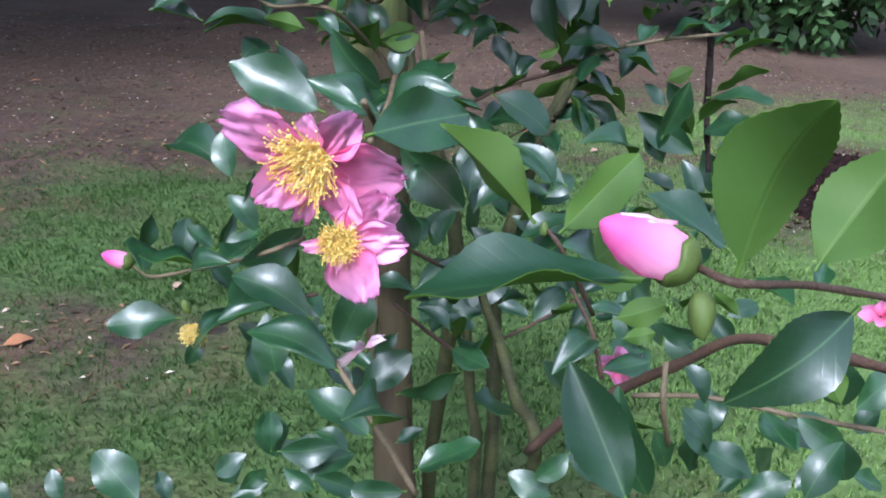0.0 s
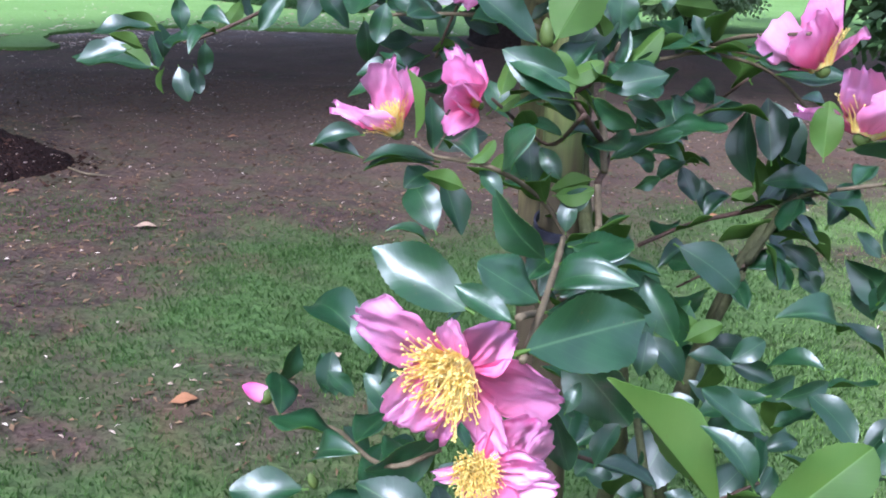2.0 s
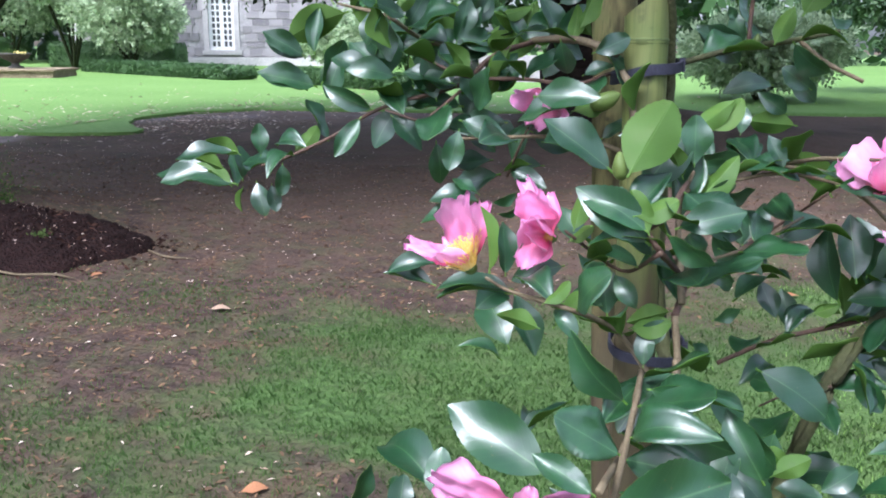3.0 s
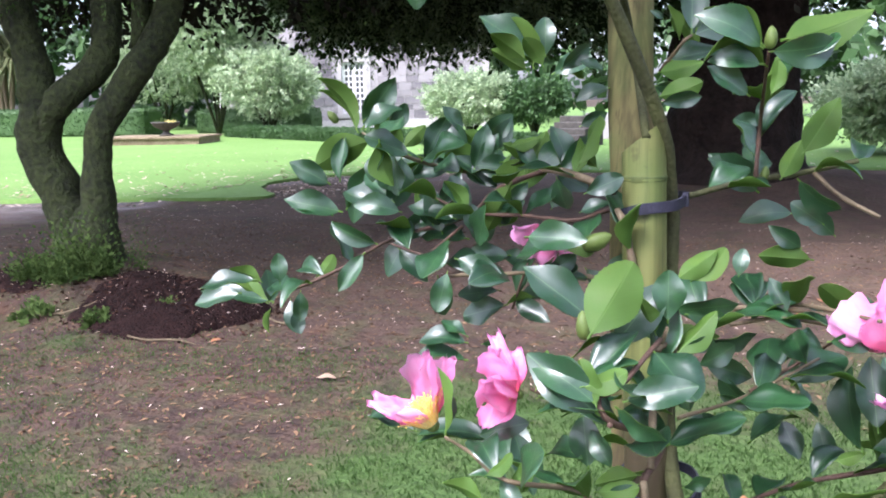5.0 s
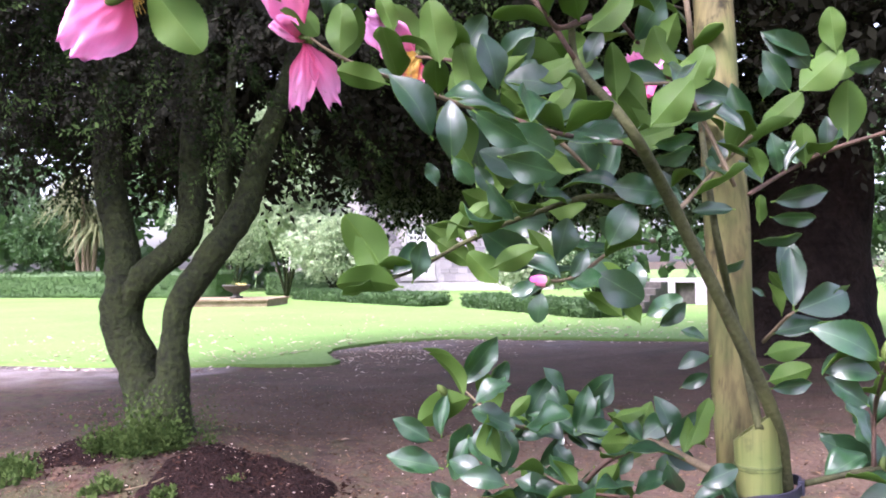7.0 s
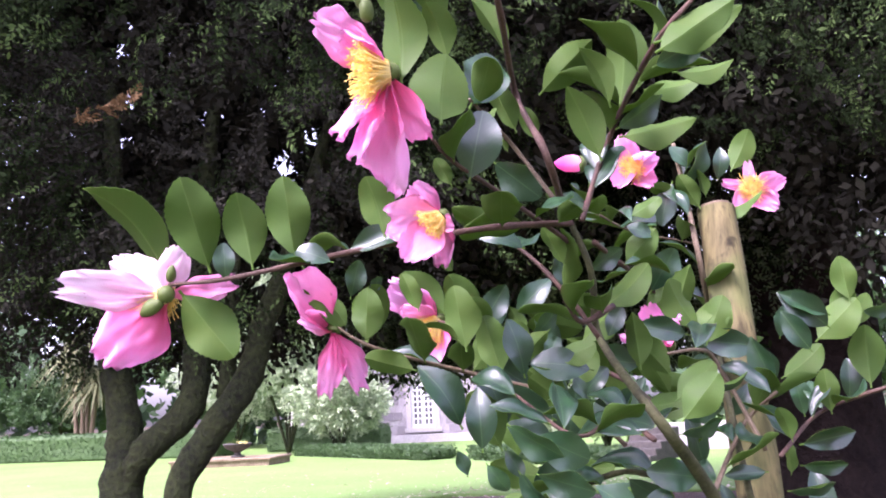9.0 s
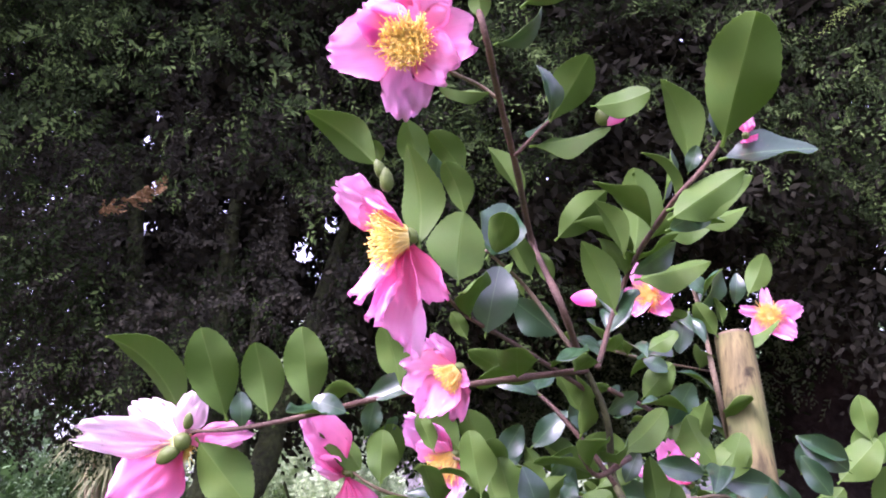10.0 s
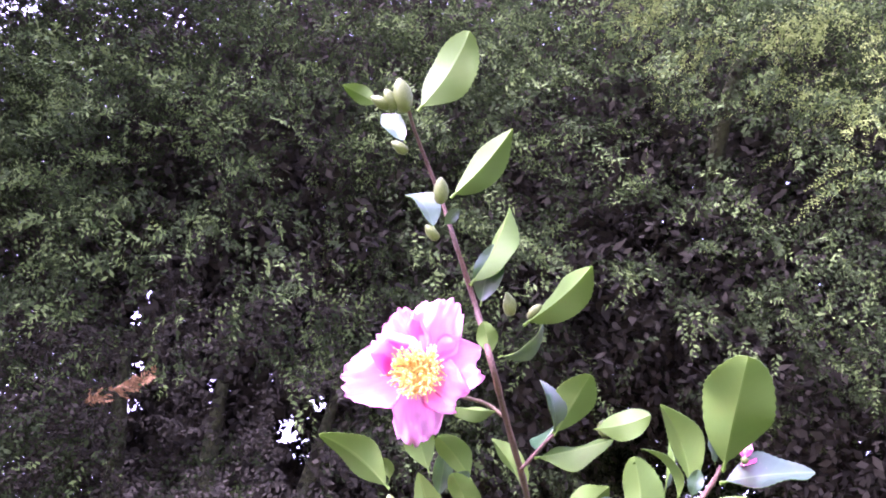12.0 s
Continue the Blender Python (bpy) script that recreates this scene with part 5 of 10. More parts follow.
PETALS = [petal_mesh(1, 0.72, 0.30, 0.10, 0.05, 1.5), petal_mesh(2, 0.86, 0.35, 0.14, 0.03, 1.5), petal_mesh(3, 0.60, 0.20, -0.05, 0.07, 1.9), petal_mesh(4, 0.80, 0.5, 0.22, 0.04, 1.8),
          petal_mesh(5, 0.44, 0.35, -0.10, 0.03, 1.6), petal_mesh(6, 0.95, 0.25, 0.05, 0.04, 2.0), petal_mesh(7, 0.70, 0.9, 0.30, 0.04, 2.2)]


def stamens(seed, count, length, spread, out):
    """A tuft of threads that rise from a ring, each with an anther."""
    rng = random.Random(seed)
    bm = bmesh.new()
    for i in range(count):
        a = rng.random() * 6.283
        r0 = 0.17 * rng.random() ** 0.6
        lean = spread * rng.random() ** 0.7
        L = length * rng.uniform(0.7, 1.1)
        d = Vector((math.cos(a) * lean, math.sin(a) * lean, 1)).normalized()
        b = Vector((math.cos(a) * r0, math.sin(a) * r0, 0))
        m = b + d * L * 0.55 + Vector((rng.uniform(-1, 1), rng.uniform(-1, 1), 0)) * 0.06
        e = b + d * L + Vector((rng.uniform(-1, 1), rng.uniform(-1, 1), -0.4)) * 0.06 * out
        side = d.orthogonal().normalized()
        oth = d.cross(side)
        rows = []
        for p, r in ((b, 0.010), (m, 0.0085), (e, 0.007)):
            rows.append([bm.verts.new(p + (side * math.cos(q) + oth * math.sin(q)) * r) for q in (0, 2.094, 4.189)])
        for p, q in zip(rows, rows[1:]):
            for s in range(3):
                bm.faces.new((p[s], p[(s + 1) % 3], q[(s + 1) % 3], q[s])).material_index = 0
        r = bmesh.ops.create_icosphere(bm, subdivisions=1, radius=0.0125, matrix=Matrix.Translation(e) @ Matrix.Diagonal((1, 1, 1.9, 1)))
        for v in r["verts"]:
            for f in v.link_faces:
                f.material_index = 1
    # the threads are grown together into a short tube at their foot
    rows = [[bm.verts.new((r * math.cos(q * 0.5236), r * math.sin(q * 0.5236), z)) for q in range(12)] for r, z in ((0.17, 0.0), (0.20, length * 0.22), (0.17, length * 0.40), (0.06, length * 0.46))]
    for p, q in zip(rows, rows[1:]):
        for i in range(12):
            bm.faces.new((p[i], p[(i + 1) % 12], q[(i + 1) % 12], q[i])).material_index = 0
    bm.faces.new(rows[-1]).material_index = 0
    me = bpy.data.meshes.new("stamen_tuft")
    bm.to_mesh(me)
    bm.free()
    me.materials.append(STAMEN)
    me.materials.append(ANTHER)
    me.polygons.foreach_set("use_smooth", [True] * len(me.polygons))
    return me


PALE_PETAL = PETALS[3].copy()
PALE_PETAL.materials[0] = PETAL_PALE
for _i in (0, 4):
    PETALS.append(PETALS[_i].copy())
    PETALS[-1].materials[0] = PETAL_PALE
TUFTS = [stamens(1, 340, 0.57, 0.78, 1.8), stamens(2, 420, 0.42, 0.70, 1.2), stamens(3, 230, 0.58, 0.7, 1.8)]


def bud_mesh():
    bm = lathe([(0.02, 0.0), (0.16, 0.05), (0.25, 0.20), (0.285, 0.42), (0.25, 0.66), (0.16, 0.86), (0.06, 0.97), (0.01, 1.0)], 14)
    for v in bm.verts:
        a = math.atan2(v.co.y, v.co.x)
        v.co.xy *= 1 + 0.10 * math.sin(3 * a + 5 * v.co.z)
    return bm


def make(name, bm, mat):
    me = bpy.data.meshes.new(name)
    bm.to_mesh(me)
    bm.free()
    me.materials.append(mat)
    me.polygons.foreach_set("use_smooth", [True] * len(me.polygons))
    return me


BUD_GREEN, BUD_PINK = make("bud", bud_mesh(), CALYX), make("bud_petals", bud_mesh(), PETAL_DEEP)


def cup_mesh():
    bm = lathe([(0.05, -0.06), (0.16, -0.04), (0.25, 0.06), (0.295, 0.20), (0.295, 0.29), (0.26, 0.22), (0.2, 0.08), (0.05, 0.0)], 15)
    for v in bm.verts:
        a = math.atan2(v.co.y, v.co.x)
        if v.co.z > 0.15:
            v.co.z += 0.05 * math.sin(5 * a)
    return bm


CUP = make("calyx", cup_mesh(), CALYX)


def flower(at, facing, radius, opens=(), petals=(), hollow=None, seed=0, tuft=0, count=6, spin=0.0, label="open pink flower with yellow stamens", tuft_size=1.0, wide=1.0):
    """A flower at its centre; opens: the petals' angles from its axis, in degrees, one after the other round it;
    petals, in place of opens: each one's tip from the centre, in metres, and its shape; hollow: where their hollow sides turn."""
    rng = random.Random(seed)
    f = new("flower")
    f.parent = BUSH
    tagged(f, label)
    z = Vector(facing).normalized()
    x = z.orthogonal().normalized()
    ref = Vector((0, 0, 1)) - z * z.z
    if ref.length > 0.05:
        x = ref.normalized()
    m = Matrix((x, z.cross(x), z)).transposed().to_4x4()
    m.translation = at
    f.matrix_basis = m @ Matrix.Diagonal((radius, radius, radius, 1))
    BLOOMS.append((Vector(at) + z * radius * 0.3, radius * 1.25))
    turn = m.to_3x3().transposed()
    for px, py, pz, kind in petals:
        d = turn @ Vector((px, py, pz)) / radius
        inward = turn @ Vector(hollow) if hollow else Vector((0, 0, 1)) - 0.5 * Vector((d.x, d.y, 0))
        p = new("petal", PETALS[kind])
        p.parent = f
        p.matrix_basis = stand(d, inward, Vector((d.x, d.y, 0)) * 0.06, d.length) @ Matrix.Diagonal((1, wide, 1, 1))
    for i in range(0 if petals else count):
        a = radians(spin + 360.0 * i / count + rng.uniform(-9, 9))
        o = radians(opens[i % len(opens)] + rng.uniform(-10, 10))
        d = Vector((math.cos(a) * math.sin(o), math.sin(a) * math.sin(o), math.cos(o)))
        inward = Vector((-math.cos(a) * math.cos(o), -math.sin(a) * math.cos(o), math.sin(o)))
        inward = inward + d.cross(inward) * rng.uniform(-0.35, 0.35)
        p = new("petal", PETALS[rng.randrange(7)])
        p.parent = f
        p.matrix_basis = stand(d, inward, Vector((math.cos(a), math.sin(a), 0)) * 0.05 - Vector((0, 0, 0.03 * (i % 2))), rng.uniform(0.82, 1.16))
    if tuft >= 0:
        s = new("stamen_tuft", TUFTS[tuft])
        s.parent = f
        s.scale = (tuft_size,) * 3
    c = new("calyx", CUP)
    c.parent = f
    c.matrix_basis = Matrix.Translation((0, 0, -0.12)) @ Matrix.Diagonal((0.42, 0.42, 0.42, 1))
    return f


def bud(at, along, length, pink=True, label=""):
    """A bud that points along; a pink one sits in a green cup."""
    z = Vector(along).normalized()
    x = z.orthogonal().normalized()
    m = Matrix((x, z.cross(x), z)).transposed().to_4x4()
    m.translation = at
    b = new("bud", BUD_PINK if pink else BUD_GREEN)
    b.parent = BUSH
    b.matrix_basis = m @ Matrix.Diagonal((length, length, length, 1))
    tagged(b, label or ("closed pink bud in a green cup" if pink else "plump green bud"))
    if pink:
        c = new("calyx", CUP)
        c.parent = b
        c.matrix_basis = Matrix.Diagonal((0.98, 0.98, 0.78, 1))
    return b


def bud_petal(b, at, along, side, length):
    """A pale torn outer petal that wraps the bud on one side."""
    z = Vector(along).normalized()
    o = Vector(side)
    o = (o - z * o.dot(z)).normalized()
    p = new("outer_petal", PALE_PETAL)
    p.parent = b
    p.matrix_basis = b.matrix_basis.inverted() @ stand(z * 0.95 - o * 0.24, -o, Vector(at) + z * length * 0.34 + o * length * 0.34, length * 0.58)
    tagged(p, "pale torn outer petal")


def clothe(seed, chance, lo, hi):
    """Smaller leaves along all the twigs, joined into one mesh."""
    rng = random.Random(seed)
    src = []
    for me in LEAVES:
        v = np.empty(len(me.vertices) * 3, dtype=np.float32)
        me.vertices.foreach_get("co", v)
        polys = [tuple(p.vertices) for p in me.polygons]
        mi = [p.material_index for p in me.polygons]
        src.append((v.reshape(-1, 3), polys, mi))
    V, F, M, C = [], [], [], []
    base = 0
    for line in TWIGS:
        if min(p.y for p in line) < 0.36:
            continue
        walked, nxt, sg = 0.0, 0.012, 1
        for a, b in zip(line, line[1:]):
            walked += (b - a).length
            if walked < nxt:
                continue
            nxt = walked + rng.uniform(0.012, 0.024)
            if rng.random() > chance:
                continue
            sg = -sg
            t = (b - a).normalized()
            side = t.cross(Vector((0, 0, 1)))
            side = side.normalized() if side.length > 0.1 else Vector((1, 0, 0))
            d = t * 0.7 + side * sg * rng.uniform(0.5, 1.1) + Vector((rng.uniform(-0.4, 0.4), rng.uniform(-0.4, 0.4), rng.uniform(-0.2, 0.6)))
            up = Vector((rng.uniform(-0.6, 0.6), rng.uniform(-0.9, 0.3), 1.0))
            k = rng.randrange(len(LEAVES))
            size = rng.uniform(lo, hi)
            if not clear_of_blooms(b + d.normalized() * size * 0.6):
                continue
            m = np.array(stand(d, up, b, size))
            v, polys, mi = src[k]
            V.append(v @ m[:3, :3].T + m[:3, 3])
            C.append(v)
            F += [tuple(i + base for i in p) for p in polys]
            M += mi
            base += len(v)
    me = bpy.data.meshes.new("small_leaves")
    me.from_pydata(np.concatenate(V).tolist(), [], F)
    me.materials.append(LEAF_TOP)
    me.materials.append(LEAF_UNDER)
    me.polygons.foreach_set("material_index", M)
    me.polygons.foreach_set("use_smooth", [True] * len(F))
    me.attributes.new("leafco", "FLOAT_VECTOR", "POINT").data.foreach_set("vector", np.concatenate(C).ravel())
    me.update()
    ob = new("small_leaves", me)
    ob.parent = BUSH
    tagged(ob, "smaller glossy leaves along the twigs", kind="stuff")

# branches
stem([(0.070, 0.980, 0.000), (0.060, 0.970, 0.350), (0.077, 0.852, 0.722), (0.027, 0.922, 0.894), (0.022, 0.941, 1.061), (0.020, 0.937, 1.124), (0.012, 0.905, 1.192), (-0.043, 0.822, 1.347), (-0.059, 0.745, 1.404), (-0.115, 0.810, 1.468), (-0.109, 0.780, 1.518), (-0.121, 0.759, 1.568)], (0.012, 0.011, 0.010, 0.0085, 0.0085, 0.008, 0.0074, 0.0062, 0.0048, 0.0038, 0.0033, 0.003), STEM, "main_stem", 9, 6, 0.03)
stem([(-0.121, 0.759, 1.568), (-0.114, 0.707, 1.597), (-0.150, 0.752, 1.661), (-0.126, 0.669, 1.688), (-0.109, 0.603, 1.715), (-0.093, 0.548, 1.732), (-0.107, 0.558, 1.783), (-0.105, 0.528, 1.814), (-0.111, 0.520, 1.848), (-0.107, 0.480, 1.873), (-0.062, 0.387, 1.816)], (0.0036, 0.0034, 0.0032, 0.0030, 0.0028, 0.0026, 0.0023, 0.002, 0.0018, 0.0015, 0.0012), TWIG, "leader")
stem([(-0.110, 0.603, 1.715), (-0.120, 0.594, 1.724), (-0.128, 0.568, 1.724)], (0.0022, 0.002, 0.002), TWIG_PALE, "twig")
stem([(-0.117, 0.764, 1.555), (-0.154, 0.684, 1.542), (-0.237, 0.661, 1.535), (-0.273, 0.621, 1.522), (-0.318, 0.603, 1.515), (-0.364, 0.596, 1.515)], (0.004, 0.0036, 0.0032, 0.003, 0.0026, 0.002), TWIG, "twig")
stem([(-0.109, 0.767, 1.556), (-0.103, 0.809, 1.610), (-0.079, 0.791, 1.642), (-0.020, 0.659, 1.637), (0.009, 0.652, 1.660), (0.019, 0.653, 1.673)], (0.0038, 0.0034, 0.003, 0.0028, 0.0025, 0.0018), TWIG, "twig")
stem([(-0.112, 0.632, 1.685), (-0.096, 0.635, 1.700), (-0.087, 0.637, 1.707)], (0.0022, 0.0018, 0.0014), TWIG, "twig")
stem([(-0.123, 0.758, 1.568), (-0.156, 0.745, 1.623), (-0.157, 0.676, 1.636)], (0.003, 0.0025, 0.0018), TWIG_PALE, "twig")
stem([(-0.120, 0.770, 1.540), (-0.143, 0.684, 1.567), (-0.152, 0.632, 1.578), (-0.151, 0.602, 1.585)], (0.003, 0.0026, 0.002, 0.0016), TWIG, "twig")
stem([(-0.115, 0.810, 1.468), (-0.135, 0.792, 1.505), (-0.170, 0.789, 1.545), (-0.224, 0.778, 1.580)], (0.0035, 0.003, 0.0025, 0.0018), TWIG, "twig")
stem([(-0.104, 0.778, 1.540), (-0.117, 0.985, 1.533), (-0.079, 1.019, 1.481), (-0.064, 1.148, 1.444)], (0.0032, 0.003, 0.003, 0.0028), TWIG, "twig")
stem([(-0.092, 1.215, 1.487), (-0.081, 1.106, 1.562), (-0.094, 1.134, 1.647), (-0.105, 1.149, 1.718)], (0.005, 0.005, 0.0045, 0.004), TWIG_PALE, "twig")
stem([(-0.096, 1.152, 1.596), (-0.145, 1.074, 1.604), (-0.136, 0.910, 1.591)], (0.002, 0.002, 0.002), TWIG_PALE, "twig")
stem([(-0.089, 0.905, 1.402), (-0.125, 0.902, 1.438), (-0.190, 0.910, 1.463), (-0.219, 0.834, 1.482), (-0.288, 0.850, 1.502)], (0.004, 0.0035, 0.003, 0.0025, 0.002), TWIG, "twig")
stem([(-0.118, 0.873, 1.381), (-0.158, 0.856, 1.421), (-0.220, 0.808, 1.445), (-0.271, 0.720, 1.469), (-0.300, 0.700, 1.492)], (0.003, 0.003, 0.0028, 0.0022, 0.0015), TWIG_PALE, "twig")
stem([(-0.059, 0.808, 1.353), (-0.111, 0.836, 1.363), (-0.149, 0.795, 1.348), (-0.178, 0.739, 1.327), (-0.224, 0.746, 1.307), (-0.236, 0.721, 1.299)], (0.004, 0.0036, 0.0032, 0.0028, 0.0022, 0.0016), STEM, "twig")
stem([(-0.074, 0.889, 1.327), (-0.098, 0.854, 1.320), (-0.109, 0.780, 1.299), (-0.119, 0.742, 1.296)], (0.003, 0.0026, 0.0022, 0.002), TWIG_PALE, "twig")
stem([(-0.063, 0.743, 1.391), (-0.111, 0.824, 1.408), (-0.101, 0.690, 1.397), (-0.176, 0.760, 1.432)], (0.003, 0.0026, 0.0022, 0.0016), TWIG, "twig")
stem([(-0.043, 0.822, 1.345), (-0.035, 0.974, 1.393), (-0.004, 0.967, 1.420)], (0.0035, 0.003, 0.0024), TWIG_PALE, "twig")
stem([(-0.004, 0.940, 1.366), (0.021, 1.058, 1.397), (0.062, 1.045, 1.413), (0.103, 1.043, 1.424)], (0.003, 0.003, 0.003, 0.003), TWIG, "twig")
stem([(-0.074, 0.863, 1.455), (-0.054, 0.896, 1.458), (-0.047, 0.934, 1.447), (-0.013, 0.922, 1.372)], (0.002, 0.0025, 0.003, 0.003), TWIG_PALE, "twig")
stem([(-0.007, 1.047, 1.229), (0.015, 1.027, 1.253), (0.023, 1.031, 1.260)], (0.003, 0.0025, 0.002), TWIG_PALE, "twig")
stem([(-0.090, 0.766, 1.488), (-0.105, 0.736, 1.475), (-0.109, 0.711, 1.489)], (0.004, 0.003, 0.002), TWIG, "twig")
stem([(-0.021, 0.907, 1.127), (-0.056, 0.920, 1.138), (-0.106, 0.984, 1.138), (-0.169, 1.025, 1.130), (-0.217, 1.004, 1.137), (-0.232, 0.923, 1.158), (-0.311, 1.007, 1.173)], (0.006, 0.0055, 0.005, 0.004, 0.0035, 0.0028, 0.002), TWIG_PALE, "twig")
stem([(-0.104, 0.985, 1.137), (-0.135, 0.941, 1.124), (-0.166, 0.934, 1.097), (-0.237, 0.920, 1.075), (-0.285, 0.915, 1.047), (-0.325, 0.905, 1.028), (-0.348, 0.893, 1.020)], (0.004, 0.0036, 0.003, 0.003, 0.0028, 0.0024, 0.0016), TWIG, "twig")
stem([(0.032, 0.943, 1.120), (0.080, 0.954, 1.133), (0.123, 0.975, 1.139), (0.166, 0.996, 1.148)], (0.0045, 0.004, 0.004, 0.0036), STEM, "twig")
stem([(0.087, 0.957, 1.135), (0.089, 0.954, 1.185), (0.097, 0.846, 1.234)], (0.003, 0.0026, 0.0018), TWIG, "twig")
stem([(0.132, 0.979, 1.139), (0.153, 0.963, 1.121), (0.182, 0.953, 1.106)], (0.003, 0.003, 0.0028), TWIG_PALE, "twig")
stem([(-0.003, 0.897, 1.064), (-0.010, 0.893, 1.100), (-0.017, 0.895, 1.114)], (0.005, 0.005, 0.004), TWIG_PALE, "twig")
stem([(0.079, 0.878, 1.041), (0.120, 0.911, 1.039), (0.139, 0.855, 1.051), (0.174, 0.794, 1.059)], (0.003, 0.003, 0.0026, 0.002), TWIG_PALE, "twig")
stem([(0.038, 0.774, 1.040), (0.016, 0.699, 1.022), (-0.022, 0.761, 1.022)], (0.003, 0.0026, 0.002), TWIG, "twig")
stem([(0.048, 0.803, 0.974), (0.091, 0.865, 0.975), (0.143, 0.934, 0.990)], (0.0025, 0.0022, 0.002), TWIG_PALE, "twig")
stem([(0.039, 0.736, 0.962), (0.034, 0.783, 1.017), (0.042, 0.777, 1.048)], (0.004, 0.0035, 0.002), TWIG_PALE, "twig")
stem([(0.019, 0.723, 0.915), (-0.004, 0.724, 0.943), (-0.032, 0.651, 0.979), (-0.073, 0.694, 0.974), (-0.090, 0.692, 0.983)], (0.003, 0.0028, 0.0024, 0.002, 0.0016), TWIG_PALE, "twig")
stem([(0.015, 0.722, 0.915), (0.013, 0.646, 0.922), (0.007, 0.632, 0.898), (0.001, 0.489, 0.949)], (0.003, 0.003, 0.003, 0.003), TWIG_PALE, "twig")
stem([(0.035, 0.733, 0.954), (0.039, 0.730, 0.922), (0.038, 0.727, 0.921), (0.042, 0.714, 0.887)], (0.004, 0.004, 0.004, 0.003), TWIG_PALE, "twig")
stem([(0.022, 0.684, 1.009), (-0.004, 0.791, 0.968), (-0.042, 0.732, 1.009)], (0.0025, 0.0022, 0.0018), TWIG, "twig")
stem([(0.035, 0.733, 0.954), (0.041, 0.774, 0.967), (0.019, 0.685, 1.013), (0.002, 0.738, 1.030)], (0.004, 0.0036, 0.003, 0.002), TWIG, "twig")
stem([(0.034, 0.771, 1.032), (0.074, 0.877, 1.037), (0.124, 0.897, 1.038), (0.156, 0.883, 1.035), (0.176, 0.824, 1.032)], (0.003, 0.003, 0.003, 0.003, 0.002), TWIG_PALE, "twig")
stem([(0.100, 0.900, 0.000), (0.128, 0.880, 0.450), (0.122, 0.872, 0.655), (0.133, 0.890, 0.715), (0.165, 0.920, 0.810), (0.190, 0.927, 0.873), (0.233, 0.968, 0.908)], (0.014, 0.013, 0.0125, 0.012, 0.0115, 0.010, 0.008), STEM, "side_stem", 9, 5, 0.03)
stem([(0.083, 0.938, 0.848), (0.133, 0.956, 0.869), (0.194, 0.973, 0.884), (0.253, 0.991, 0.900)], (0.003, 0.0035, 0.004, 0.004), TWIG, "twig")
stem([(0.123, 0.936, 0.810), (0.153, 0.946, 0.824), (0.179, 0.915, 0.844)], (0.0015, 0.002, 0.0025), TWIG, "twig")
stem([(0.252, 0.938, 0.916), (0.216, 0.930, 0.905), (0.182, 0.916, 0.849), (0.154, 0.902, 0.782)], (0.003, 0.004, 0.007, 0.008), STEM, "twig")
stem([(0.252, 0.938, 0.916), (0.299, 0.945, 0.923), (0.369, 0.975, 0.926)], (0.003, 0.003, 0.003), TWIG_PALE, "twig")
stem([(0.089, 0.982, 0.940), (0.130, 1.028, 0.958), (0.166, 0.961, 1.008)], (0.0025, 0.0025, 0.002), TWIG, "twig")
stem([(0.076, 0.875, 1.028), (0.118, 0.880, 1.035), (0.175, 0.902, 1.019), (0.219, 0.904, 0.980)], (0.0025, 0.0025, 0.0022, 0.002), TWIG_PALE, "twig")
stem([(0.090, 0.840, 0.000), (0.118, 0.640, 0.450), (0.120, 0.561, 0.678), (0.109, 0.600, 0.700), (0.099, 0.650, 0.726), (0.090, 0.690, 0.741), (0.081, 0.730, 0.775)], (0.011, 0.010, 0.0085, 0.0075, 0.007, 0.006, 0.005), STEM, "side_stem", 8, 5, 0.03)
stem([(0.110, 0.860, 0.000), (0.116, 0.780, 0.498), (0.114, 0.790, 0.586), (0.113, 0.800, 0.669), (0.112, 0.810, 0.740)], (0.012, 0.011, 0.010, 0.009, 0.006), STEM, "side_stem", 8, 5, 0.03)
stem([(0.095, 0.900, 0.000), (0.106, 0.840, 0.452), (0.098, 0.850, 0.548), (0.090, 0.860, 0.639), (0.077, 0.870, 0.718)], (0.012, 0.011, 0.010, 0.009, 0.007), STEM, "side_stem", 8, 5, 0.03)
stem([(0.112, 0.545, 0.691), (0.134, 0.519, 0.738), (0.163, 0.491, 0.778), (0.181, 0.460, 0.811), (0.197, 0.428, 0.843), (0.218, 0.390, 0.856), (0.234, 0.350, 0.868)], (0.006, 0.0055, 0.005, 0.0046, 0.0044, 0.004, 0.0036), TWIG, "twig")
stem([(0.190, 0.574, 0.719), (0.237, 0.554, 0.730), (0.287, 0.530, 0.731), (0.340, 0.507, 0.733)], (0.003, 0.003, 0.003, 0.003), TWIG_PALE, "twig")
stem([(0.141, 0.586, 0.799), (0.155, 0.575, 0.773), (0.163, 0.562, 0.740)], (0.002, 0.0025, 0.003), TWIG, "twig")
stem([(0.146, 0.391, 0.850), (0.145, 0.383, 0.830), (0.154, 0.393, 0.802)], (0.0022, 0.0024, 0.002), TWIG_PALE, "twig")
stem([(0.031, 0.438, 0.738), (0.016, 0.440, 0.767), (0.004, 0.439, 0.790), (-0.004, 0.444, 0.802), (-0.029, 0.504, 0.805)], (0.0032, 0.003, 0.0028, 0.0025, 0.0018), TWIG_PALE, "twig")
stem([(-0.035, 0.513, 0.863), (-0.064, 0.508, 0.853), (-0.136, 0.658, 0.780), (-0.183, 0.694, 0.757), (-0.217, 0.751, 0.742)], (0.002, 0.0024, 0.0024, 0.002, 0.0014), TWIG_PALE, "twig")
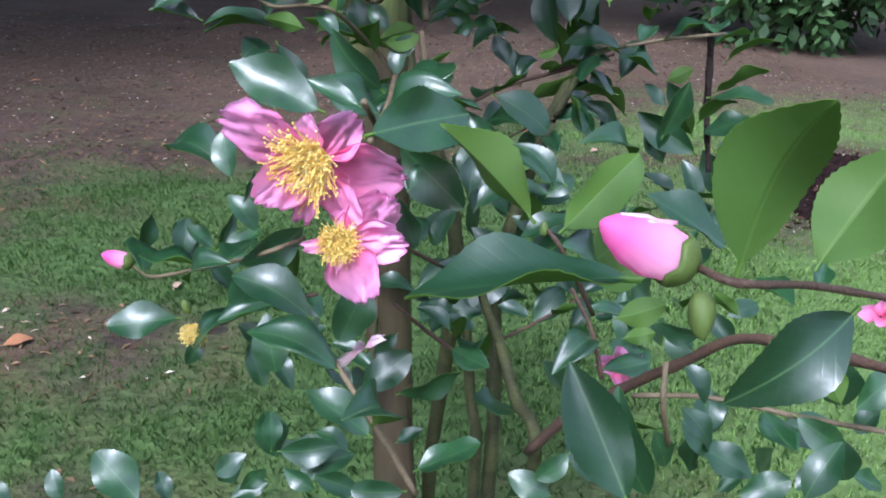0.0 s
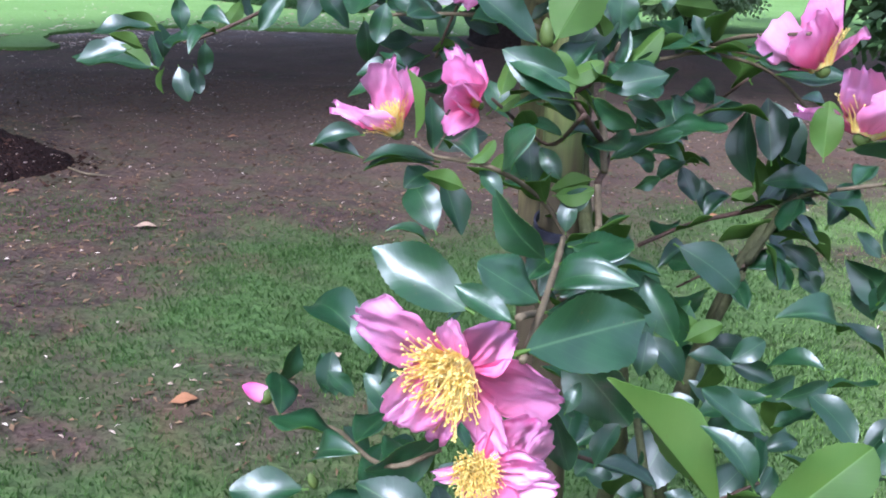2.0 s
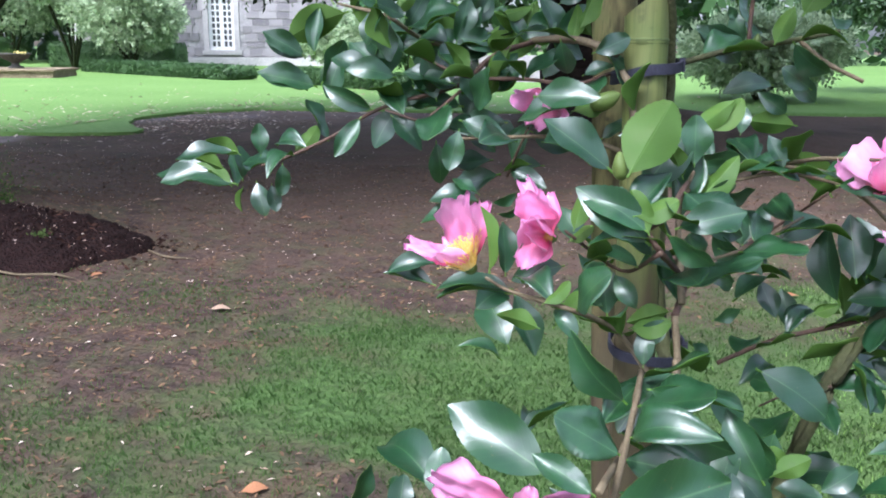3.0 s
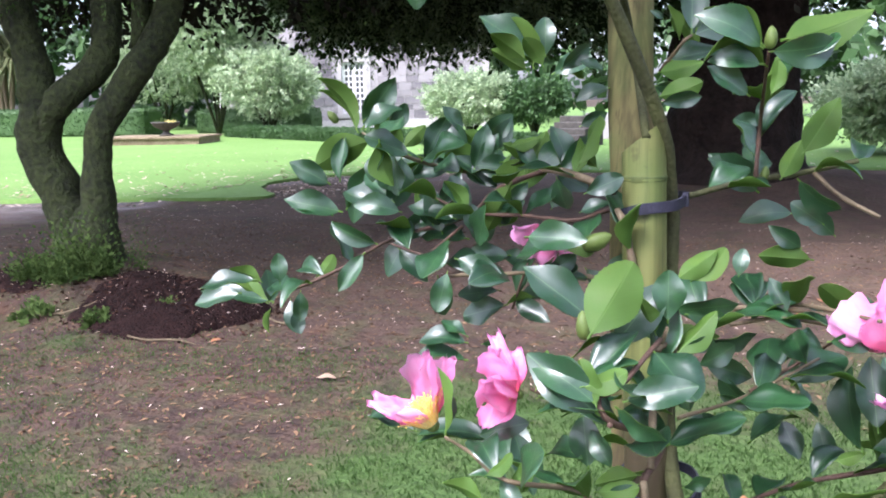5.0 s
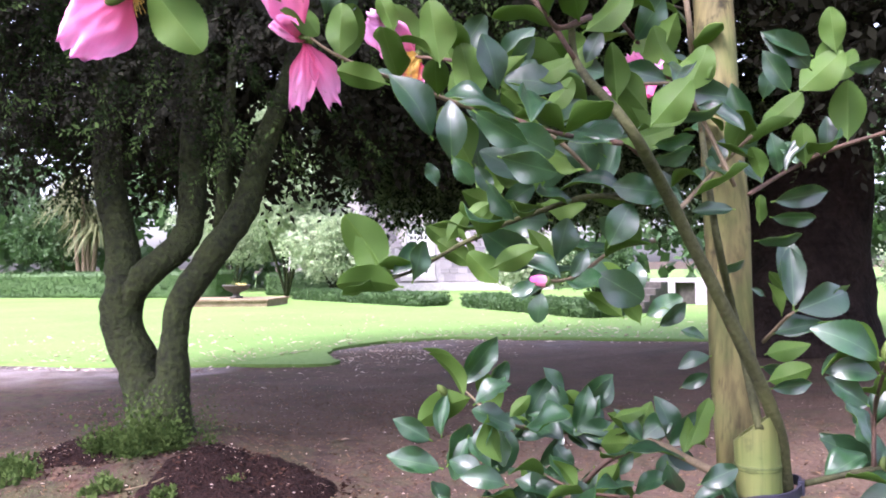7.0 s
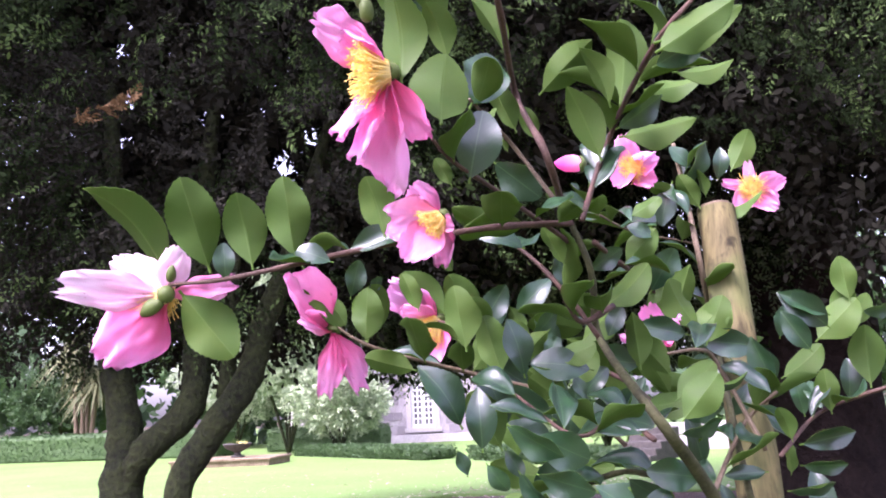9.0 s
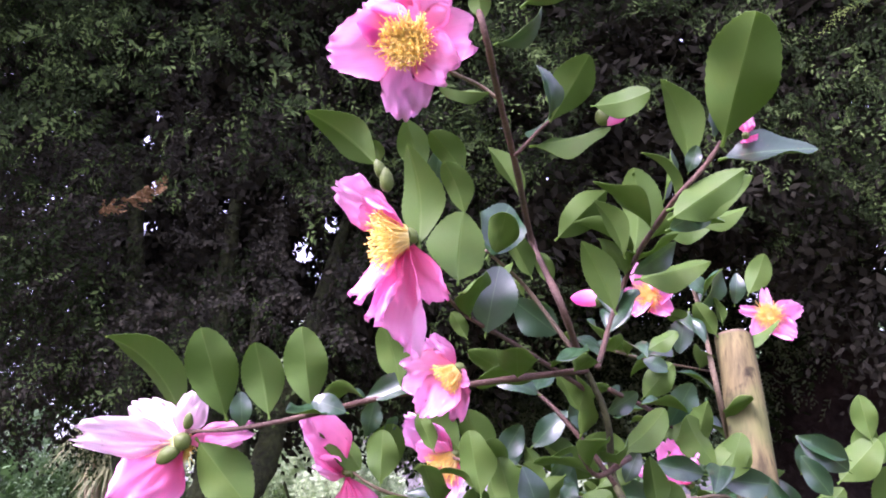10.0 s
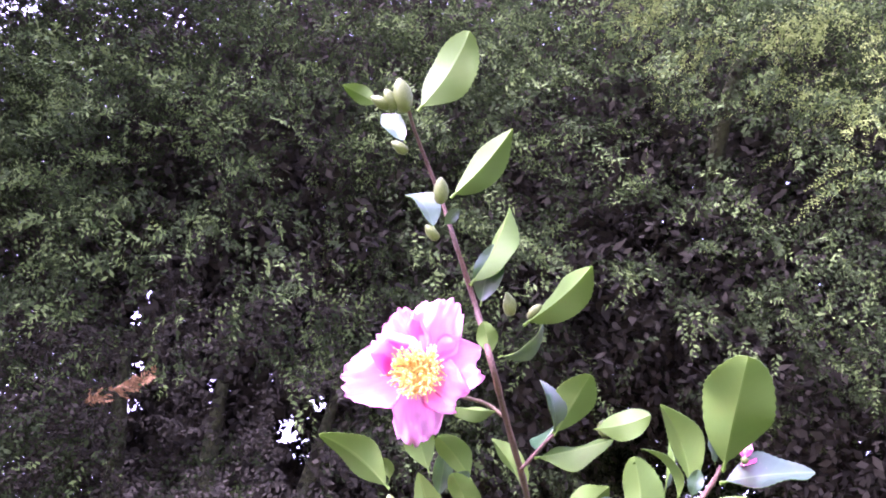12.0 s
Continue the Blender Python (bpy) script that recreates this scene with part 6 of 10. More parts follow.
stem([(-0.030, 0.519, 0.824), (-0.074, 0.572, 0.789), (-0.106, 0.591, 0.766), (-0.119, 0.591, 0.761)], (0.002, 0.002, 0.0018, 0.0014), TWIG, "twig")
stem([(0.015, 0.692, 0.925), (0.012, 0.643, 0.919), (0.008, 0.570, 0.920), (0.004, 0.492, 0.927)], (0.003, 0.003, 0.003, 0.003), TWIG_PALE, "twig")
stem([(0.017, 0.566, 0.840), (0.046, 0.615, 0.805), (0.069, 0.647, 0.780)], (0.002, 0.0024, 0.003), TWIG, "twig")
stem([(0.017, 0.605, 0.776), (0.043, 0.614, 0.748), (0.074, 0.623, 0.719)], (0.002, 0.0024, 0.003), TWIG, "twig")
stem([(0.117, 0.795, 0.645), (0.157, 0.801, 0.664), (0.196, 0.808, 0.686)], (0.0024, 0.0024, 0.002), TWIG, "twig")
stem([(0.099, 0.248, 0.959), (0.106, 0.235, 0.960), (0.141, 0.265, 0.946), (0.198, 0.309, 0.921)], (0.0018, 0.0018, 0.0019, 0.002), TWIG, "twig")
stem([(0.088, 0.416, 0.908), (0.096, 0.407, 0.899), (0.120, 0.434, 0.853)], (0.0014, 0.0016, 0.002), TWIG, "twig")
stem([(0.369, 1.027, 0.953), (0.367, 1.006, 0.894), (0.365, 0.985, 0.835), (0.369, 0.964, 0.773)], (0.004, 0.005, 0.0045, 0.003), BARK_RED, "dead_twig")
stem([(0.005, 0.900, 1.172), (-0.027, 1.003, 1.257), (-0.031, 0.927, 1.339), (-0.071, 1.089, 1.477), (-0.089, 1.177, 1.512)], (0.006, 0.006, 0.0055, 0.005, 0.0045), STEM, "side_stem", 8, 5, 0.03)
stem([(-0.005, 0.920, 1.039), (-0.036, 0.910, 1.051), (-0.076, 0.900, 1.056), (-0.115, 0.880, 1.056), (-0.157, 0.870, 1.054)], (0.0035, 0.0034, 0.003, 0.0026, 0.002), TWIG_PALE, "twig")
stem([(-0.116, 0.920, 1.016), (-0.106, 0.910, 1.039), (-0.095, 0.900, 1.063)], (0.002, 0.002, 0.0018), TWIG, "twig")
stem([(-0.156, 0.900, 1.094), (-0.177, 0.890, 1.075), (-0.189, 0.890, 1.067), (-0.223, 0.890, 1.076)], (0.0022, 0.0022, 0.002, 0.0018), TWIG, "twig")
stem([(-0.028, 0.920, 1.110), (-0.057, 0.910, 1.101), (-0.099, 0.900, 1.105), (-0.150, 0.900, 1.106), (-0.193, 0.900, 1.123)], (0.003, 0.003, 0.0026, 0.0024, 0.002), TWIG, "twig")
# flowers and buds
flower((-0.0259, 0.5072, 0.9124), (-0.45, -0.88, -0.10), 0.045, petals=[(-0.0499, -0.0019, 0.0223, 2), (-0.004, 0.0013, 0.024, 0), (0.0228, 0.0029, 0.0204, 1), (0.0462, 0.0019, -0.0061, 0), (-0.0301, -0.022, -0.0192, 0), (-0.0092, -0.017, -0.0301, 2), (0.0214, -0.0188, -0.0351, 2)], seed=3, tuft=0, tuft_size=1.05, label='wide open pink flower with a tuft of yellow stamens')
flower((-0.0139, 0.4873, 0.8708), (0.10, -0.95, 0.28), 0.034, petals=[(-0.0161, -0.0128, 0.0012, 4), (-0.0014, -0.0116, -0.0126, 2), (0.0157, -0.0185, -0.0254, 1), (0.036, -0.0032, 0.0014, 0), (0.0282, 0.0144, 0.0193, 0), (0.008, 0.01, 0.0163, 2)], seed=8, tuft=1, tuft_size=1.0)
flower((-0.1027, 0.6998, 0.9878), (-0.51, -0.26, 0.82), 0.040, petals=[(-0.0407, -0.0077, 0.0179, 2), (-0.0026, 0.017, 0.0437, 3), (0.0076, 0.0269, 0.0341, 1), (-0.0172, -0.0225, 0.0086, 1), (-0.0206, 0.0269, 0.0189, 2)], seed=5, tuft=2, tuft_size=0.85, label='half-open pink flower seen from the side')
flower((-0.0521, 0.7318, 1.0041), (-0.84, -0.51, 0.18), 0.032, petals=[(-0.0259, 0.0136, 0.0352, 4), (-0.0117, -0.005, 0.0342, 3), (-0.021, -0.0226, 0.0109, 6), (-0.0147, -0.0218, -0.0189, 0), (-0.0037, 0.0192, 0.0239, 0), (-0.0141, -0.0194, 0.0237, 6)], hollow=(-0.35, -0.88, 0.33), seed=6, tuft=1, tuft_size=0.6, label='pink flower with ruffled petals seen from the side')
flower((0.1931, 0.8235, 1.0323), (-0.45, 0.30, 0.84), 0.046, [52, 66, 45, 60, 58, 50], seed=9, tuft=0, label='open pink flower facing up among leaves')
flower((0.2189, 0.7861, 0.9901), (0.32, 0.24, 0.92), 0.050, [55, 70, 45, 62, 58, 68], seed=10, tuft=0, label='open pink flower facing up among leaves')
flower((-0.3673, 0.5956, 1.5083), (-0.93, 0.33, -0.14), 0.052, petals=[(-0.054, -0.0396, 0.0074, 8), (-0.0374, -0.0179, -0.0439, 1), (-0.0352, -0.0069, -0.021, 0), (-0.0307, -0.0162, 0.0291, 7), (0.0092, 0.0041, 0.0327, 7), (0.0405, 0.0266, 0.006, 4)], hollow=(-0.73, 0.68, -0.04), seed=12, tuft=0, tuft_size=0.7, label='pale pink flower seen from behind with a green calyx')
flower((-0.1582, 0.5631, 1.6174), (-0.80, -0.58, -0.14), 0.046, petals=[(-0.0311, -0.0323, 0.0279, 2), (-0.0175, -0.0202, 0.0218, 0), (-0.0343, -0.0095, -0.0336, 2), (-0.0281, 0.0006, -0.0466, 2), (-0.0029, 0.0239, -0.061, 1), (0.017, 0.0243, -0.0306, 0)], hollow=(-0.54, -0.84, 0.06), seed=14, tuft=0, tuft_size=0.95, label='open pink flower with orange-yellow stamens')
flower((-0.1716, 0.6517, 1.5469), (-0.70, -0.36, -0.61), 0.040, petals=[(-0.0315, -0.0194, -0.0036, 5), (-0.0156, -0.0014, 0.0237, 1), (-0.0198, -0.0145, -0.0315, 0), (-0.0056, 0.0041, -0.0324, 2), (0.0124, -0.0054, -0.0098, 0)], hollow=(-0.03, -0.93, -0.36), seed=15, tuft=1, tuft_size=0.9, label='pink flower hanging below a larger one')
flower((-0.2981, 0.7034, 1.4823), (-0.26, -0.31, -0.91), 0.050, petals=[(-0.0242, -0.0249, 0.0393, 6), (-0.0168, -0.0212, 0.0071, 6), (-0.0062, 0.0008, -0.0504, 4), (0.0151, 0.0215, -0.0446, 4), (-0.0144, -0.0002, 0.0206, 3)], hollow=(0.79, -0.60, 0.13), seed=16, tuft=-1, label='limp pink flower with hanging petals')
flower((-0.2805, 0.8534, 1.5014), (-0.59, -0.39, -0.71), 0.042, petals=[(-0.0322, -0.0237, 0.0362, 0), (-0.0228, -0.0273, 0.011, 0), (-0.0176, -0.0029, 0.0261, 1), (-0.0057, 0.0004, -0.0363, 1)], hollow=(-0.03, -0.93, -0.36), seed=17, tuft=2, tuft_size=1.0, label='pink flower half hidden by leaves')
flower((-0.1398, 1.0940, 1.6794), (-0.16, -0.98, -0.12), 0.036, [62, 72, 58, 68, 75], seed=18, tuft=0, count=5, label='deep pink flower with yellow stamens beside the stake')
flower((-0.0285, 1.1989, 1.6602), (0.13, -0.99, -0.05), 0.036, [66, 76, 62, 80, 70], seed=19, tuft=0, count=5, label='pink flower with yellow stamens above the stake')
flower((-0.1006, 0.9987, 1.4710), (-0.51, -0.60, 0.62), 0.046, [28, 42, 35, 50], seed=20, tuft=-1, count=4, label='faded pink flower with folded petals')
flower((-0.1467, 0.5501, 1.7402), (0.30, -0.88, -0.36), 0.041, petals=[(-0.0387, -0.0254, -0.0059, 1), (-0.0157, -0.0248, 0.0172, 1), (-0.0027, -0.02, 0.0342, 0), (0.0296, -0.011, 0.037, 0), (0.0382, 0.0103, 0.0015, 5), (0.0255, 0.0082, -0.0218, 5), (-0.0072, 0.0112, -0.0432, 0)], seed=22, tuft=1, tuft_size=1.2, wide=1.08, label='open pink flower on the topmost shoot')
flower((0.0000, 0.4900, 0.8020), (-0.65, -0.28, 0.70), 0.021, petals=[(-0.018, -0.006, -0.008, 8), (0.010, -0.006, 0.012, 8), (-0.004, -0.008, 0.006, 7)], seed=24, tuft=-1, label='small faded pale pink flower')
flower((-0.1228, 0.5924, 0.7628), (-0.29, -0.90, -0.32), 0.016, petals=[(0.020, -0.004, 0.000, 8), (0.013, 0.002, -0.006, 8)], seed=25, tuft=2, tuft_size=1.5, label='spent flower with bare brown-yellow stamens')
flower((-0.0800, 0.9150, 1.0890), (-0.07, -0.70, -0.71), 0.030, [50, 62, 40, 70], seed=26, tuft=-1, count=5, label='pink flower half hidden behind leaves')
flower((0.1902, 0.6155, 0.7164), (-0.05, -0.66, 0.75), 0.020, [60, 70, 55], seed=27, tuft=-1, count=4, label='faded pink flower low in the bush')
flower((0.3340, 0.5318, 0.8050), (-0.47, -0.67, 0.57), 0.015, [45, 60, 50], seed=28, tuft=-1, count=4, label='faded pink flower low in the bush')
flower((0.0335, 0.6593, 1.6760), (0.22, 0.81, 0.55), 0.020, [30, 40], seed=29, tuft=-1, count=2, label='opening flower with pale petals')
bud((-0.1290, 0.5960, 0.7720), (-0.25, -0.1, 0.9), 0.012, False)
bud((-0.2169, 0.7522, 0.7447), (-0.96, 0.04, 0.26), 0.028, True)
_b = bud((0.0980, 0.2482, 0.9588), (-0.90, 0.15, 0.40), 0.027, True, "plump deep pink bud with a pale torn petal")
bud_petal(_b, (0.0980, 0.2482, 0.9588), (-0.90, 0.15, 0.40), (0.12, 0.07, 0.99), 0.027)
bud((0.1007, 0.2457, 0.9529), (0.01, -0.46, -0.89), 0.013, False)
bud((0.0879, 0.4127, 0.9041), (-0.02, 0.28, 0.96), 0.007, False)
bud((-0.1179, 0.7462, 1.2956), (-0.77, -0.61, 0.20), 0.015, True)
bud((-0.1488, 0.9226, 1.6450), (-0.84, -0.54, 0.08), 0.030, True)
bud((-0.0596, 0.6573, 1.7108), (0.78, 0.61, 0.13), 0.022, True)
bud((-0.1054, 0.5087, 1.8346), (0.30, -0.51, 0.81), 0.018, False)
bud((-0.1154, 0.5227, 1.8172), (-0.30, -0.74, 0.60), 0.013, False)
bud((-0.1151, 0.4829, 1.8640), (-0.56, -0.72, 0.42), 0.013, False)
bud((-0.0701, 0.3818, 1.8175), (-0.61, -0.71, 0.35), 0.011, False)
bud((-0.0678, 0.3837, 1.8161), (-0.12, -0.68, 0.72), 0.012, False)
bud((-0.0635, 0.3867, 1.8146), (0.12, -0.59, 0.80), 0.018, False)
bud((-0.0934, 0.5893, 1.7811), (0.12, -0.59, 0.80), 0.017, False)
bud((-0.0886, 0.6098, 1.7852), (0.81, -0.13, 0.57), 0.014, False)
bud((-0.1567, 0.5378, 1.6385), (0.12, -0.36, 0.93), 0.015, False)
bud((-0.1578, 0.5350, 1.6466), (-0.10, -0.48, 0.87), 0.012, False)
bud((-0.0063, 0.7391, 1.0449), (-0.12, 0.06, 0.99), 0.020, False)
bud((0.0978, 0.8463, 1.2355), (0.02, -0.01, 1.00), 0.016, False)
bud((0.0934, 0.9598, 1.1326), (0.11, 0.03, 0.99), 0.013, False)
bud((-0.3633, 0.5958, 1.5169), (0.41, -0.19, 0.89), 0.013, False)
bud((-0.3684, 0.5957, 1.5052), (-0.71, -0.43, -0.56), 0.020, False)
bud((-0.2700, 0.8825, 1.1867), (-0.42, -0.48, 0.77), 0.014, False)
bud((-0.0394, 0.8680, 1.0846), (0.89, 0.12, 0.43), 0.026, False)
# leaves
leaf((-0.0660, 0.5600, 0.6730), (-0.0740, 0.5670, 0.7100), (0.24, -0.49, 0.84), 6)
leaf((-0.0230, 0.5700, 0.6670), (-0.0600, 0.5780, 0.6750), (0.06, -0.50, 0.87), 1)
leaf((-0.0930, 0.5700, 0.6670), (-0.1130, 0.5770, 0.6420), (0.44, -0.59, 0.68), 0)
leaf((-0.0530, 0.5500, 0.6670), (-0.0110, 0.5640, 0.6770), (-0.01, -0.65, 0.76), 1)
leaf((-0.0040, 0.5200, 0.6760), (-0.0340, 0.5080, 0.6980), (-0.19, -0.58, 0.79), 0)
leaf((-0.0690, 0.5500, 0.6630), (-0.0970, 0.5430, 0.6530), (0.35, -0.60, 0.72), 4)
leaf((0.0180, 0.6000, 0.6600), (0.0390, 0.6010, 0.6730), (-0.22, -0.47, 0.85), 1)
leaf((-0.0510, 0.6000, 0.6570), (-0.0810, 0.5940, 0.6560), (-0.11, -0.48, 0.87), 1)
leaf((0.2370, 0.6000, 0.6830), (0.2670, 0.5970, 0.6530), (0.13, -0.57, 0.81), 6)
leaf((0.2650, 0.6200, 0.6570), (0.2620, 0.6270, 0.6130), (-0.38, -0.44, 0.81), 1)
leaf((0.3010, 0.6000, 0.6570), (0.3230, 0.6170, 0.6110), (0.03, -0.61, 0.79), 2)
leaf((0.2860, 0.5500, 0.7040), (0.3390, 0.5500, 0.7000), (0.06, -0.62, 0.78), 2)
leaf((0.3360, 0.5500, 0.7020), (0.3470, 0.5470, 0.6630), (-0.31, -0.66, 0.69), 6)
leaf((0.2950, 0.5200, 0.6750), (0.3170, 0.5290, 0.6890), (-0.56, -0.46, 0.68), 2)
leaf((0.3960, 0.6000, 0.6930), (0.3810, 0.6020, 0.6690), (-0.47, -0.50, 0.72), 6)
leaf((0.3660, 0.6000, 0.6910), (0.3470, 0.5930, 0.7370), (-0.42, -0.44, 0.80), 6)
leaf((0.2980, 0.6000, 0.6360), (0.2770, 0.5990, 0.6140), (-0.32, -0.51, 0.80), 0)
leaf((0.2410, 0.6200, 0.6210), (0.2260, 0.6190, 0.6590), (-0.18, -0.66, 0.72), 1)
leaf((0.3520, 0.5500, 0.6660), (0.3850, 0.5590, 0.6490), (-0.20, -0.43, 0.88), 1)
leaf((0.3040, 0.7000, 0.7200), (0.3360, 0.7110, 0.7280), (0.06, -0.54, 0.84), 2)
leaf((0.2370, 0.7000, 0.7200), (0.2060, 0.7030, 0.7310), (0.11, -0.70, 0.70), 0)
leaf((0.2510, 0.7000, 0.6920), (0.2340, 0.6910, 0.7250), (-0.02, -0.56, 0.83), 2)
leaf((0.2520, 0.7500, 0.6590), (0.2150, 0.7390, 0.6710), (0.17, -0.72, 0.67), 2)
leaf((0.1910, 0.8000, 0.6620), (0.2140, 0.8030, 0.6360), (-0.28, -0.71, 0.65), 2)
leaf((0.1050, 0.7500, 0.7000), (0.0690, 0.7660, 0.6960), (-0.04, -0.70, 0.71), 2)
leaf((0.0580, 0.8000, 0.6670), (0.0890, 0.7970, 0.6900), (0.19, -0.61, 0.77), 6)
leaf((0.1210, 0.6000, 0.6290), (0.1110, 0.6090, 0.6000), (0.30, -0.61, 0.74), 1)
leaf((0.2030, 0.8500, 0.5490), (0.1730, 0.8400, 0.5970), (-0.05, -0.51, 0.86), 1)
leaf((0.0170, 0.6200, 0.8430), (0.0320, 0.6150, 0.8230), (0.07, -0.63, 0.77), 0)
leaf((0.0570, 0.6500, 0.8350), (0.0430, 0.6580, 0.8030), (-0.27, -0.58, 0.77), 6)
leaf((0.3410, 0.7500, 0.6110), (0.3210, 0.7390, 0.5730), (-0.23, -0.50, 0.83), 1)
leaf((0.3760, 0.7000, 0.6420), (0.4020, 0.7170, 0.6560), (-0.29, -0.65, 0.70), 0)
leaf((0.3570, 0.7500, 0.6490), (0.3810, 0.7410, 0.6230), (-0.37, -0.65, 0.66), 0)
leaf((0.3010, 0.7500, 0.6610), (0.2750, 0.7470, 0.6860), (-0.23, -0.50, 0.84), 1)
leaf((0.2240, 0.7000, 0.5560), (0.2100, 0.7170, 0.5750), (-0.20, -0.54, 0.82), 6)
leaf((-0.1360, 0.7200, 0.7720), (-0.1580, 0.7180, 0.7930), (-0.02, -0.69, 0.72), 1)
leaf((-0.1080, 0.6600, 0.7580), (-0.1260, 0.6510, 0.7860), (0.36, -0.61, 0.71), 1)
leaf((-0.0790, 0.6000, 0.7070), (-0.0910, 0.6070, 0.7420), (0.12, -0.64, 0.76), 1)
leaf((0.3070, 0.9500, 0.8500), (0.2800, 0.9530, 0.8740), (-0.22, -0.73, 0.65), 4)
leaf((0.1180, 0.8000, 0.8480), (0.1090, 0.7990, 0.8060), (0.13, -0.68, 0.73), 6)
leaf((0.1920, 0.9000, 0.8650), (0.2190, 0.9060, 0.8290), (-0.51, -0.71, 0.49), 4)
# inner leaves and twigs beside the stakes
leaf((-0.2210, 0.9000, 1.0710), (-0.1910, 0.8990, 1.0410), (0.24, -0.76, 0.61), 1)
leaf((-0.1260, 0.8800, 1.1190), (-0.1390, 0.8950, 1.0780), (-0.13, -0.70, 0.70), 2)
leaf((-0.1910, 0.9000, 1.1290), (-0.1800, 0.9160, 1.0890), (-0.03, -0.69, 0.72), 1)
leaf((-0.1480, 0.8600, 1.0720), (-0.1050, 0.8650, 1.0540), (-0.09, -0.70, 0.71), 1)
leaf((-0.0500, 0.8800, 1.0890), (-0.1030, 0.8880, 1.0700), (0.12, -0.63, 0.77), 1)
leaf((-0.0860, 0.8600, 1.0930), (-0.0300, 0.8460, 1.0950), (0.01, -0.81, 0.59), 1)
leaf((-0.0830, 0.9000, 1.0510), (-0.0510, 0.9000, 1.0630), (0.43, -0.59, 0.69), 2)
leaf((-0.1730, 0.8800, 1.0510), (-0.1710, 0.8910, 1.0100), (0.16, -0.59, 0.79), 1)
leaf((-0.1310, 0.9300, 1.0300), (-0.1670, 0.9140, 1.0260), (0.06, -0.62, 0.78), 2)
leaf((-0.1240, 0.9300, 1.0170), (-0.1720, 0.9390, 0.9990), (0.18, -0.77, 0.62), 2)
leaf((-0.1150, 0.9200, 1.0230), (-0.0780, 0.9110, 1.0090), (-0.01, -0.72, 0.69), 1)
leaf((-0.0850, 0.9400, 1.0250), (-0.1250, 0.9520, 1.0200), (-0.04, -0.57, 0.82), 2)
leaf((-0.0700, 0.9000, 1.1390), (-0.0640, 0.9150, 1.1090), (-0.16, -0.75, 0.64), 2)
leaf((-0.1620, 0.9000, 1.1000), (-0.2100, 0.9000, 1.1100), (-0.10, -0.71, 0.70), 1)
leaf((-0.1580, 0.9200, 1.0790), (-0.2140, 0.9360, 1.0780), (-0.04, -0.66, 0.75), 1)
leaf((-0.1050, 0.9200, 1.1030), (-0.0730, 0.9050, 1.1250), (0.22, -0.59, 0.78), 2)
leaf((-0.1280, 0.9200, 1.0930), (-0.1010, 0.9080, 1.1170), (-0.16, -0.81, 0.56), 1)
leaf((-0.0500, 0.9000, 1.1090), (-0.0240, 0.9020, 1.1190), (-0.23, -0.81, 0.54), 1)
leaf((-0.0490, 0.9200, 1.0580), (-0.0270, 0.9200, 1.0330), (0.43, -0.64, 0.64), 1)
leaf((-0.1690, 0.9500, 1.1050), (-0.1860, 0.9460, 1.1340), (0.39, -0.76, 0.52), 2)
leaf((-0.2370, 0.9000, 1.1020), (-0.2790, 0.9030, 1.1230), (0.08, -0.65, 0.76), 1)
leaf((-0.2380, 0.9300, 1.1090), (-0.2780, 0.9480, 1.1350), (-0.02, -0.68, 0.74), 1)
leaf((-0.0340, 0.9300, 1.0520), (-0.0090, 0.9340, 1.0700), (-0.13, -0.74, 0.66), 2)
leaf((-0.1130, 0.9500, 1.0440), (-0.1440, 0.9700, 1.0600), (0.55, -0.66, 0.52), 1)
leaf((-0.0224, 0.5204, 0.9357), (-0.0771, 0.5332, 0.9608), (-0.00, -0.89, 0.45), 1)
leaf((-0.0002, 0.4890, 0.9463), (-0.0291, 0.4957, 0.9592), (0.19, -0.63, 0.75), 0)
leaf((0.0080, 0.6466, 0.9217), (-0.0310, 0.6479, 0.9637), (-0.29, -0.93, -0.24), 1)
leaf((0.0010, 0.4935, 0.9299), (0.0617, 0.5486, 0.9308), (0.51, -0.57, 0.64), 1)
leaf((0.0170, 0.5657, 0.9081), (0.0598, 0.5482, 0.8699), (-0.38, -0.92, -0.01), 2)
leaf((0.0846, 0.4164, 0.9092), (0.0393, 0.4356, 0.9513), (0.56, 0.79, 0.25), 0)
leaf((0.0897, 0.4009, 0.9308), (0.0720, 0.4097, 0.9505), (0.47, -0.57, 0.67), 3)
leaf((0.0943, 0.4091, 0.9064), (0.1308, 0.4214, 0.9418), (0.42, 0.63, -0.65), 2)
leaf((0.1051, 0.2360, 0.9621), (0.1125, 0.2218, 1.0115), (0.10, 0.96, 0.26), 1)
leaf((0.1411, 0.2665, 0.9501), (0.1669, 0.2786, 0.9835), (0.18, 0.87, -0.46), 5)
leaf((0.0948, 0.2794, 0.9421), (0.0226, 0.2804, 0.9353), (-0.09, -0.10, 0.99), 1)
leaf((0.1728, 0.2909, 0.9267), (0.1296, 0.2804, 0.8951), (-0.01, -0.94, 0.33), 1)
leaf((0.1137, 0.3176, 0.8246), (0.0890, 0.3404, 0.8783), (0.09, -0.90, 0.42), 0)
leaf((0.1450, 0.3827, 0.7756), (0.1263, 0.4041, 0.8268), (-0.65, -0.76, 0.08), 1)
leaf((0.3531, 0.9621, 0.7937), (0.2846, 0.9831, 0.8372), (-0.20, -0.97, 0.16), 0)
leaf((0.0160, 0.7197, 0.9190), (0.0171, 0.7293, 0.9430), (-0.13, -0.92, 0.37), 2)
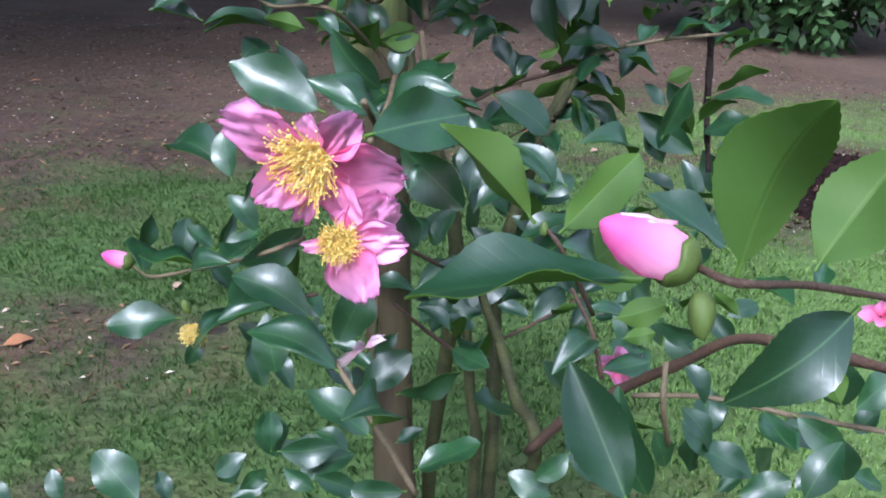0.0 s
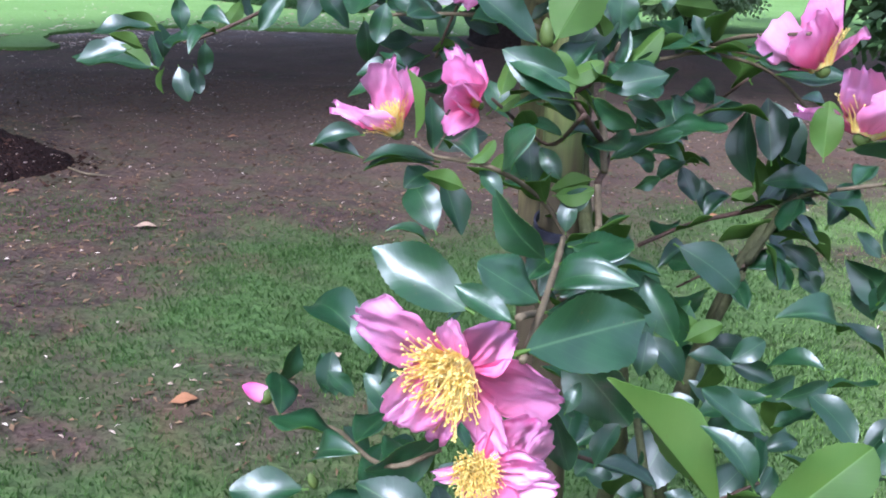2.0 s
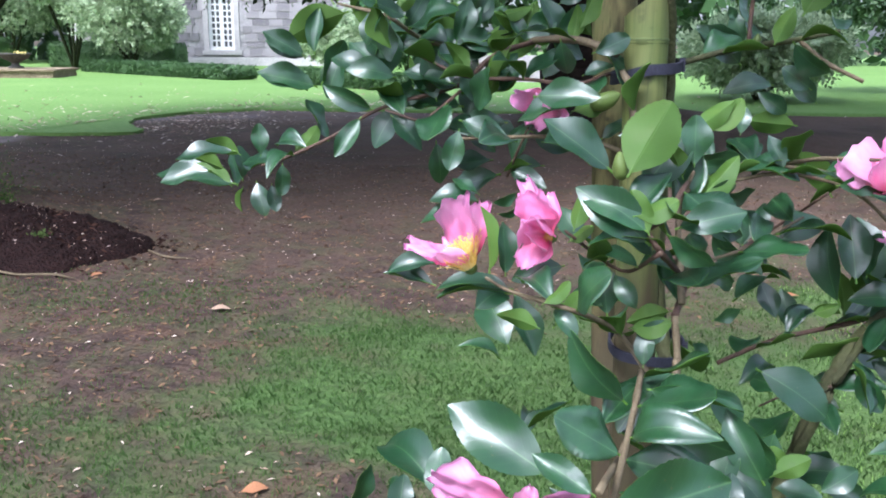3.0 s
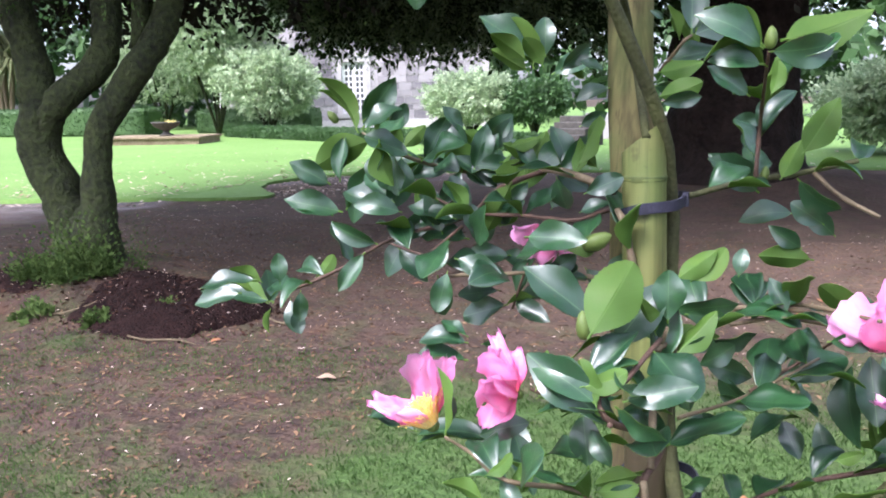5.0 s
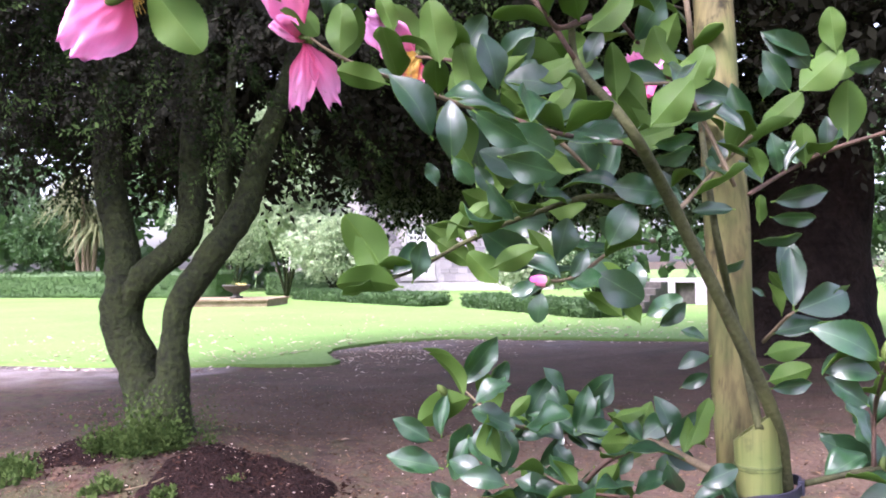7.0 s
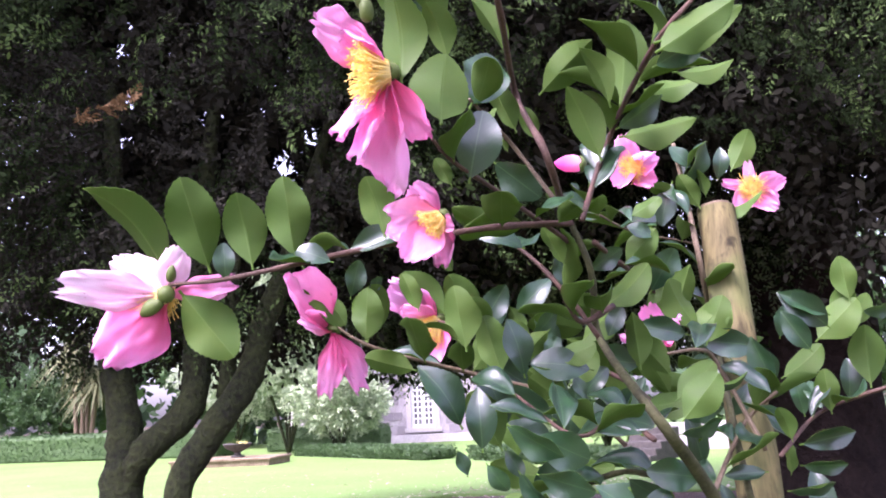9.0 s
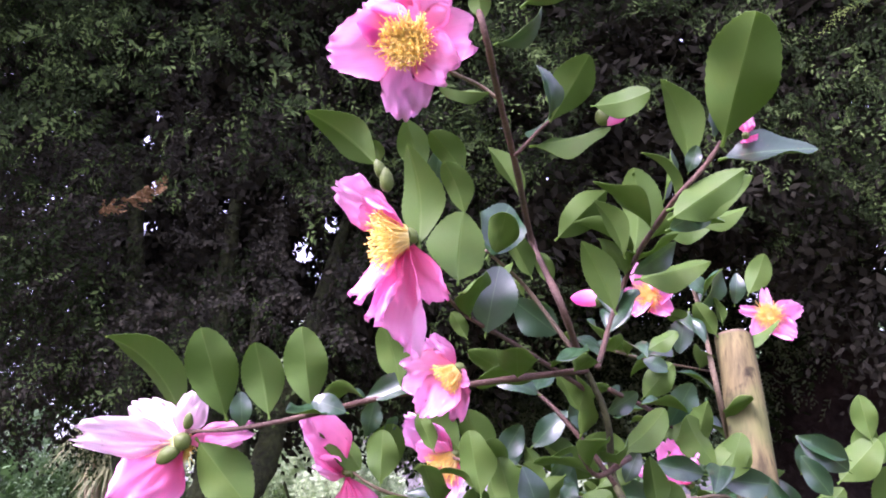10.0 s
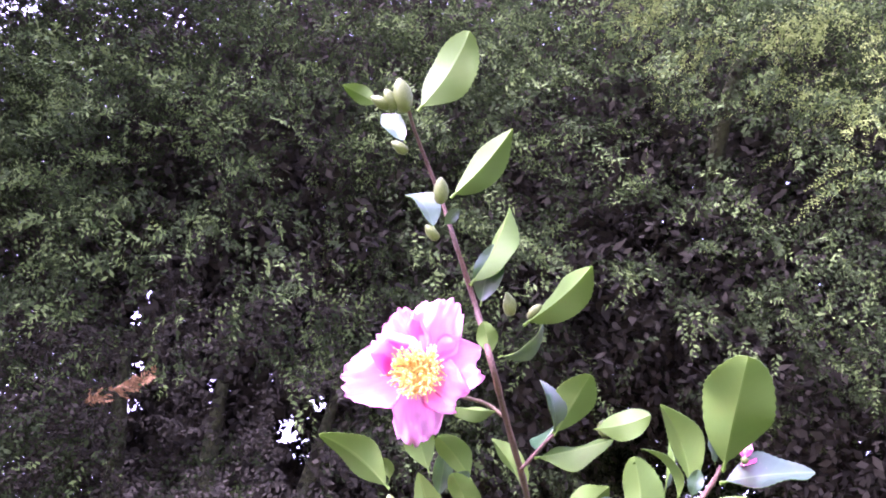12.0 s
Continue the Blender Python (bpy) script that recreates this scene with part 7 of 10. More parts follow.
leaf((-0.0914, 0.5829, 0.8818), (-0.1438, 0.6316, 0.8898), (-0.13, -0.29, 0.95), 3)
leaf((-0.2293, 0.7899, 0.7316), (-0.2113, 0.8053, 0.7722), (0.74, -0.66, -0.08), 1)
leaf((-0.1800, 0.7809, 0.7347), (-0.1779, 0.7956, 0.7717), (0.30, -0.89, 0.34), 2)
leaf((-0.1488, 0.7829, 0.7438), (-0.1336, 0.7965, 0.7797), (0.62, -0.79, 0.04), 3)
leaf((-0.1360, 0.6037, 0.7651), (-0.1867, 0.5925, 0.7636), (0.08, -0.48, 0.87), 2)
leaf((-0.1175, 0.5887, 0.7593), (-0.1301, 0.5809, 0.7381), (0.25, -0.95, 0.20), 1)
leaf((-0.0599, 0.5111, 0.8182), (-0.0537, 0.4962, 0.7821), (-0.09, -0.93, 0.37), 2)
leaf((-0.0293, 0.4926, 0.8201), (-0.0766, 0.5050, 0.8448), (0.27, -0.55, 0.79), 1)
leaf((-0.0332, 0.5133, 0.8710), (-0.0724, 0.5054, 0.8464), (0.27, -0.95, -0.13), 1)
leaf((0.0012, 0.5530, 0.8208), (-0.0185, 0.5381, 0.7811), (0.27, -0.94, 0.22), 6)
leaf((-0.0064, 0.5253, 0.7507), (0.0285, 0.5334, 0.7755), (-0.10, -0.89, 0.44), 2)
leaf((0.0065, 0.4509, 0.7668), (-0.0319, 0.4626, 0.7908), (0.29, -0.59, 0.75), 1)
leaf((-0.0057, 0.4902, 0.7733), (-0.0297, 0.5001, 0.7948), (0.51, -0.40, 0.76), 4)
leaf((-0.0687, 0.5518, 0.6861), (-0.0690, 0.5622, 0.7119), (0.49, -0.81, 0.33), 2)
leaf((-0.0647, 0.5517, 0.6862), (-0.0211, 0.5514, 0.6911), (-0.04, -0.95, 0.30), 1)
leaf((0.0293, 0.4596, 0.7374), (0.0688, 0.4641, 0.7539), (-0.35, -0.24, 0.91), 2)
leaf((0.0261, 0.4554, 0.7265), (-0.0070, 0.4567, 0.7256), (-0.05, -0.96, 0.27), 2)
leaf((-0.1536, 0.5256, 0.6635), (-0.1854, 0.5397, 0.6947), (0.34, -0.67, 0.66), 6)
leaf((-0.2073, 0.5277, 0.6620), (-0.2152, 0.5363, 0.6825), (0.01, -0.92, 0.39), 2)
leaf((-0.1344, 0.5248, 0.6640), (-0.1423, 0.5330, 0.6834), (0.53, -0.68, 0.50), 2)
leaf((-0.2418, 0.5277, 0.6575), (-0.2612, 0.5356, 0.6748), (0.50, -0.43, 0.75), 2)
leaf((0.0181, 0.5805, 0.7147), (0.0651, 0.5847, 0.7312), (0.18, -0.95, -0.26), 1)
leaf((0.0174, 0.5395, 0.8814), (0.0298, 0.5269, 0.8514), (-0.61, -0.79, 0.08), 6)
leaf((0.0424, 0.5397, 0.8464), (0.0528, 0.5485, 0.8697), (-0.65, -0.57, 0.50), 2)
leaf((0.0730, 0.6699, 0.8370), (0.0762, 0.6819, 0.8675), (0.15, -0.92, 0.35), 2)
leaf((0.1260, 0.4171, 0.8590), (0.1518, 0.4187, 0.8662), (0.10, 0.84, -0.53), 2)
leaf((0.0669, 0.5479, 0.8701), (0.0897, 0.5536, 0.8871), (-0.43, -0.52, 0.74), 2)
leaf((0.2907, 0.4804, 0.7691), (0.2783, 0.4912, 0.7943), (0.52, 0.85, -0.11), 6)
leaf((0.2976, 0.4789, 0.7661), (0.3249, 0.4868, 0.7892), (-0.02, -0.94, 0.34), 6)
leaf((0.2006, 0.5105, 0.7519), (0.2246, 0.4980, 0.7238), (0.38, -0.68, 0.63), 1)
leaf((0.2188, 0.5091, 0.7507), (0.2058, 0.5205, 0.7774), (0.41, -0.75, 0.52), 1)
leaf((0.2799, 0.5132, 0.7418), (0.3154, 0.5028, 0.7204), (-0.15, -0.96, 0.22), 1)
leaf((0.2521, 0.4902, 0.7077), (0.2155, 0.4998, 0.7270), (0.25, -0.59, 0.77), 2)
leaf((0.2578, 0.4436, 0.7268), (0.2806, 0.4562, 0.7612), (-0.54, -0.61, 0.58), 1)
leaf((0.2259, 0.4625, 0.7161), (0.2602, 0.4650, 0.7267), (-0.11, -0.82, 0.56), 2)
leaf((0.1747, 0.5497, 0.6580), (0.1416, 0.5633, 0.6876), (-0.02, -0.92, 0.39), 1)
leaf((0.1338, 0.5483, 0.6493), (0.1008, 0.5557, 0.6636), (0.04, -0.85, 0.53), 2)
leaf((0.1418, 0.5434, 0.6919), (0.1181, 0.5369, 0.6728), (0.02, -0.95, 0.30), 2)
leaf((-0.0084, 0.4822, 0.7352), (-0.0292, 0.4882, 0.7475), (0.41, -0.33, 0.85), 1)
leaf((-0.0846, 0.5525, 0.6856), (-0.1082, 0.5475, 0.6702), (-0.16, -0.84, 0.52), 2)
leaf((-0.0347, 0.5237, 0.6739), (-0.0579, 0.5303, 0.6875), (-0.03, -0.92, 0.40), 1)
leaf((-0.0884, 0.5258, 0.6724), (-0.0694, 0.5308, 0.6872), (0.31, -0.95, -0.08), 2)
leaf((0.1766, 0.5716, 0.7666), (0.2004, 0.5721, 0.7710), (0.07, 0.86, -0.51), 2)
leaf((0.2003, 0.5751, 0.7783), (0.2322, 0.5694, 0.7681), (-0.24, -0.94, -0.23), 1)
leaf((0.2202, 0.4858, 0.8272), (0.2052, 0.4914, 0.8391), (0.46, 0.87, 0.18), 2)
leaf((0.1357, 0.7141, 0.7133), (0.1058, 0.7190, 0.7217), (0.10, -0.65, 0.75), 1)
leaf((0.0587, 0.5957, 0.7577), (0.0338, 0.6043, 0.7761), (0.43, -0.43, 0.79), 3)
leaf((0.0540, 0.6724, 0.7333), (0.0819, 0.6678, 0.7255), (0.19, -0.38, 0.90), 2)
leaf((-0.0466, 0.6492, 0.9650), (-0.0739, 0.6532, 0.9715), (0.17, 0.98, 0.09), 1)
leaf((-0.0411, 0.6710, 0.9584), (-0.0252, 0.6794, 0.9814), (0.38, 0.75, -0.54), 2)
leaf((-0.0236, 0.6510, 0.9577), (-0.0395, 0.6589, 0.9755), (0.23, -0.80, 0.56), 1)
leaf((0.0099, 0.7574, 0.9478), (-0.0088, 0.7676, 0.9708), (-0.08, -0.93, 0.35), 1)
leaf((0.0326, 0.7323, 0.9517), (0.0105, 0.7277, 0.9343), (0.08, -0.98, 0.16), 2)
leaf((0.0595, 0.7343, 0.9520), (0.0773, 0.7369, 0.9608), (0.30, -0.90, -0.33), 2)
leaf((-0.0820, 0.5748, 0.8626), (-0.0749, 0.5827, 0.8833), (0.73, -0.68, 0.01), 3)
leaf((-0.0895, 0.5805, 0.8761), (-0.0953, 0.5931, 0.9066), (-0.29, -0.90, 0.32), 2)
leaf((-0.1407, 0.7578, 0.9554), (-0.1825, 0.7562, 0.9633), (0.18, -0.43, 0.88), 3)
leaf((-0.0823, 0.7639, 0.9554), (-0.1407, 0.7578, 0.9554), (0.03, -0.29, 0.96), 0)
leaf((0.1930, 0.7768, 0.9712), (0.1940, 0.7916, 1.0131), (0.25, 0.91, -0.33), 2)
leaf((0.2092, 0.7815, 0.9797), (0.2644, 0.7938, 0.9985), (0.36, -0.75, -0.55), 1)
leaf((0.1885, 0.9177, 0.9378), (0.1805, 0.9368, 0.9947), (-0.17, -0.94, 0.29), 1)
leaf((0.1793, 0.9296, 0.9136), (0.1652, 0.9516, 0.9808), (-0.75, -0.66, 0.06), 0)
leaf((0.2494, 0.9373, 0.9146), (0.1881, 0.9336, 0.9224), (0.14, -0.52, 0.85), 1)
leaf((0.1342, 0.9583, 0.8875), (0.1178, 0.9680, 0.9201), (0.25, -0.89, 0.39), 2)
leaf((0.1958, 0.9203, 0.9429), (0.2058, 0.9343, 0.9800), (-0.74, -0.54, 0.40), 2)
leaf((0.3129, 0.9826, 0.8731), (0.3377, 0.9743, 0.8420), (-0.48, -0.87, -0.15), 2)
leaf((0.3129, 0.9826, 0.8731), (0.3428, 0.9898, 0.8848), (-0.04, 0.89, -0.45), 2)
leaf((0.2557, 0.9924, 0.8667), (0.2280, 0.9853, 0.8548), (-0.28, -0.39, 0.88), 2)
leaf((0.2407, 0.9811, 0.8389), (0.2655, 0.9745, 0.8127), (0.03, -0.96, 0.27), 2)
leaf((0.2985, 0.9841, 0.8302), (0.3165, 0.9690, 0.7819), (-0.35, -0.92, 0.16), 1)
leaf((0.1590, 0.9324, 0.9035), (0.1823, 0.9378, 0.9120), (0.13, 0.63, -0.76), 1)
leaf((0.1133, 0.4932, 0.9030), (0.0830, 0.4960, 0.9202), (0.39, -0.49, 0.78), 4)
leaf((0.1008, 0.7094, 0.8472), (0.0726, 0.7225, 0.8931), (-0.09, -0.97, 0.22), 0)
leaf((0.1089, 0.7459, 0.8355), (0.1362, 0.7537, 0.8498), (-0.09, 0.94, -0.33), 2)
leaf((0.0727, 0.7034, 0.8384), (0.0784, 0.7157, 0.8718), (-0.44, -0.82, 0.37), 2)
leaf((0.1128, 0.4390, 0.8701), (0.1560, 0.4470, 0.8801), (0.13, 0.40, -0.91), 1)
leaf((0.1080, 0.4389, 0.8711), (0.1429, 0.4509, 0.8950), (0.12, 0.81, -0.58), 2)
leaf((0.1611, 0.3739, 0.9130), (0.1233, 0.3783, 0.9368), (0.37, -0.60, 0.70), 1)
leaf((0.0150, 0.6368, 0.9026), (0.0352, 0.6452, 0.9204), (0.15, -0.95, 0.27), 1)
leaf((0.1563, 0.7826, 0.8047), (0.1189, 0.7806, 0.8099), (0.14, -0.58, 0.80), 1)
leaf((0.1950, 0.7962, 0.7710), (0.2366, 0.8058, 0.7861), (0.19, -0.98, 0.11), 1)
leaf((0.2590, 0.7670, 0.7294), (0.2941, 0.7788, 0.7527), (0.05, -0.92, 0.39), 2)
leaf((0.3208, 0.8350, 0.7531), (0.2930, 0.8235, 0.7286), (-0.49, -0.44, 0.76), 2)
leaf((0.3193, 0.8414, 0.7719), (0.3009, 0.8557, 0.8182), (0.14, -0.93, 0.34), 0)
leaf((0.3208, 0.8350, 0.7531), (0.3542, 0.8438, 0.7684), (0.03, -0.89, 0.45), 2)
leaf((0.0786, 0.7748, 0.6838), (0.0483, 0.7761, 0.6966), (0.28, -0.64, 0.72), 2)
leaf((-0.0435, 0.6114, 0.7399), (-0.0534, 0.6204, 0.7686), (0.42, -0.81, 0.40), 2)
leaf((-0.0662, 0.6074, 0.7354), (-0.0983, 0.6113, 0.7561), (0.21, -0.85, 0.49), 1)
leaf((0.0198, 0.6560, 0.7267), (0.0006, 0.6483, 0.7105), (0.17, -0.95, 0.24), 2)
leaf((-0.0728, 0.5707, 0.8432), (-0.0915, 0.5775, 0.8681), (0.44, -0.73, 0.53), 1)
leaf((-0.1697, 0.7850, 0.7315), (-0.1876, 0.7962, 0.7689), (0.55, -0.69, 0.47), 2)
leaf((-0.4277, 0.9959, 0.9800), (-0.4394, 1.0074, 1.0162), (0.72, -0.56, 0.41), 1)
leaf((-0.4336, 0.9952, 0.9798), (-0.4770, 0.9990, 1.0036), (0.21, 0.95, 0.23), 3)
leaf((-0.4074, 1.0003, 0.9864), (-0.3928, 0.9892, 0.9502), (0.16, -0.92, 0.35), 2)
leaf((-0.4279, 0.9969, 0.9828), (-0.5235, 0.9896, 0.9906), (0.11, -0.58, 0.81), 1)
leaf((0.0543, 0.8613, 0.9960), (0.0815, 0.8701, 1.0129), (0.28, -0.96, 0.05), 2)
leaf((0.0148, 0.6815, 1.0201), (0.0019, 0.6896, 1.0471), (0.30, 0.94, -0.14), 2)
leaf((0.0147, 0.6821, 1.0218), (-0.0287, 0.6865, 1.0442), (0.26, -0.72, 0.65), 1)
leaf((-0.0354, 0.7210, 1.0115), (-0.0296, 0.7308, 1.0378), (0.37, 0.84, -0.40), 1)
leaf((-0.0339, 0.7912, 0.9844), (-0.0537, 0.7991, 1.0130), (0.31, -0.84, 0.45), 2)
leaf((0.1088, 0.8556, 0.9665), (0.0891, 0.8565, 0.9748), (0.26, -0.68, 0.68), 0)
leaf((0.0329, 0.7359, 0.9569), (0.0030, 0.7297, 0.9481), (-0.28, 0.91, 0.31), 1)
leaf((0.2069, 0.9451, 0.9220), (0.1960, 0.9629, 0.9884), (0.34, -0.89, 0.29), 1)
leaf((0.2216, 0.9485, 0.9223), (0.2153, 0.9602, 0.9657), (-0.75, -0.66, 0.07), 2)
leaf((0.1598, 1.0415, 0.8512), (0.1492, 1.0518, 0.8930), (0.05, -0.97, 0.25), 1)
leaf((0.2111, 1.0582, 0.8693), (0.1822, 1.0534, 0.8742), (-0.03, 0.80, 0.60), 2)
leaf((0.1957, 0.9761, 0.8912), (0.1838, 0.9873, 0.9367), (0.75, 0.66, 0.03), 1)
leaf((0.1288, 0.7901, 0.8192), (0.1143, 0.7926, 0.8377), (-0.08, 0.98, -0.19), 2)
leaf((0.1190, 0.7777, 0.7853), (0.0858, 0.7816, 0.8223), (0.41, -0.79, 0.45), 1)
leaf((0.0822, 0.7224, 0.8879), (0.1080, 0.7180, 0.8550), (-0.26, -0.96, -0.08), 1)
leaf((0.0805, 0.7580, 0.8187), (0.0676, 0.7638, 0.8469), (-0.44, -0.90, -0.02), 2)
leaf((0.1600, 0.8291, 0.7844), (0.1900, 0.8413, 0.8030), (0.07, -0.88, 0.47), 2)
leaf((0.1805, 0.8256, 0.7582), (0.2200, 0.8386, 0.7726), (0.30, -0.95, 0.04), 1)
leaf((0.1545, 0.8157, 0.7442), (0.1295, 0.8181, 0.7703), (0.44, -0.75, 0.49), 1)
leaf((0.2010, 0.8222, 0.7320), (0.2359, 0.8342, 0.7463), (-0.28, -0.27, 0.92), 2)
leaf((0.1603, 0.8130, 0.7310), (0.1882, 0.8166, 0.7228), (0.09, -0.99, -0.12), 2)
leaf((0.1736, 0.7979, 0.7422), (0.1533, 0.8025, 0.7720), (0.30, -0.89, 0.34), 6)
leaf((0.1092, 0.7653, 0.7515), (0.0856, 0.7676, 0.7761), (0.34, -0.85, 0.40), 1)
leaf((0.0246, 0.5060, 0.8944), (0.0309, 0.5120, 0.9096), (-0.15, -0.90, 0.42), 1)
leaf((0.2589, 0.9878, 0.8601), (0.2273, 0.9853, 0.8747), (0.15, -0.97, 0.17), 2)
leaf((0.2622, 0.9777, 0.8242), (0.2244, 0.9769, 0.8489), (0.16, -0.96, 0.22), 1)
leaf((0.2645, 0.9704, 0.7986), (0.2419, 0.9746, 0.8288), (0.30, -0.89, 0.35), 2)
leaf((0.1783, 1.0046, 0.9977), (0.1437, 1.0091, 1.0375), (0.43, 0.86, 0.27), 2)
leaf((0.0192, 0.6429, 0.9347), (0.0583, 0.6519, 0.9318), (0.21, -0.97, -0.15), 1)
leaf((-0.0124, 0.7802, 0.9338), (-0.0187, 0.7882, 0.9720), (0.26, -0.94, 0.24), 6)
leaf((0.0159, 0.6865, 1.0130), (-0.0317, 0.6873, 1.0480), (0.20, -0.93, 0.30), 1)
leaf((-0.0153, 0.8048, 1.0410), (-0.0689, 0.8012, 1.0800), (0.38, -0.81, 0.45), 1)
leaf((-0.0024, 0.7304, 1.0483), (0.0236, 0.7491, 1.0974), (0.02, 0.93, -0.36), 6)
leaf((0.0050, 0.7729, 1.0301), (0.0392, 0.7932, 1.0773), (0.04, -0.93, 0.37), 1)
leaf((0.0296, 0.6828, 1.0254), (0.0720, 0.6960, 1.0359), (0.06, -0.74, 0.67), 1)
leaf((0.0039, 0.6824, 1.0311), (0.0311, 0.6915, 1.0405), (0.02, 0.68, -0.73), 2)
leaf((0.0249, 0.6829, 1.0215), (0.0555, 0.6858, 1.0025), (-0.16, -0.91, -0.39), 1)
leaf((0.0046, 0.7230, 0.9452), (0.0330, 0.7310, 0.9489), (-0.12, 0.74, -0.67), 2)
leaf((-0.1405, 0.7616, 0.9722), (-0.1790, 0.7506, 0.9664), (0.07, -0.64, 0.76), 3)
leaf((-0.0847, 0.7701, 0.9505), (-0.1399, 0.7563, 0.9500), (0.02, -0.10, 0.99), 0)
leaf((-0.0967, 0.8133, 0.9506), (-0.1019, 0.8229, 0.9943), (0.56, -0.79, 0.24), 1)
leaf((-0.0417, 0.7362, 0.9835), (-0.0777, 0.7248, 0.9735), (0.14, -0.86, 0.49), 1)
leaf((-0.0409, 0.7410, 0.9988), (-0.0243, 0.7481, 1.0106), (0.15, 0.74, -0.66), 2)
leaf((-0.0851, 0.6841, 0.9878), (-0.0926, 0.6930, 1.0310), (0.95, 0.28, 0.11), 3)
leaf((-0.0458, 0.6484, 0.9805), (-0.0300, 0.6557, 0.9940), (0.42, 0.50, -0.76), 2)
leaf((-0.1198, 0.8171, 1.0163), (-0.1427, 0.8143, 1.0280), (0.47, -0.22, 0.86), 2)
leaf((-0.1192, 0.8143, 1.0122), (-0.1590, 0.8049, 1.0140), (0.16, -0.50, 0.85), 1)
leaf((-0.1183, 0.8113, 0.9989), (-0.1645, 0.7997, 0.9985), (0.04, -0.21, 0.98), 1)
leaf((-0.1117, 0.8240, 1.0085), (-0.0921, 0.8306, 1.0154), (0.42, -0.81, -0.41), 1)
leaf((-0.1067, 0.8231, 0.9996), (-0.0892, 0.8286, 1.0042), (0.38, -0.66, -0.65), 1)
leaf((-0.0938, 0.9179, 1.0292), (-0.1183, 0.9106, 1.0240), (-0.35, 0.79, 0.51), 1)
leaf((0.0188, 0.6736, 0.9047), (0.0772, 0.6821, 0.8806), (0.10, -0.99, -0.11), 1)
leaf((0.0751, 0.8642, 0.9548), (0.0442, 0.8542, 0.9455), (-0.18, -0.30, 0.94), 1)
leaf((0.0568, 0.8607, 0.9592), (0.0847, 0.8643, 0.9459), (0.06, -0.99, -0.15), 1)
leaf((0.0694, 0.8672, 0.9728), (0.0970, 0.8719, 0.9640), (0.04, -0.93, -0.37), 0)
leaf((0.1174, 1.0275, 0.9561), (0.1238, 1.0359, 0.9834), (0.39, -0.90, 0.19), 2)
leaf((0.1181, 0.8877, 1.0374), (0.1029, 0.8906, 1.0641), (0.05, -0.99, 0.14), 1)
leaf((0.0368, 0.8417, 1.0447), (0.0836, 0.8545, 1.0494), (0.28, -0.94, -0.20), 1)
leaf((0.0403, 0.8060, 1.0412), (0.0734, 0.8123, 1.0333), (-0.29, 0.67, -0.68), 1)
leaf((0.0421, 0.8135, 1.0739), (0.0692, 0.8254, 1.0945), (0.06, 0.83, -0.55), 1)
leaf((0.1186, 1.0170, 1.0995), (0.0726, 1.0042, 1.0939), (0.13, -0.74, 0.66), 1)
leaf((0.0807, 0.8850, 1.0639), (0.0836, 0.8913, 1.0862), (0.02, -0.96, 0.27), 2)
leaf((0.1439, 0.8167, 1.0360), (0.1784, 0.8273, 1.0443), (0.33, -0.93, -0.16), 1)
leaf((0.1913, 0.9942, 0.9352), (0.1704, 0.9902, 0.9402), (-0.07, 0.90, 0.44), 2)
leaf((-0.4180, 0.9247, 1.0090), (-0.4680, 0.9089, 0.9958), (0.10, -0.81, 0.58), 1)
leaf((-0.3869, 0.9297, 0.9981), (-0.3920, 0.9371, 1.0330), (0.88, -0.42, 0.22), 2)
leaf((-0.4091, 0.9371, 1.0076), (-0.4435, 0.9320, 1.0213), (0.11, 0.81, 0.58), 1)
leaf((-0.3590, 0.9360, 0.9956), (-0.3517, 0.9309, 0.9680), (0.41, -0.87, 0.27), 2)
leaf((-0.3912, 0.9374, 0.9910), (-0.3923, 0.9309, 0.9657), (-0.94, 0.35, -0.05), 3)
leaf((-0.3349, 0.9394, 1.0275), (-0.3198, 0.9479, 1.0468), (-0.07, 0.93, -0.36), 2)
leaf((-0.0878, 0.9337, 1.0865), (-0.0619, 0.9365, 1.0718), (-0.24, -0.79, -0.57), 1)
leaf((0.0421, 0.7779, 1.0505), (0.0411, 0.7828, 1.0872), (0.41, -0.90, 0.13), 6)
leaf((0.0516, 0.8203, 1.0713), (0.0760, 0.8276, 1.0957), (0.35, 0.74, -0.57), 2)
leaf((0.0933, 0.8477, 1.2256), (0.0585, 0.8321, 1.2300), (0.41, -0.78, 0.47), 1)
leaf((0.0968, 0.8456, 1.2336), (0.1428, 0.8679, 1.2390), (0.45, -0.86, -0.26), 1)
leaf((0.1024, 0.9135, 1.2446), (0.1649, 0.9455, 1.2634), (-0.31, 0.85, -0.42), 1)
leaf((0.0948, 0.8452, 1.2375), (0.0554, 0.8312, 1.2677), (0.32, 0.63, 0.71), 1)
leaf((0.1000, 0.8427, 1.2038), (0.1043, 0.8482, 1.2275), (0.59, 0.75, -0.28), 2)
leaf((0.0892, 1.0217, 1.1814), (0.0638, 1.0098, 1.1817), (0.41, -0.87, 0.27), 2)
leaf((0.0871, 1.0129, 1.1283), (0.0445, 0.9960, 1.1490), (0.45, -0.87, 0.22), 1)
leaf((0.0890, 1.0149, 1.1359), (0.0762, 1.0130, 1.1639), (0.03, -1.00, -0.05), 2)
leaf((0.1067, 0.9441, 1.1352), (0.1220, 0.9559, 1.1672), (0.21, 0.88, -0.43), 1)
leaf((0.0102, 1.1963, 1.2645), (0.0011, 1.2026, 1.3363), (0.32, -0.94, 0.12), 0)
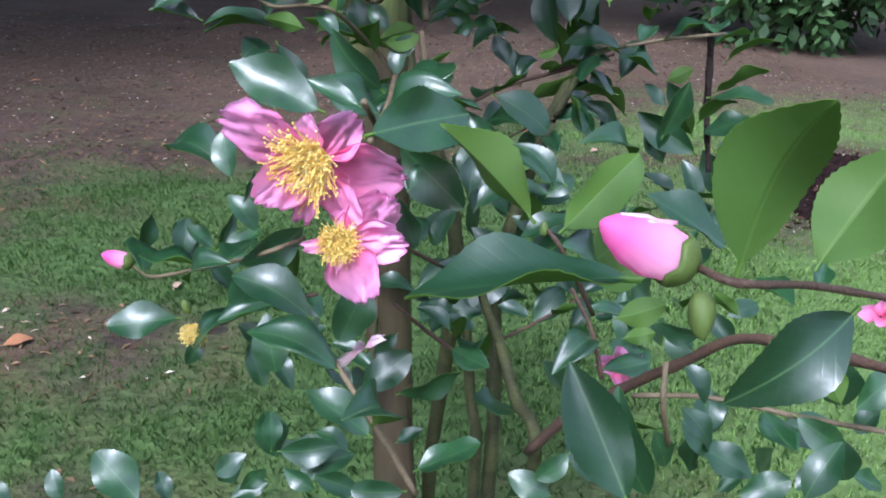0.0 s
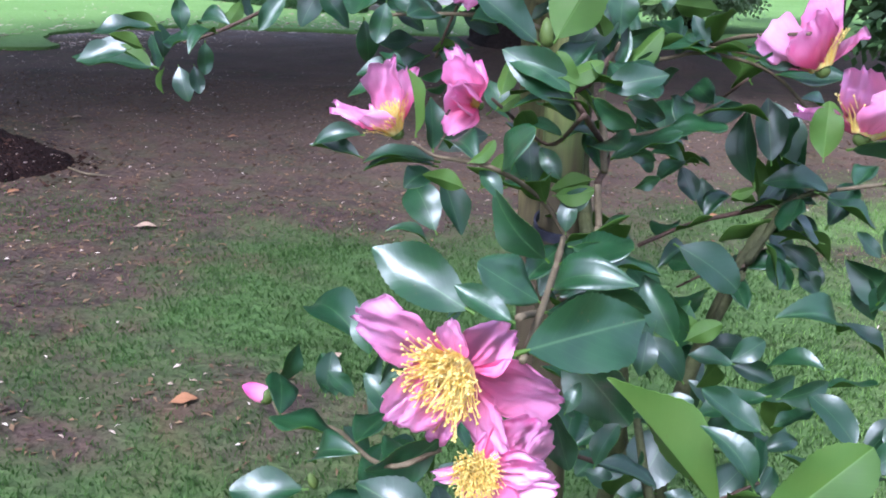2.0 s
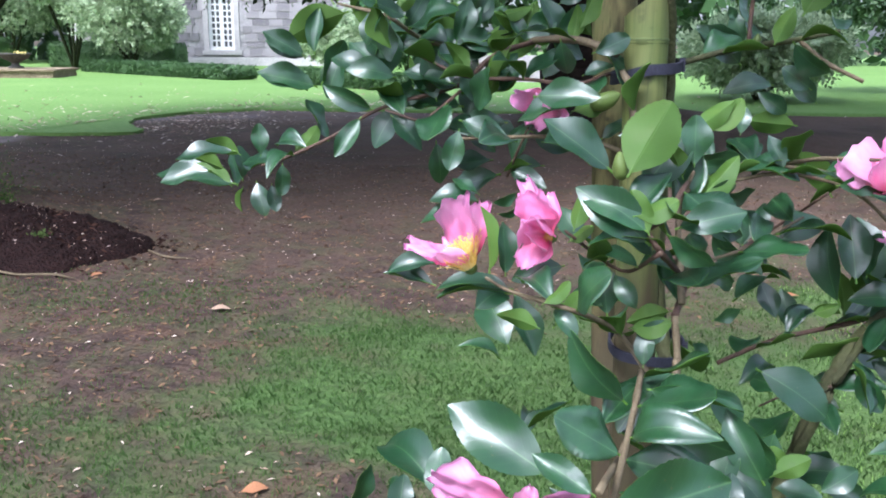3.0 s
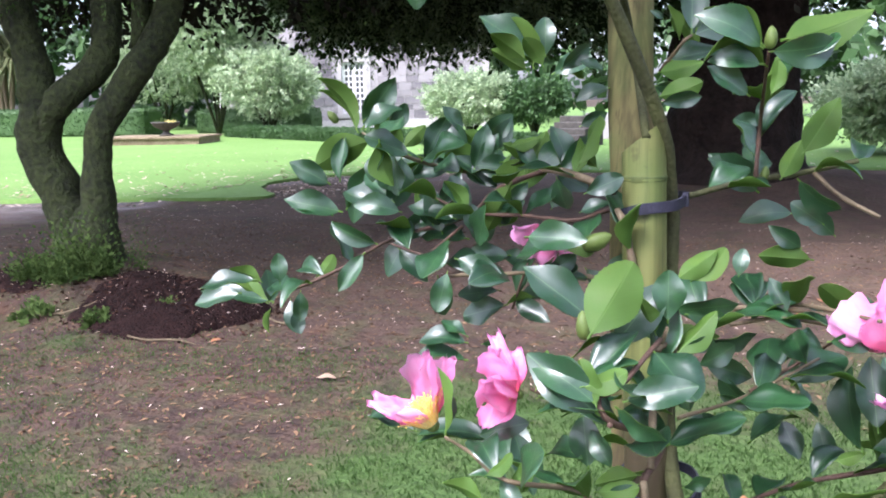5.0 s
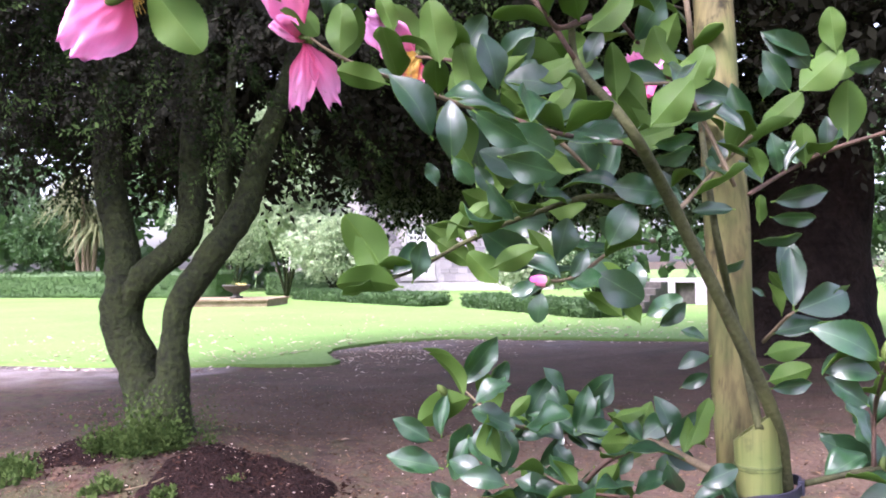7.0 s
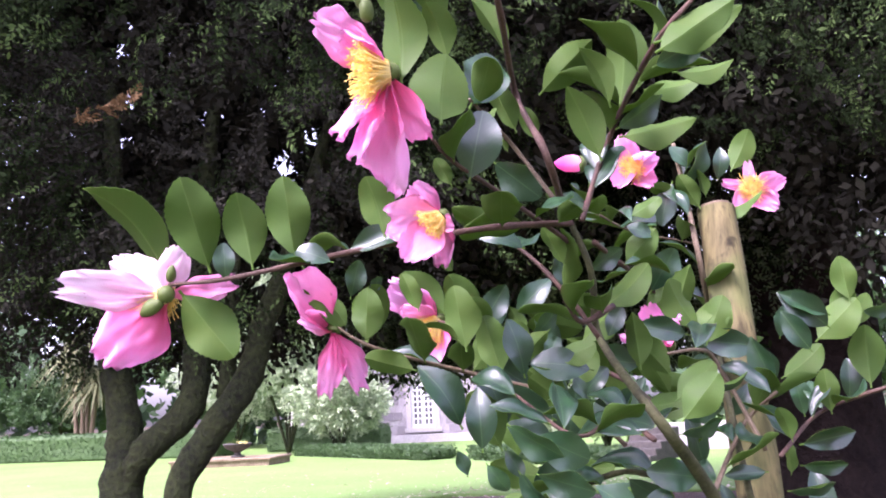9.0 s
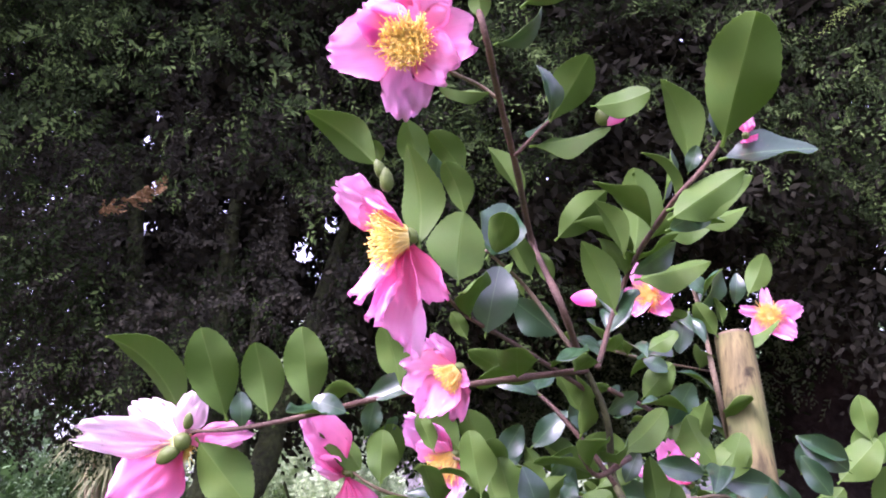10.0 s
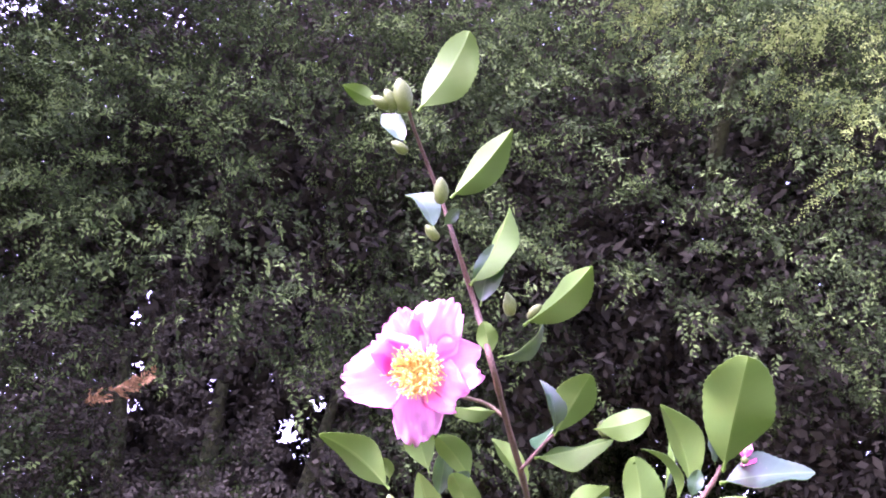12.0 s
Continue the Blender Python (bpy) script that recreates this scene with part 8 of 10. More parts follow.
leaf((0.0133, 1.1968, 1.2583), (-0.0141, 1.1895, 1.2960), (0.34, 0.84, 0.41), 1)
leaf((0.0348, 1.0576, 1.2649), (0.0706, 1.0770, 1.2832), (0.60, -0.59, -0.54), 1)
leaf((0.0054, 0.9481, 1.2039), (0.0402, 0.9661, 1.2156), (-0.36, 0.89, -0.29), 2)
leaf((0.0093, 0.9384, 1.1994), (0.0418, 0.9542, 1.2038), (0.45, -0.85, -0.27), 0)
leaf((-0.2086, 1.2780, 1.2399), (-0.2536, 1.2614, 1.2698), (0.06, 0.83, 0.55), 1)
leaf((-0.2020, 1.2816, 1.2435), (-0.2286, 1.2789, 1.3099), (0.48, 0.84, 0.23), 2)
leaf((-0.1925, 1.2877, 1.2544), (-0.2690, 1.2604, 1.3118), (0.55, -0.74, 0.39), 1)
leaf((-0.1893, 1.2897, 1.2580), (-0.1917, 1.2961, 1.3095), (0.27, -0.95, 0.13), 2)
leaf((-0.1815, 1.2901, 1.2359), (-0.1357, 1.3152, 1.2611), (0.34, -0.90, 0.28), 2)
leaf((-0.1409, 1.3079, 1.2281), (-0.1619, 1.3008, 1.2467), (-0.01, 0.94, 0.35), 2)
leaf((-0.3141, 1.0057, 1.1731), (-0.3497, 0.9961, 1.2210), (0.23, 0.90, 0.36), 3)
leaf((-0.3115, 1.0074, 1.1761), (-0.2833, 1.0281, 1.2275), (0.33, -0.92, 0.19), 1)
leaf((-0.2970, 1.0123, 1.1638), (-0.2710, 1.0302, 1.2030), (0.80, -0.53, -0.29), 1)
leaf((-0.2765, 1.0187, 1.1423), (-0.2955, 1.0170, 1.1912), (-0.03, 1.00, 0.02), 2)
leaf((-0.3312, 0.9902, 1.1216), (-0.3279, 0.9989, 1.1702), (-0.07, -0.98, 0.18), 3)
leaf((-0.3382, 0.9838, 1.1189), (-0.3751, 0.9691, 1.1358), (0.42, -0.89, 0.14), 1)
leaf((-0.3351, 0.9806, 1.0867), (-0.3831, 0.9609, 1.1055), (0.49, -0.61, 0.62), 1)
leaf((-0.3231, 0.9869, 1.0915), (-0.3030, 1.0029, 1.1367), (0.80, -0.58, -0.15), 2)
leaf((-0.2157, 0.9004, 1.1043), (-0.2569, 0.8824, 1.1127), (0.43, -0.76, 0.48), 1)
leaf((-0.2551, 0.9211, 1.1435), (-0.2341, 0.9277, 1.1215), (0.20, -0.97, -0.10), 2)
leaf((-0.1775, 0.9189, 1.1091), (-0.2008, 0.9058, 1.0936), (0.27, -0.90, 0.35), 1)
leaf((-0.1810, 0.9134, 1.0829), (-0.1974, 0.9119, 1.1251), (0.32, -0.94, 0.09), 6)
leaf((-0.1439, 0.9191, 1.0792), (-0.1572, 0.9174, 1.1104), (0.63, -0.74, 0.23), 6)
leaf((-0.1532, 0.8993, 1.0611), (-0.1241, 0.9098, 1.0403), (0.51, -0.80, 0.31), 1)
leaf((-0.1389, 0.8216, 1.0687), (-0.1457, 0.8136, 1.0356), (0.26, -0.95, 0.18), 2)
leaf((-0.1160, 0.9173, 1.0658), (-0.1557, 0.8988, 1.0662), (0.39, -0.83, 0.40), 1)
leaf((-0.0750, 0.8837, 1.0559), (-0.0515, 0.8971, 1.0725), (0.52, -0.85, -0.04), 2)
leaf((-0.0969, 0.9251, 1.0579), (-0.0610, 0.9391, 1.0396), (0.44, -0.88, 0.19), 1)
leaf((-0.0548, 0.8704, 1.0800), (-0.0255, 0.8857, 1.0913), (-0.09, 0.70, -0.71), 6)
leaf((-0.1684, 1.0417, 1.1345), (-0.2027, 1.0313, 1.1734), (0.08, 0.94, 0.32), 2)
leaf((-0.2009, 1.0263, 1.1469), (-0.2216, 1.0223, 1.1856), (0.43, -0.89, 0.14), 1)
leaf((-0.1853, 1.0358, 1.1525), (-0.1570, 1.0537, 1.1848), (0.61, -0.78, -0.10), 1)
leaf((-0.1501, 0.9863, 1.1435), (-0.1101, 1.0069, 1.1569), (-0.13, 0.71, -0.69), 1)
leaf((-0.2229, 1.0014, 1.1396), (-0.2548, 0.9861, 1.1370), (-0.34, 0.60, 0.73), 1)
leaf((-0.0917, 0.9620, 1.1023), (-0.0785, 0.9724, 1.1312), (0.11, -0.95, 0.29), 6)
leaf((-0.0406, 0.8766, 1.1274), (-0.0117, 0.8921, 1.1409), (0.40, -0.90, 0.17), 2)
leaf((-0.0937, 1.0791, 1.1753), (-0.0673, 1.0935, 1.1898), (0.32, -0.89, 0.32), 1)
leaf((-0.0560, 0.9212, 1.1455), (-0.0402, 0.9351, 1.1894), (0.53, 0.74, -0.42), 2)
leaf((-0.1370, 0.9646, 1.1048), (-0.1182, 0.9766, 1.1263), (0.39, -0.91, 0.16), 1)
leaf((-0.1270, 0.9176, 1.0912), (-0.1092, 0.9289, 1.1114), (-0.34, 0.92, -0.21), 1)
leaf((-0.2489, 0.9872, 1.1253), (-0.2286, 1.0000, 1.1484), (0.72, -0.63, -0.28), 1)
leaf((-0.3694, 0.8852, 1.0343), (-0.4197, 0.8607, 1.0275), (0.12, -0.49, 0.86), 1)
leaf((-0.3485, 0.8941, 1.0284), (-0.3515, 0.8972, 1.0595), (0.65, -0.75, 0.14), 2)
leaf((-0.3697, 0.8954, 1.0291), (-0.3991, 0.8839, 1.0448), (-0.21, 0.94, 0.28), 1)
leaf((-0.3301, 0.9018, 1.0225), (-0.3297, 0.8974, 0.9915), (0.61, -0.78, 0.12), 2)
leaf((-0.3151, 0.9104, 1.0336), (-0.3007, 0.9204, 1.0560), (-0.10, 0.93, -0.35), 2)
leaf((0.0114, 0.8219, 1.0604), (-0.0120, 0.8122, 1.0691), (0.48, -0.66, 0.57), 1)
leaf((0.0354, 0.7737, 1.0428), (0.0235, 0.7721, 1.0700), (0.46, 0.85, 0.25), 1)
leaf((0.0480, 0.8242, 1.0465), (0.0784, 0.8377, 1.0420), (0.41, -0.91, 0.04), 1)
leaf((0.0534, 0.7809, 1.0349), (0.0728, 0.7902, 1.0366), (0.44, -0.90, -0.07), 2)
leaf((0.0611, 0.8655, 1.0140), (0.0968, 0.8830, 1.0202), (0.45, -0.76, -0.46), 1)
leaf((0.0546, 0.8983, 0.9887), (0.0931, 0.9142, 0.9745), (0.46, -0.83, 0.32), 1)
leaf((0.0656, 0.9021, 0.9794), (0.0944, 0.9108, 0.9469), (0.02, -0.97, -0.24), 1)
leaf((0.0650, 0.8971, 0.9473), (0.0869, 0.9046, 0.9286), (0.56, -0.75, 0.36), 2)
leaf((0.0467, 0.7767, 1.0272), (0.0736, 0.7937, 1.0578), (0.39, 0.61, -0.69), 1)
leaf((0.1235, 1.1979, 0.9140), (0.1306, 1.1966, 0.8827), (-0.31, -0.95, -0.03), 2)
leaf((0.1263, 0.9668, 1.0755), (0.0995, 0.9571, 1.0947), (0.24, -0.96, -0.16), 1)
leaf((0.1354, 0.9696, 1.0660), (0.0920, 0.9501, 1.0712), (-0.36, 0.88, 0.31), 1)
leaf((0.1519, 0.9800, 1.0847), (0.1291, 0.9729, 1.1086), (0.14, -0.98, -0.16), 2)
leaf((0.1420, 0.9551, 1.0980), (0.1159, 0.9457, 1.1167), (0.29, -0.95, -0.07), 2)
leaf((0.1192, 0.9280, 1.1378), (0.1523, 0.9395, 1.1106), (-0.23, -0.76, -0.61), 1)
leaf((0.1223, 0.9101, 1.1578), (0.1472, 0.9281, 1.2008), (0.17, 0.87, -0.46), 1)
leaf((-0.2344, 0.7194, 1.2924), (-0.2589, 0.7146, 1.3375), (-0.53, 0.82, -0.20), 1)
leaf((-0.2213, 0.7179, 1.2936), (-0.2669, 0.6973, 1.2982), (-0.27, 0.73, 0.63), 2)
leaf((-0.2159, 0.7207, 1.2956), (-0.2100, 0.7281, 1.3277), (0.92, -0.37, -0.08), 2)
leaf((-0.1873, 0.7719, 1.3070), (-0.2155, 0.7619, 1.3285), (-0.23, 0.96, 0.15), 2)
leaf((-0.1524, 0.7388, 1.2938), (-0.1753, 0.7316, 1.3179), (-0.20, 0.97, 0.10), 6)
leaf((-0.1600, 0.7364, 1.3057), (-0.1281, 0.7535, 1.3212), (-0.38, 0.90, -0.21), 1)
leaf((-0.2372, 0.7219, 1.3019), (-0.2651, 0.7070, 1.3484), (-0.40, 0.92, 0.06), 2)
leaf((-0.2361, 0.7225, 1.3010), (-0.2272, 0.7630, 1.3261), (0.76, -0.45, 0.46), 3)
leaf((-0.2309, 0.7219, 1.2967), (-0.2671, 0.7038, 1.2880), (-0.38, 0.34, 0.86), 2)
leaf((-0.2130, 0.7829, 1.3224), (-0.2309, 0.7735, 1.3409), (-0.34, 0.93, 0.14), 2)
leaf((-0.2000, 0.7466, 1.3261), (-0.1840, 0.7541, 1.3516), (-0.36, 0.93, -0.05), 1)
leaf((-0.1792, 0.7525, 1.3128), (-0.1902, 0.7465, 1.3365), (0.53, 0.73, 0.43), 2)
leaf((-0.1455, 0.7919, 1.3055), (-0.1699, 0.7430, 1.3345), (0.66, -0.60, -0.45), 1)
leaf((-0.1208, 0.7712, 1.3076), (-0.1125, 0.7746, 1.3428), (0.78, -0.61, -0.12), 6)
leaf((-0.1217, 0.7673, 1.3055), (-0.1379, 0.7586, 1.3352), (-0.00, 0.96, 0.28), 3)
leaf((-0.0874, 0.7909, 1.3197), (-0.0708, 0.7986, 1.3532), (0.33, -0.94, 0.05), 6)
leaf((-0.0971, 0.7858, 1.3029), (-0.0636, 0.8031, 1.2803), (0.45, -0.89, -0.01), 6)
leaf((-0.1108, 0.7736, 1.2969), (-0.0990, 0.7790, 1.3198), (0.31, -0.95, 0.07), 1)
leaf((-0.1232, 0.7463, 1.2895), (-0.1273, 0.7447, 1.2664), (0.19, -0.98, 0.03), 6)
leaf((-0.1218, 0.7314, 1.2960), (-0.1380, 0.7234, 1.2883), (0.39, -0.91, 0.12), 2)
leaf((-0.1583, 1.1053, 1.2467), (-0.1931, 1.0872, 1.2763), (-0.19, 0.92, 0.34), 1)
leaf((-0.1416, 1.1138, 1.2388), (-0.1606, 1.1036, 1.2706), (-0.04, 0.96, 0.28), 2)
leaf((-0.1248, 1.1223, 1.2354), (-0.0960, 1.1362, 1.2632), (0.47, -0.88, -0.05), 1)
leaf((-0.2046, 0.8189, 1.4439), (-0.2162, 0.8120, 1.4960), (-0.11, 0.99, 0.11), 6)
leaf((-0.1906, 0.7394, 1.3851), (-0.1914, 0.7380, 1.4339), (0.43, -0.90, -0.02), 1)
leaf((-0.1350, 0.6551, 1.4072), (-0.1035, 0.6713, 1.3848), (0.17, -0.89, -0.41), 1)
leaf((-0.1183, 0.6554, 1.3763), (-0.0814, 0.6617, 1.3646), (-0.02, -0.85, -0.53), 2)
leaf((-0.1345, 0.7814, 1.4137), (-0.1602, 0.7679, 1.4409), (-0.02, 0.90, 0.43), 6)
leaf((-0.1496, 0.8262, 1.4327), (-0.1262, 0.8374, 1.4601), (0.02, 0.92, -0.39), 2)
leaf((-0.1342, 0.8230, 1.4193), (-0.1419, 0.8187, 1.4400), (0.74, -0.65, 0.14), 2)
leaf((-0.1333, 0.8346, 1.4185), (-0.1008, 0.8508, 1.4272), (0.47, -0.58, -0.67), 1)
leaf((-0.2410, 0.7352, 1.4494), (-0.2775, 0.7167, 1.4614), (-0.31, 0.87, 0.39), 2)
leaf((-0.2141, 0.7492, 1.4271), (-0.2371, 0.7372, 1.4493), (0.54, -0.83, 0.11), 2)
leaf((-0.2092, 0.7507, 1.4707), (-0.2402, 0.7349, 1.4844), (0.18, 0.42, 0.89), 3)
leaf((-0.2852, 0.7318, 1.4739), (-0.2823, 0.7324, 1.5187), (-0.33, 0.94, 0.01), 6)
leaf((-0.2055, 0.7528, 1.4619), (-0.2122, 0.7484, 1.5145), (-0.06, 1.00, 0.08), 6)
leaf((-0.2576, 0.7744, 1.5004), (-0.2693, 0.7679, 1.5333), (-0.12, 0.98, 0.15), 2)
leaf((-0.2357, 0.8352, 1.4869), (-0.2087, 0.8484, 1.5062), (0.54, -0.81, -0.20), 2)
leaf((-0.1831, 0.8364, 1.4711), (-0.1998, 0.8276, 1.4906), (-0.20, 0.95, 0.25), 2)
leaf((-0.1590, 0.8007, 1.4524), (-0.1485, 0.8056, 1.4725), (0.50, -0.86, -0.05), 6)
leaf((-0.1837, 0.7652, 1.3872), (-0.1725, 0.7713, 1.3651), (0.39, -0.92, -0.05), 2)
leaf((-0.1654, 0.7446, 1.3713), (-0.1473, 0.7543, 1.3416), (-0.05, -0.94, -0.34), 1)
leaf((-0.1810, 0.7373, 1.3422), (-0.1639, 0.7457, 1.3545), (-0.41, 0.91, -0.04), 2)
leaf((-0.0450, 0.7517, 1.4019), (-0.0190, 0.7641, 1.4340), (-0.29, 0.95, -0.13), 6)
leaf((-0.0786, 0.8953, 1.4365), (-0.1105, 0.8785, 1.4782), (0.03, 0.92, 0.39), 1)
leaf((-0.0654, 0.9966, 1.4669), (-0.0465, 1.0052, 1.5152), (-0.07, 0.99, -0.15), 6)
leaf((-0.0689, 0.8538, 1.3891), (-0.0357, 0.8702, 1.4013), (0.52, -0.60, -0.61), 1)
leaf((-0.0539, 0.8606, 1.4267), (-0.0142, 0.8804, 1.4337), (0.32, -0.32, -0.89), 0)
leaf((-0.0146, 0.9352, 1.3535), (-0.0482, 0.9184, 1.3521), (0.35, -0.74, 0.58), 0)
leaf((-0.0064, 0.9877, 1.4241), (-0.0220, 0.9790, 1.4714), (0.08, -0.98, -0.16), 0)
leaf((-0.0007, 0.9905, 1.4312), (0.0359, 1.0083, 1.4595), (-0.02, 0.86, -0.52), 2)
leaf((0.0298, 1.0275, 1.4645), (0.0695, 1.0467, 1.5041), (-0.14, 0.94, -0.31), 6)
leaf((0.0304, 0.9543, 1.4524), (0.0094, 0.9431, 1.4892), (0.03, -0.96, -0.28), 1)
leaf((0.0484, 0.9628, 1.4837), (0.0098, 0.9430, 1.5048), (0.56, -0.78, 0.29), 0)
leaf((0.0638, 1.0439, 1.5005), (0.0591, 1.0406, 1.5456), (-0.15, 0.99, 0.06), 2)
leaf((0.0716, 1.0703, 1.4926), (0.1018, 1.0854, 1.4975), (0.45, -0.73, -0.51), 1)
leaf((0.0710, 1.0715, 1.4193), (0.0723, 1.0709, 1.4801), (-0.17, 0.98, 0.01), 2)
leaf((0.0345, 1.0536, 1.3965), (0.0326, 1.0518, 1.4400), (-0.18, 0.98, 0.03), 2)
leaf((0.0503, 1.0837, 1.4084), (0.0537, 1.0846, 1.4501), (0.30, -0.95, -0.00), 1)
leaf((0.0068, 0.9455, 1.3775), (-0.0012, 0.9409, 1.4069), (0.34, 0.91, 0.24), 2)
leaf((0.0083, 1.0853, 1.3943), (0.0016, 1.0811, 1.4372), (0.29, -0.95, -0.05), 1)
leaf((0.0001, 1.0817, 1.3671), (0.0518, 1.1074, 1.3776), (0.47, -0.80, -0.37), 0)
leaf((-0.0063, 1.0368, 1.3419), (-0.0056, 1.0366, 1.3719), (0.50, 0.87, -0.00), 2)
leaf((0.0022, 1.0409, 1.3500), (0.0426, 1.0612, 1.3492), (0.33, -0.68, -0.65), 0)
leaf((-0.0115, 1.0345, 1.3268), (0.0301, 1.0552, 1.3331), (0.34, -0.42, -0.84), 0)
leaf((0.0228, 1.0310, 1.2609), (0.0191, 1.0500, 1.3213), (0.52, -0.81, 0.29), 0)
leaf((0.0228, 1.0310, 1.2598), (0.0708, 1.0763, 1.2790), (0.61, -0.75, 0.25), 1)
leaf((0.0132, 1.0263, 1.2558), (0.0020, 1.0200, 1.2879), (0.51, 0.79, 0.33), 0)
leaf((-0.0007, 1.0189, 1.2746), (-0.0124, 1.0129, 1.2828), (0.52, -0.85, 0.11), 0)
leaf((0.0938, 0.8447, 1.2361), (0.0515, 0.8229, 1.2616), (0.58, -0.75, 0.33), 1)
leaf((0.0019, 0.9704, 1.2250), (0.0380, 0.9883, 1.2324), (-0.36, 0.87, -0.35), 1)
leaf((-0.0015, 0.9689, 1.2140), (0.0375, 0.9885, 1.2108), (0.38, -0.82, -0.43), 1)
leaf((0.0859, 0.8459, 1.2035), (0.0576, 0.8313, 1.2249), (0.51, -0.85, 0.10), 1)
leaf((0.0883, 1.0189, 1.1164), (0.0464, 0.9972, 1.1524), (0.41, -0.91, -0.07), 1)
leaf((0.0802, 1.0141, 1.1568), (0.0715, 1.0095, 1.1696), (0.40, -0.92, -0.06), 2)
leaf((-0.0578, 1.0091, 1.3047), (-0.0668, 1.0039, 1.3375), (0.63, -0.78, 0.05), 0)
leaf((-0.0433, 1.0164, 1.2990), (-0.0189, 1.0285, 1.3084), (0.53, -0.69, -0.50), 0)
leaf((-0.0551, 1.0458, 1.2143), (-0.0855, 1.0307, 1.2035), (0.19, -0.79, 0.58), 1)
leaf((-0.0597, 1.0431, 1.2312), (-0.0822, 1.0317, 1.2401), (0.54, -0.72, 0.44), 1)
leaf((-0.3103, 1.0077, 1.1836), (-0.2773, 1.0233, 1.2299), (0.55, -0.83, -0.11), 1)
leaf((-0.2535, 0.8908, 1.1838), (-0.2809, 0.8762, 1.2293), (0.03, 0.95, 0.32), 3)
leaf((-0.2841, 1.0210, 1.1721), (-0.2680, 1.0285, 1.2026), (0.69, -0.70, -0.19), 2)
leaf((-0.2792, 1.0240, 1.1443), (-0.2893, 1.0181, 1.1857), (-0.31, 0.95, 0.06), 1)
leaf((-0.2025, 1.0269, 1.1696), (-0.2221, 1.0165, 1.1997), (0.72, -0.65, 0.24), 1)
leaf((-0.1948, 1.0372, 1.1625), (-0.1573, 1.0555, 1.1894), (0.48, -0.87, -0.08), 1)
leaf((-0.1794, 1.0304, 1.1468), (-0.2189, 1.0105, 1.1504), (-0.36, 0.81, 0.46), 1)
leaf((-0.1352, 0.9686, 1.1601), (-0.1074, 0.9824, 1.1677), (-0.15, 0.70, -0.70), 1)
leaf((-0.2261, 0.9274, 1.1610), (-0.2062, 0.9370, 1.1823), (-0.16, 0.95, -0.27), 1)
leaf((-0.3362, 0.9793, 1.1207), (-0.3736, 0.9600, 1.1444), (0.52, -0.84, 0.14), 1)
leaf((-0.3261, 0.9850, 1.0902), (-0.3799, 0.9577, 1.1045), (0.50, -0.78, 0.38), 1)
leaf((-0.3346, 0.9965, 1.1298), (-0.3283, 0.9990, 1.1667), (-0.07, -0.99, 0.08), 1)
leaf((-0.3009, 0.9969, 1.1262), (-0.3182, 0.9892, 1.0780), (-0.17, -0.96, 0.21), 2)
leaf((-0.0478, 0.9611, 1.1418), (-0.0634, 0.9530, 1.1599), (-0.25, 0.95, 0.21), 2)
leaf((-0.0533, 0.9615, 1.1209), (-0.0804, 0.9476, 1.1367), (0.57, -0.77, 0.30), 2)
leaf((-0.3872, 0.6200, 1.5265), (-0.3997, 0.5542, 1.5889), (-0.34, 0.68, 0.65), 3)
leaf((-0.3279, 0.5984, 1.5200), (-0.3272, 0.5673, 1.5820), (-0.70, 0.64, 0.33), 2)
leaf((-0.2990, 0.6093, 1.5200), (-0.3027, 0.5962, 1.5730), (-0.59, 0.79, 0.16), 2)
leaf((-0.2715, 0.6211, 1.5242), (-0.2720, 0.6084, 1.5828), (-0.64, 0.75, 0.16), 2)
leaf((-0.3576, 0.5999, 1.5106), (-0.3287, 0.6246, 1.4620), (-0.53, 0.84, 0.11), 6)
leaf((-0.3126, 0.6855, 1.5325), (-0.2879, 0.7075, 1.4870), (-0.86, 0.44, -0.26), 2)
leaf((-0.3023, 0.7617, 1.4770), (-0.2883, 0.7583, 1.5258), (-0.63, 0.75, 0.23), 6)
leaf((-0.3184, 0.6038, 1.5128), (-0.3167, 0.5989, 1.5400), (0.64, -0.74, -0.18), 2)
leaf((-0.2482, 0.6331, 1.5222), (-0.2714, 0.6193, 1.5331), (0.58, -0.78, 0.23), 2)
leaf((-0.3049, 0.7413, 1.5124), (-0.2944, 0.7397, 1.5444), (0.76, -0.58, -0.28), 2)
leaf((-0.2964, 0.7547, 1.5176), (-0.2840, 0.7580, 1.5311), (0.69, -0.52, -0.51), 2)
leaf((-0.2711, 0.8538, 1.5037), (-0.3054, 0.8281, 1.5445), (-0.31, 0.90, 0.31), 2)
leaf((-0.2517, 0.8702, 1.4899), (-0.2662, 0.8518, 1.5428), (-0.23, 0.94, 0.26), 2)
leaf((-0.2274, 0.8292, 1.4878), (-0.2028, 0.8339, 1.5233), (0.52, -0.82, -0.25), 2)
leaf((-0.2246, 0.6654, 1.5422), (-0.2306, 0.6531, 1.5860), (0.01, 0.96, 0.27), 6)
leaf((-0.2175, 0.6681, 1.5459), (-0.2015, 0.6737, 1.5571), (0.60, -0.55, -0.58), 2)
leaf((-0.1451, 0.6031, 1.5930), (-0.1521, 0.6293, 1.6495), (-0.63, 0.67, -0.39), 6)
leaf((-0.1531, 0.5698, 1.6099), (-0.1499, 0.5577, 1.6741), (0.01, 0.98, 0.18), 1)
leaf((-0.1665, 0.6471, 1.5985), (-0.1295, 0.6617, 1.6164), (-0.14, 0.89, -0.43), 1)
leaf((-0.1498, 0.6512, 1.5667), (-0.1350, 0.6483, 1.6147), (0.32, -0.93, -0.16), 6)
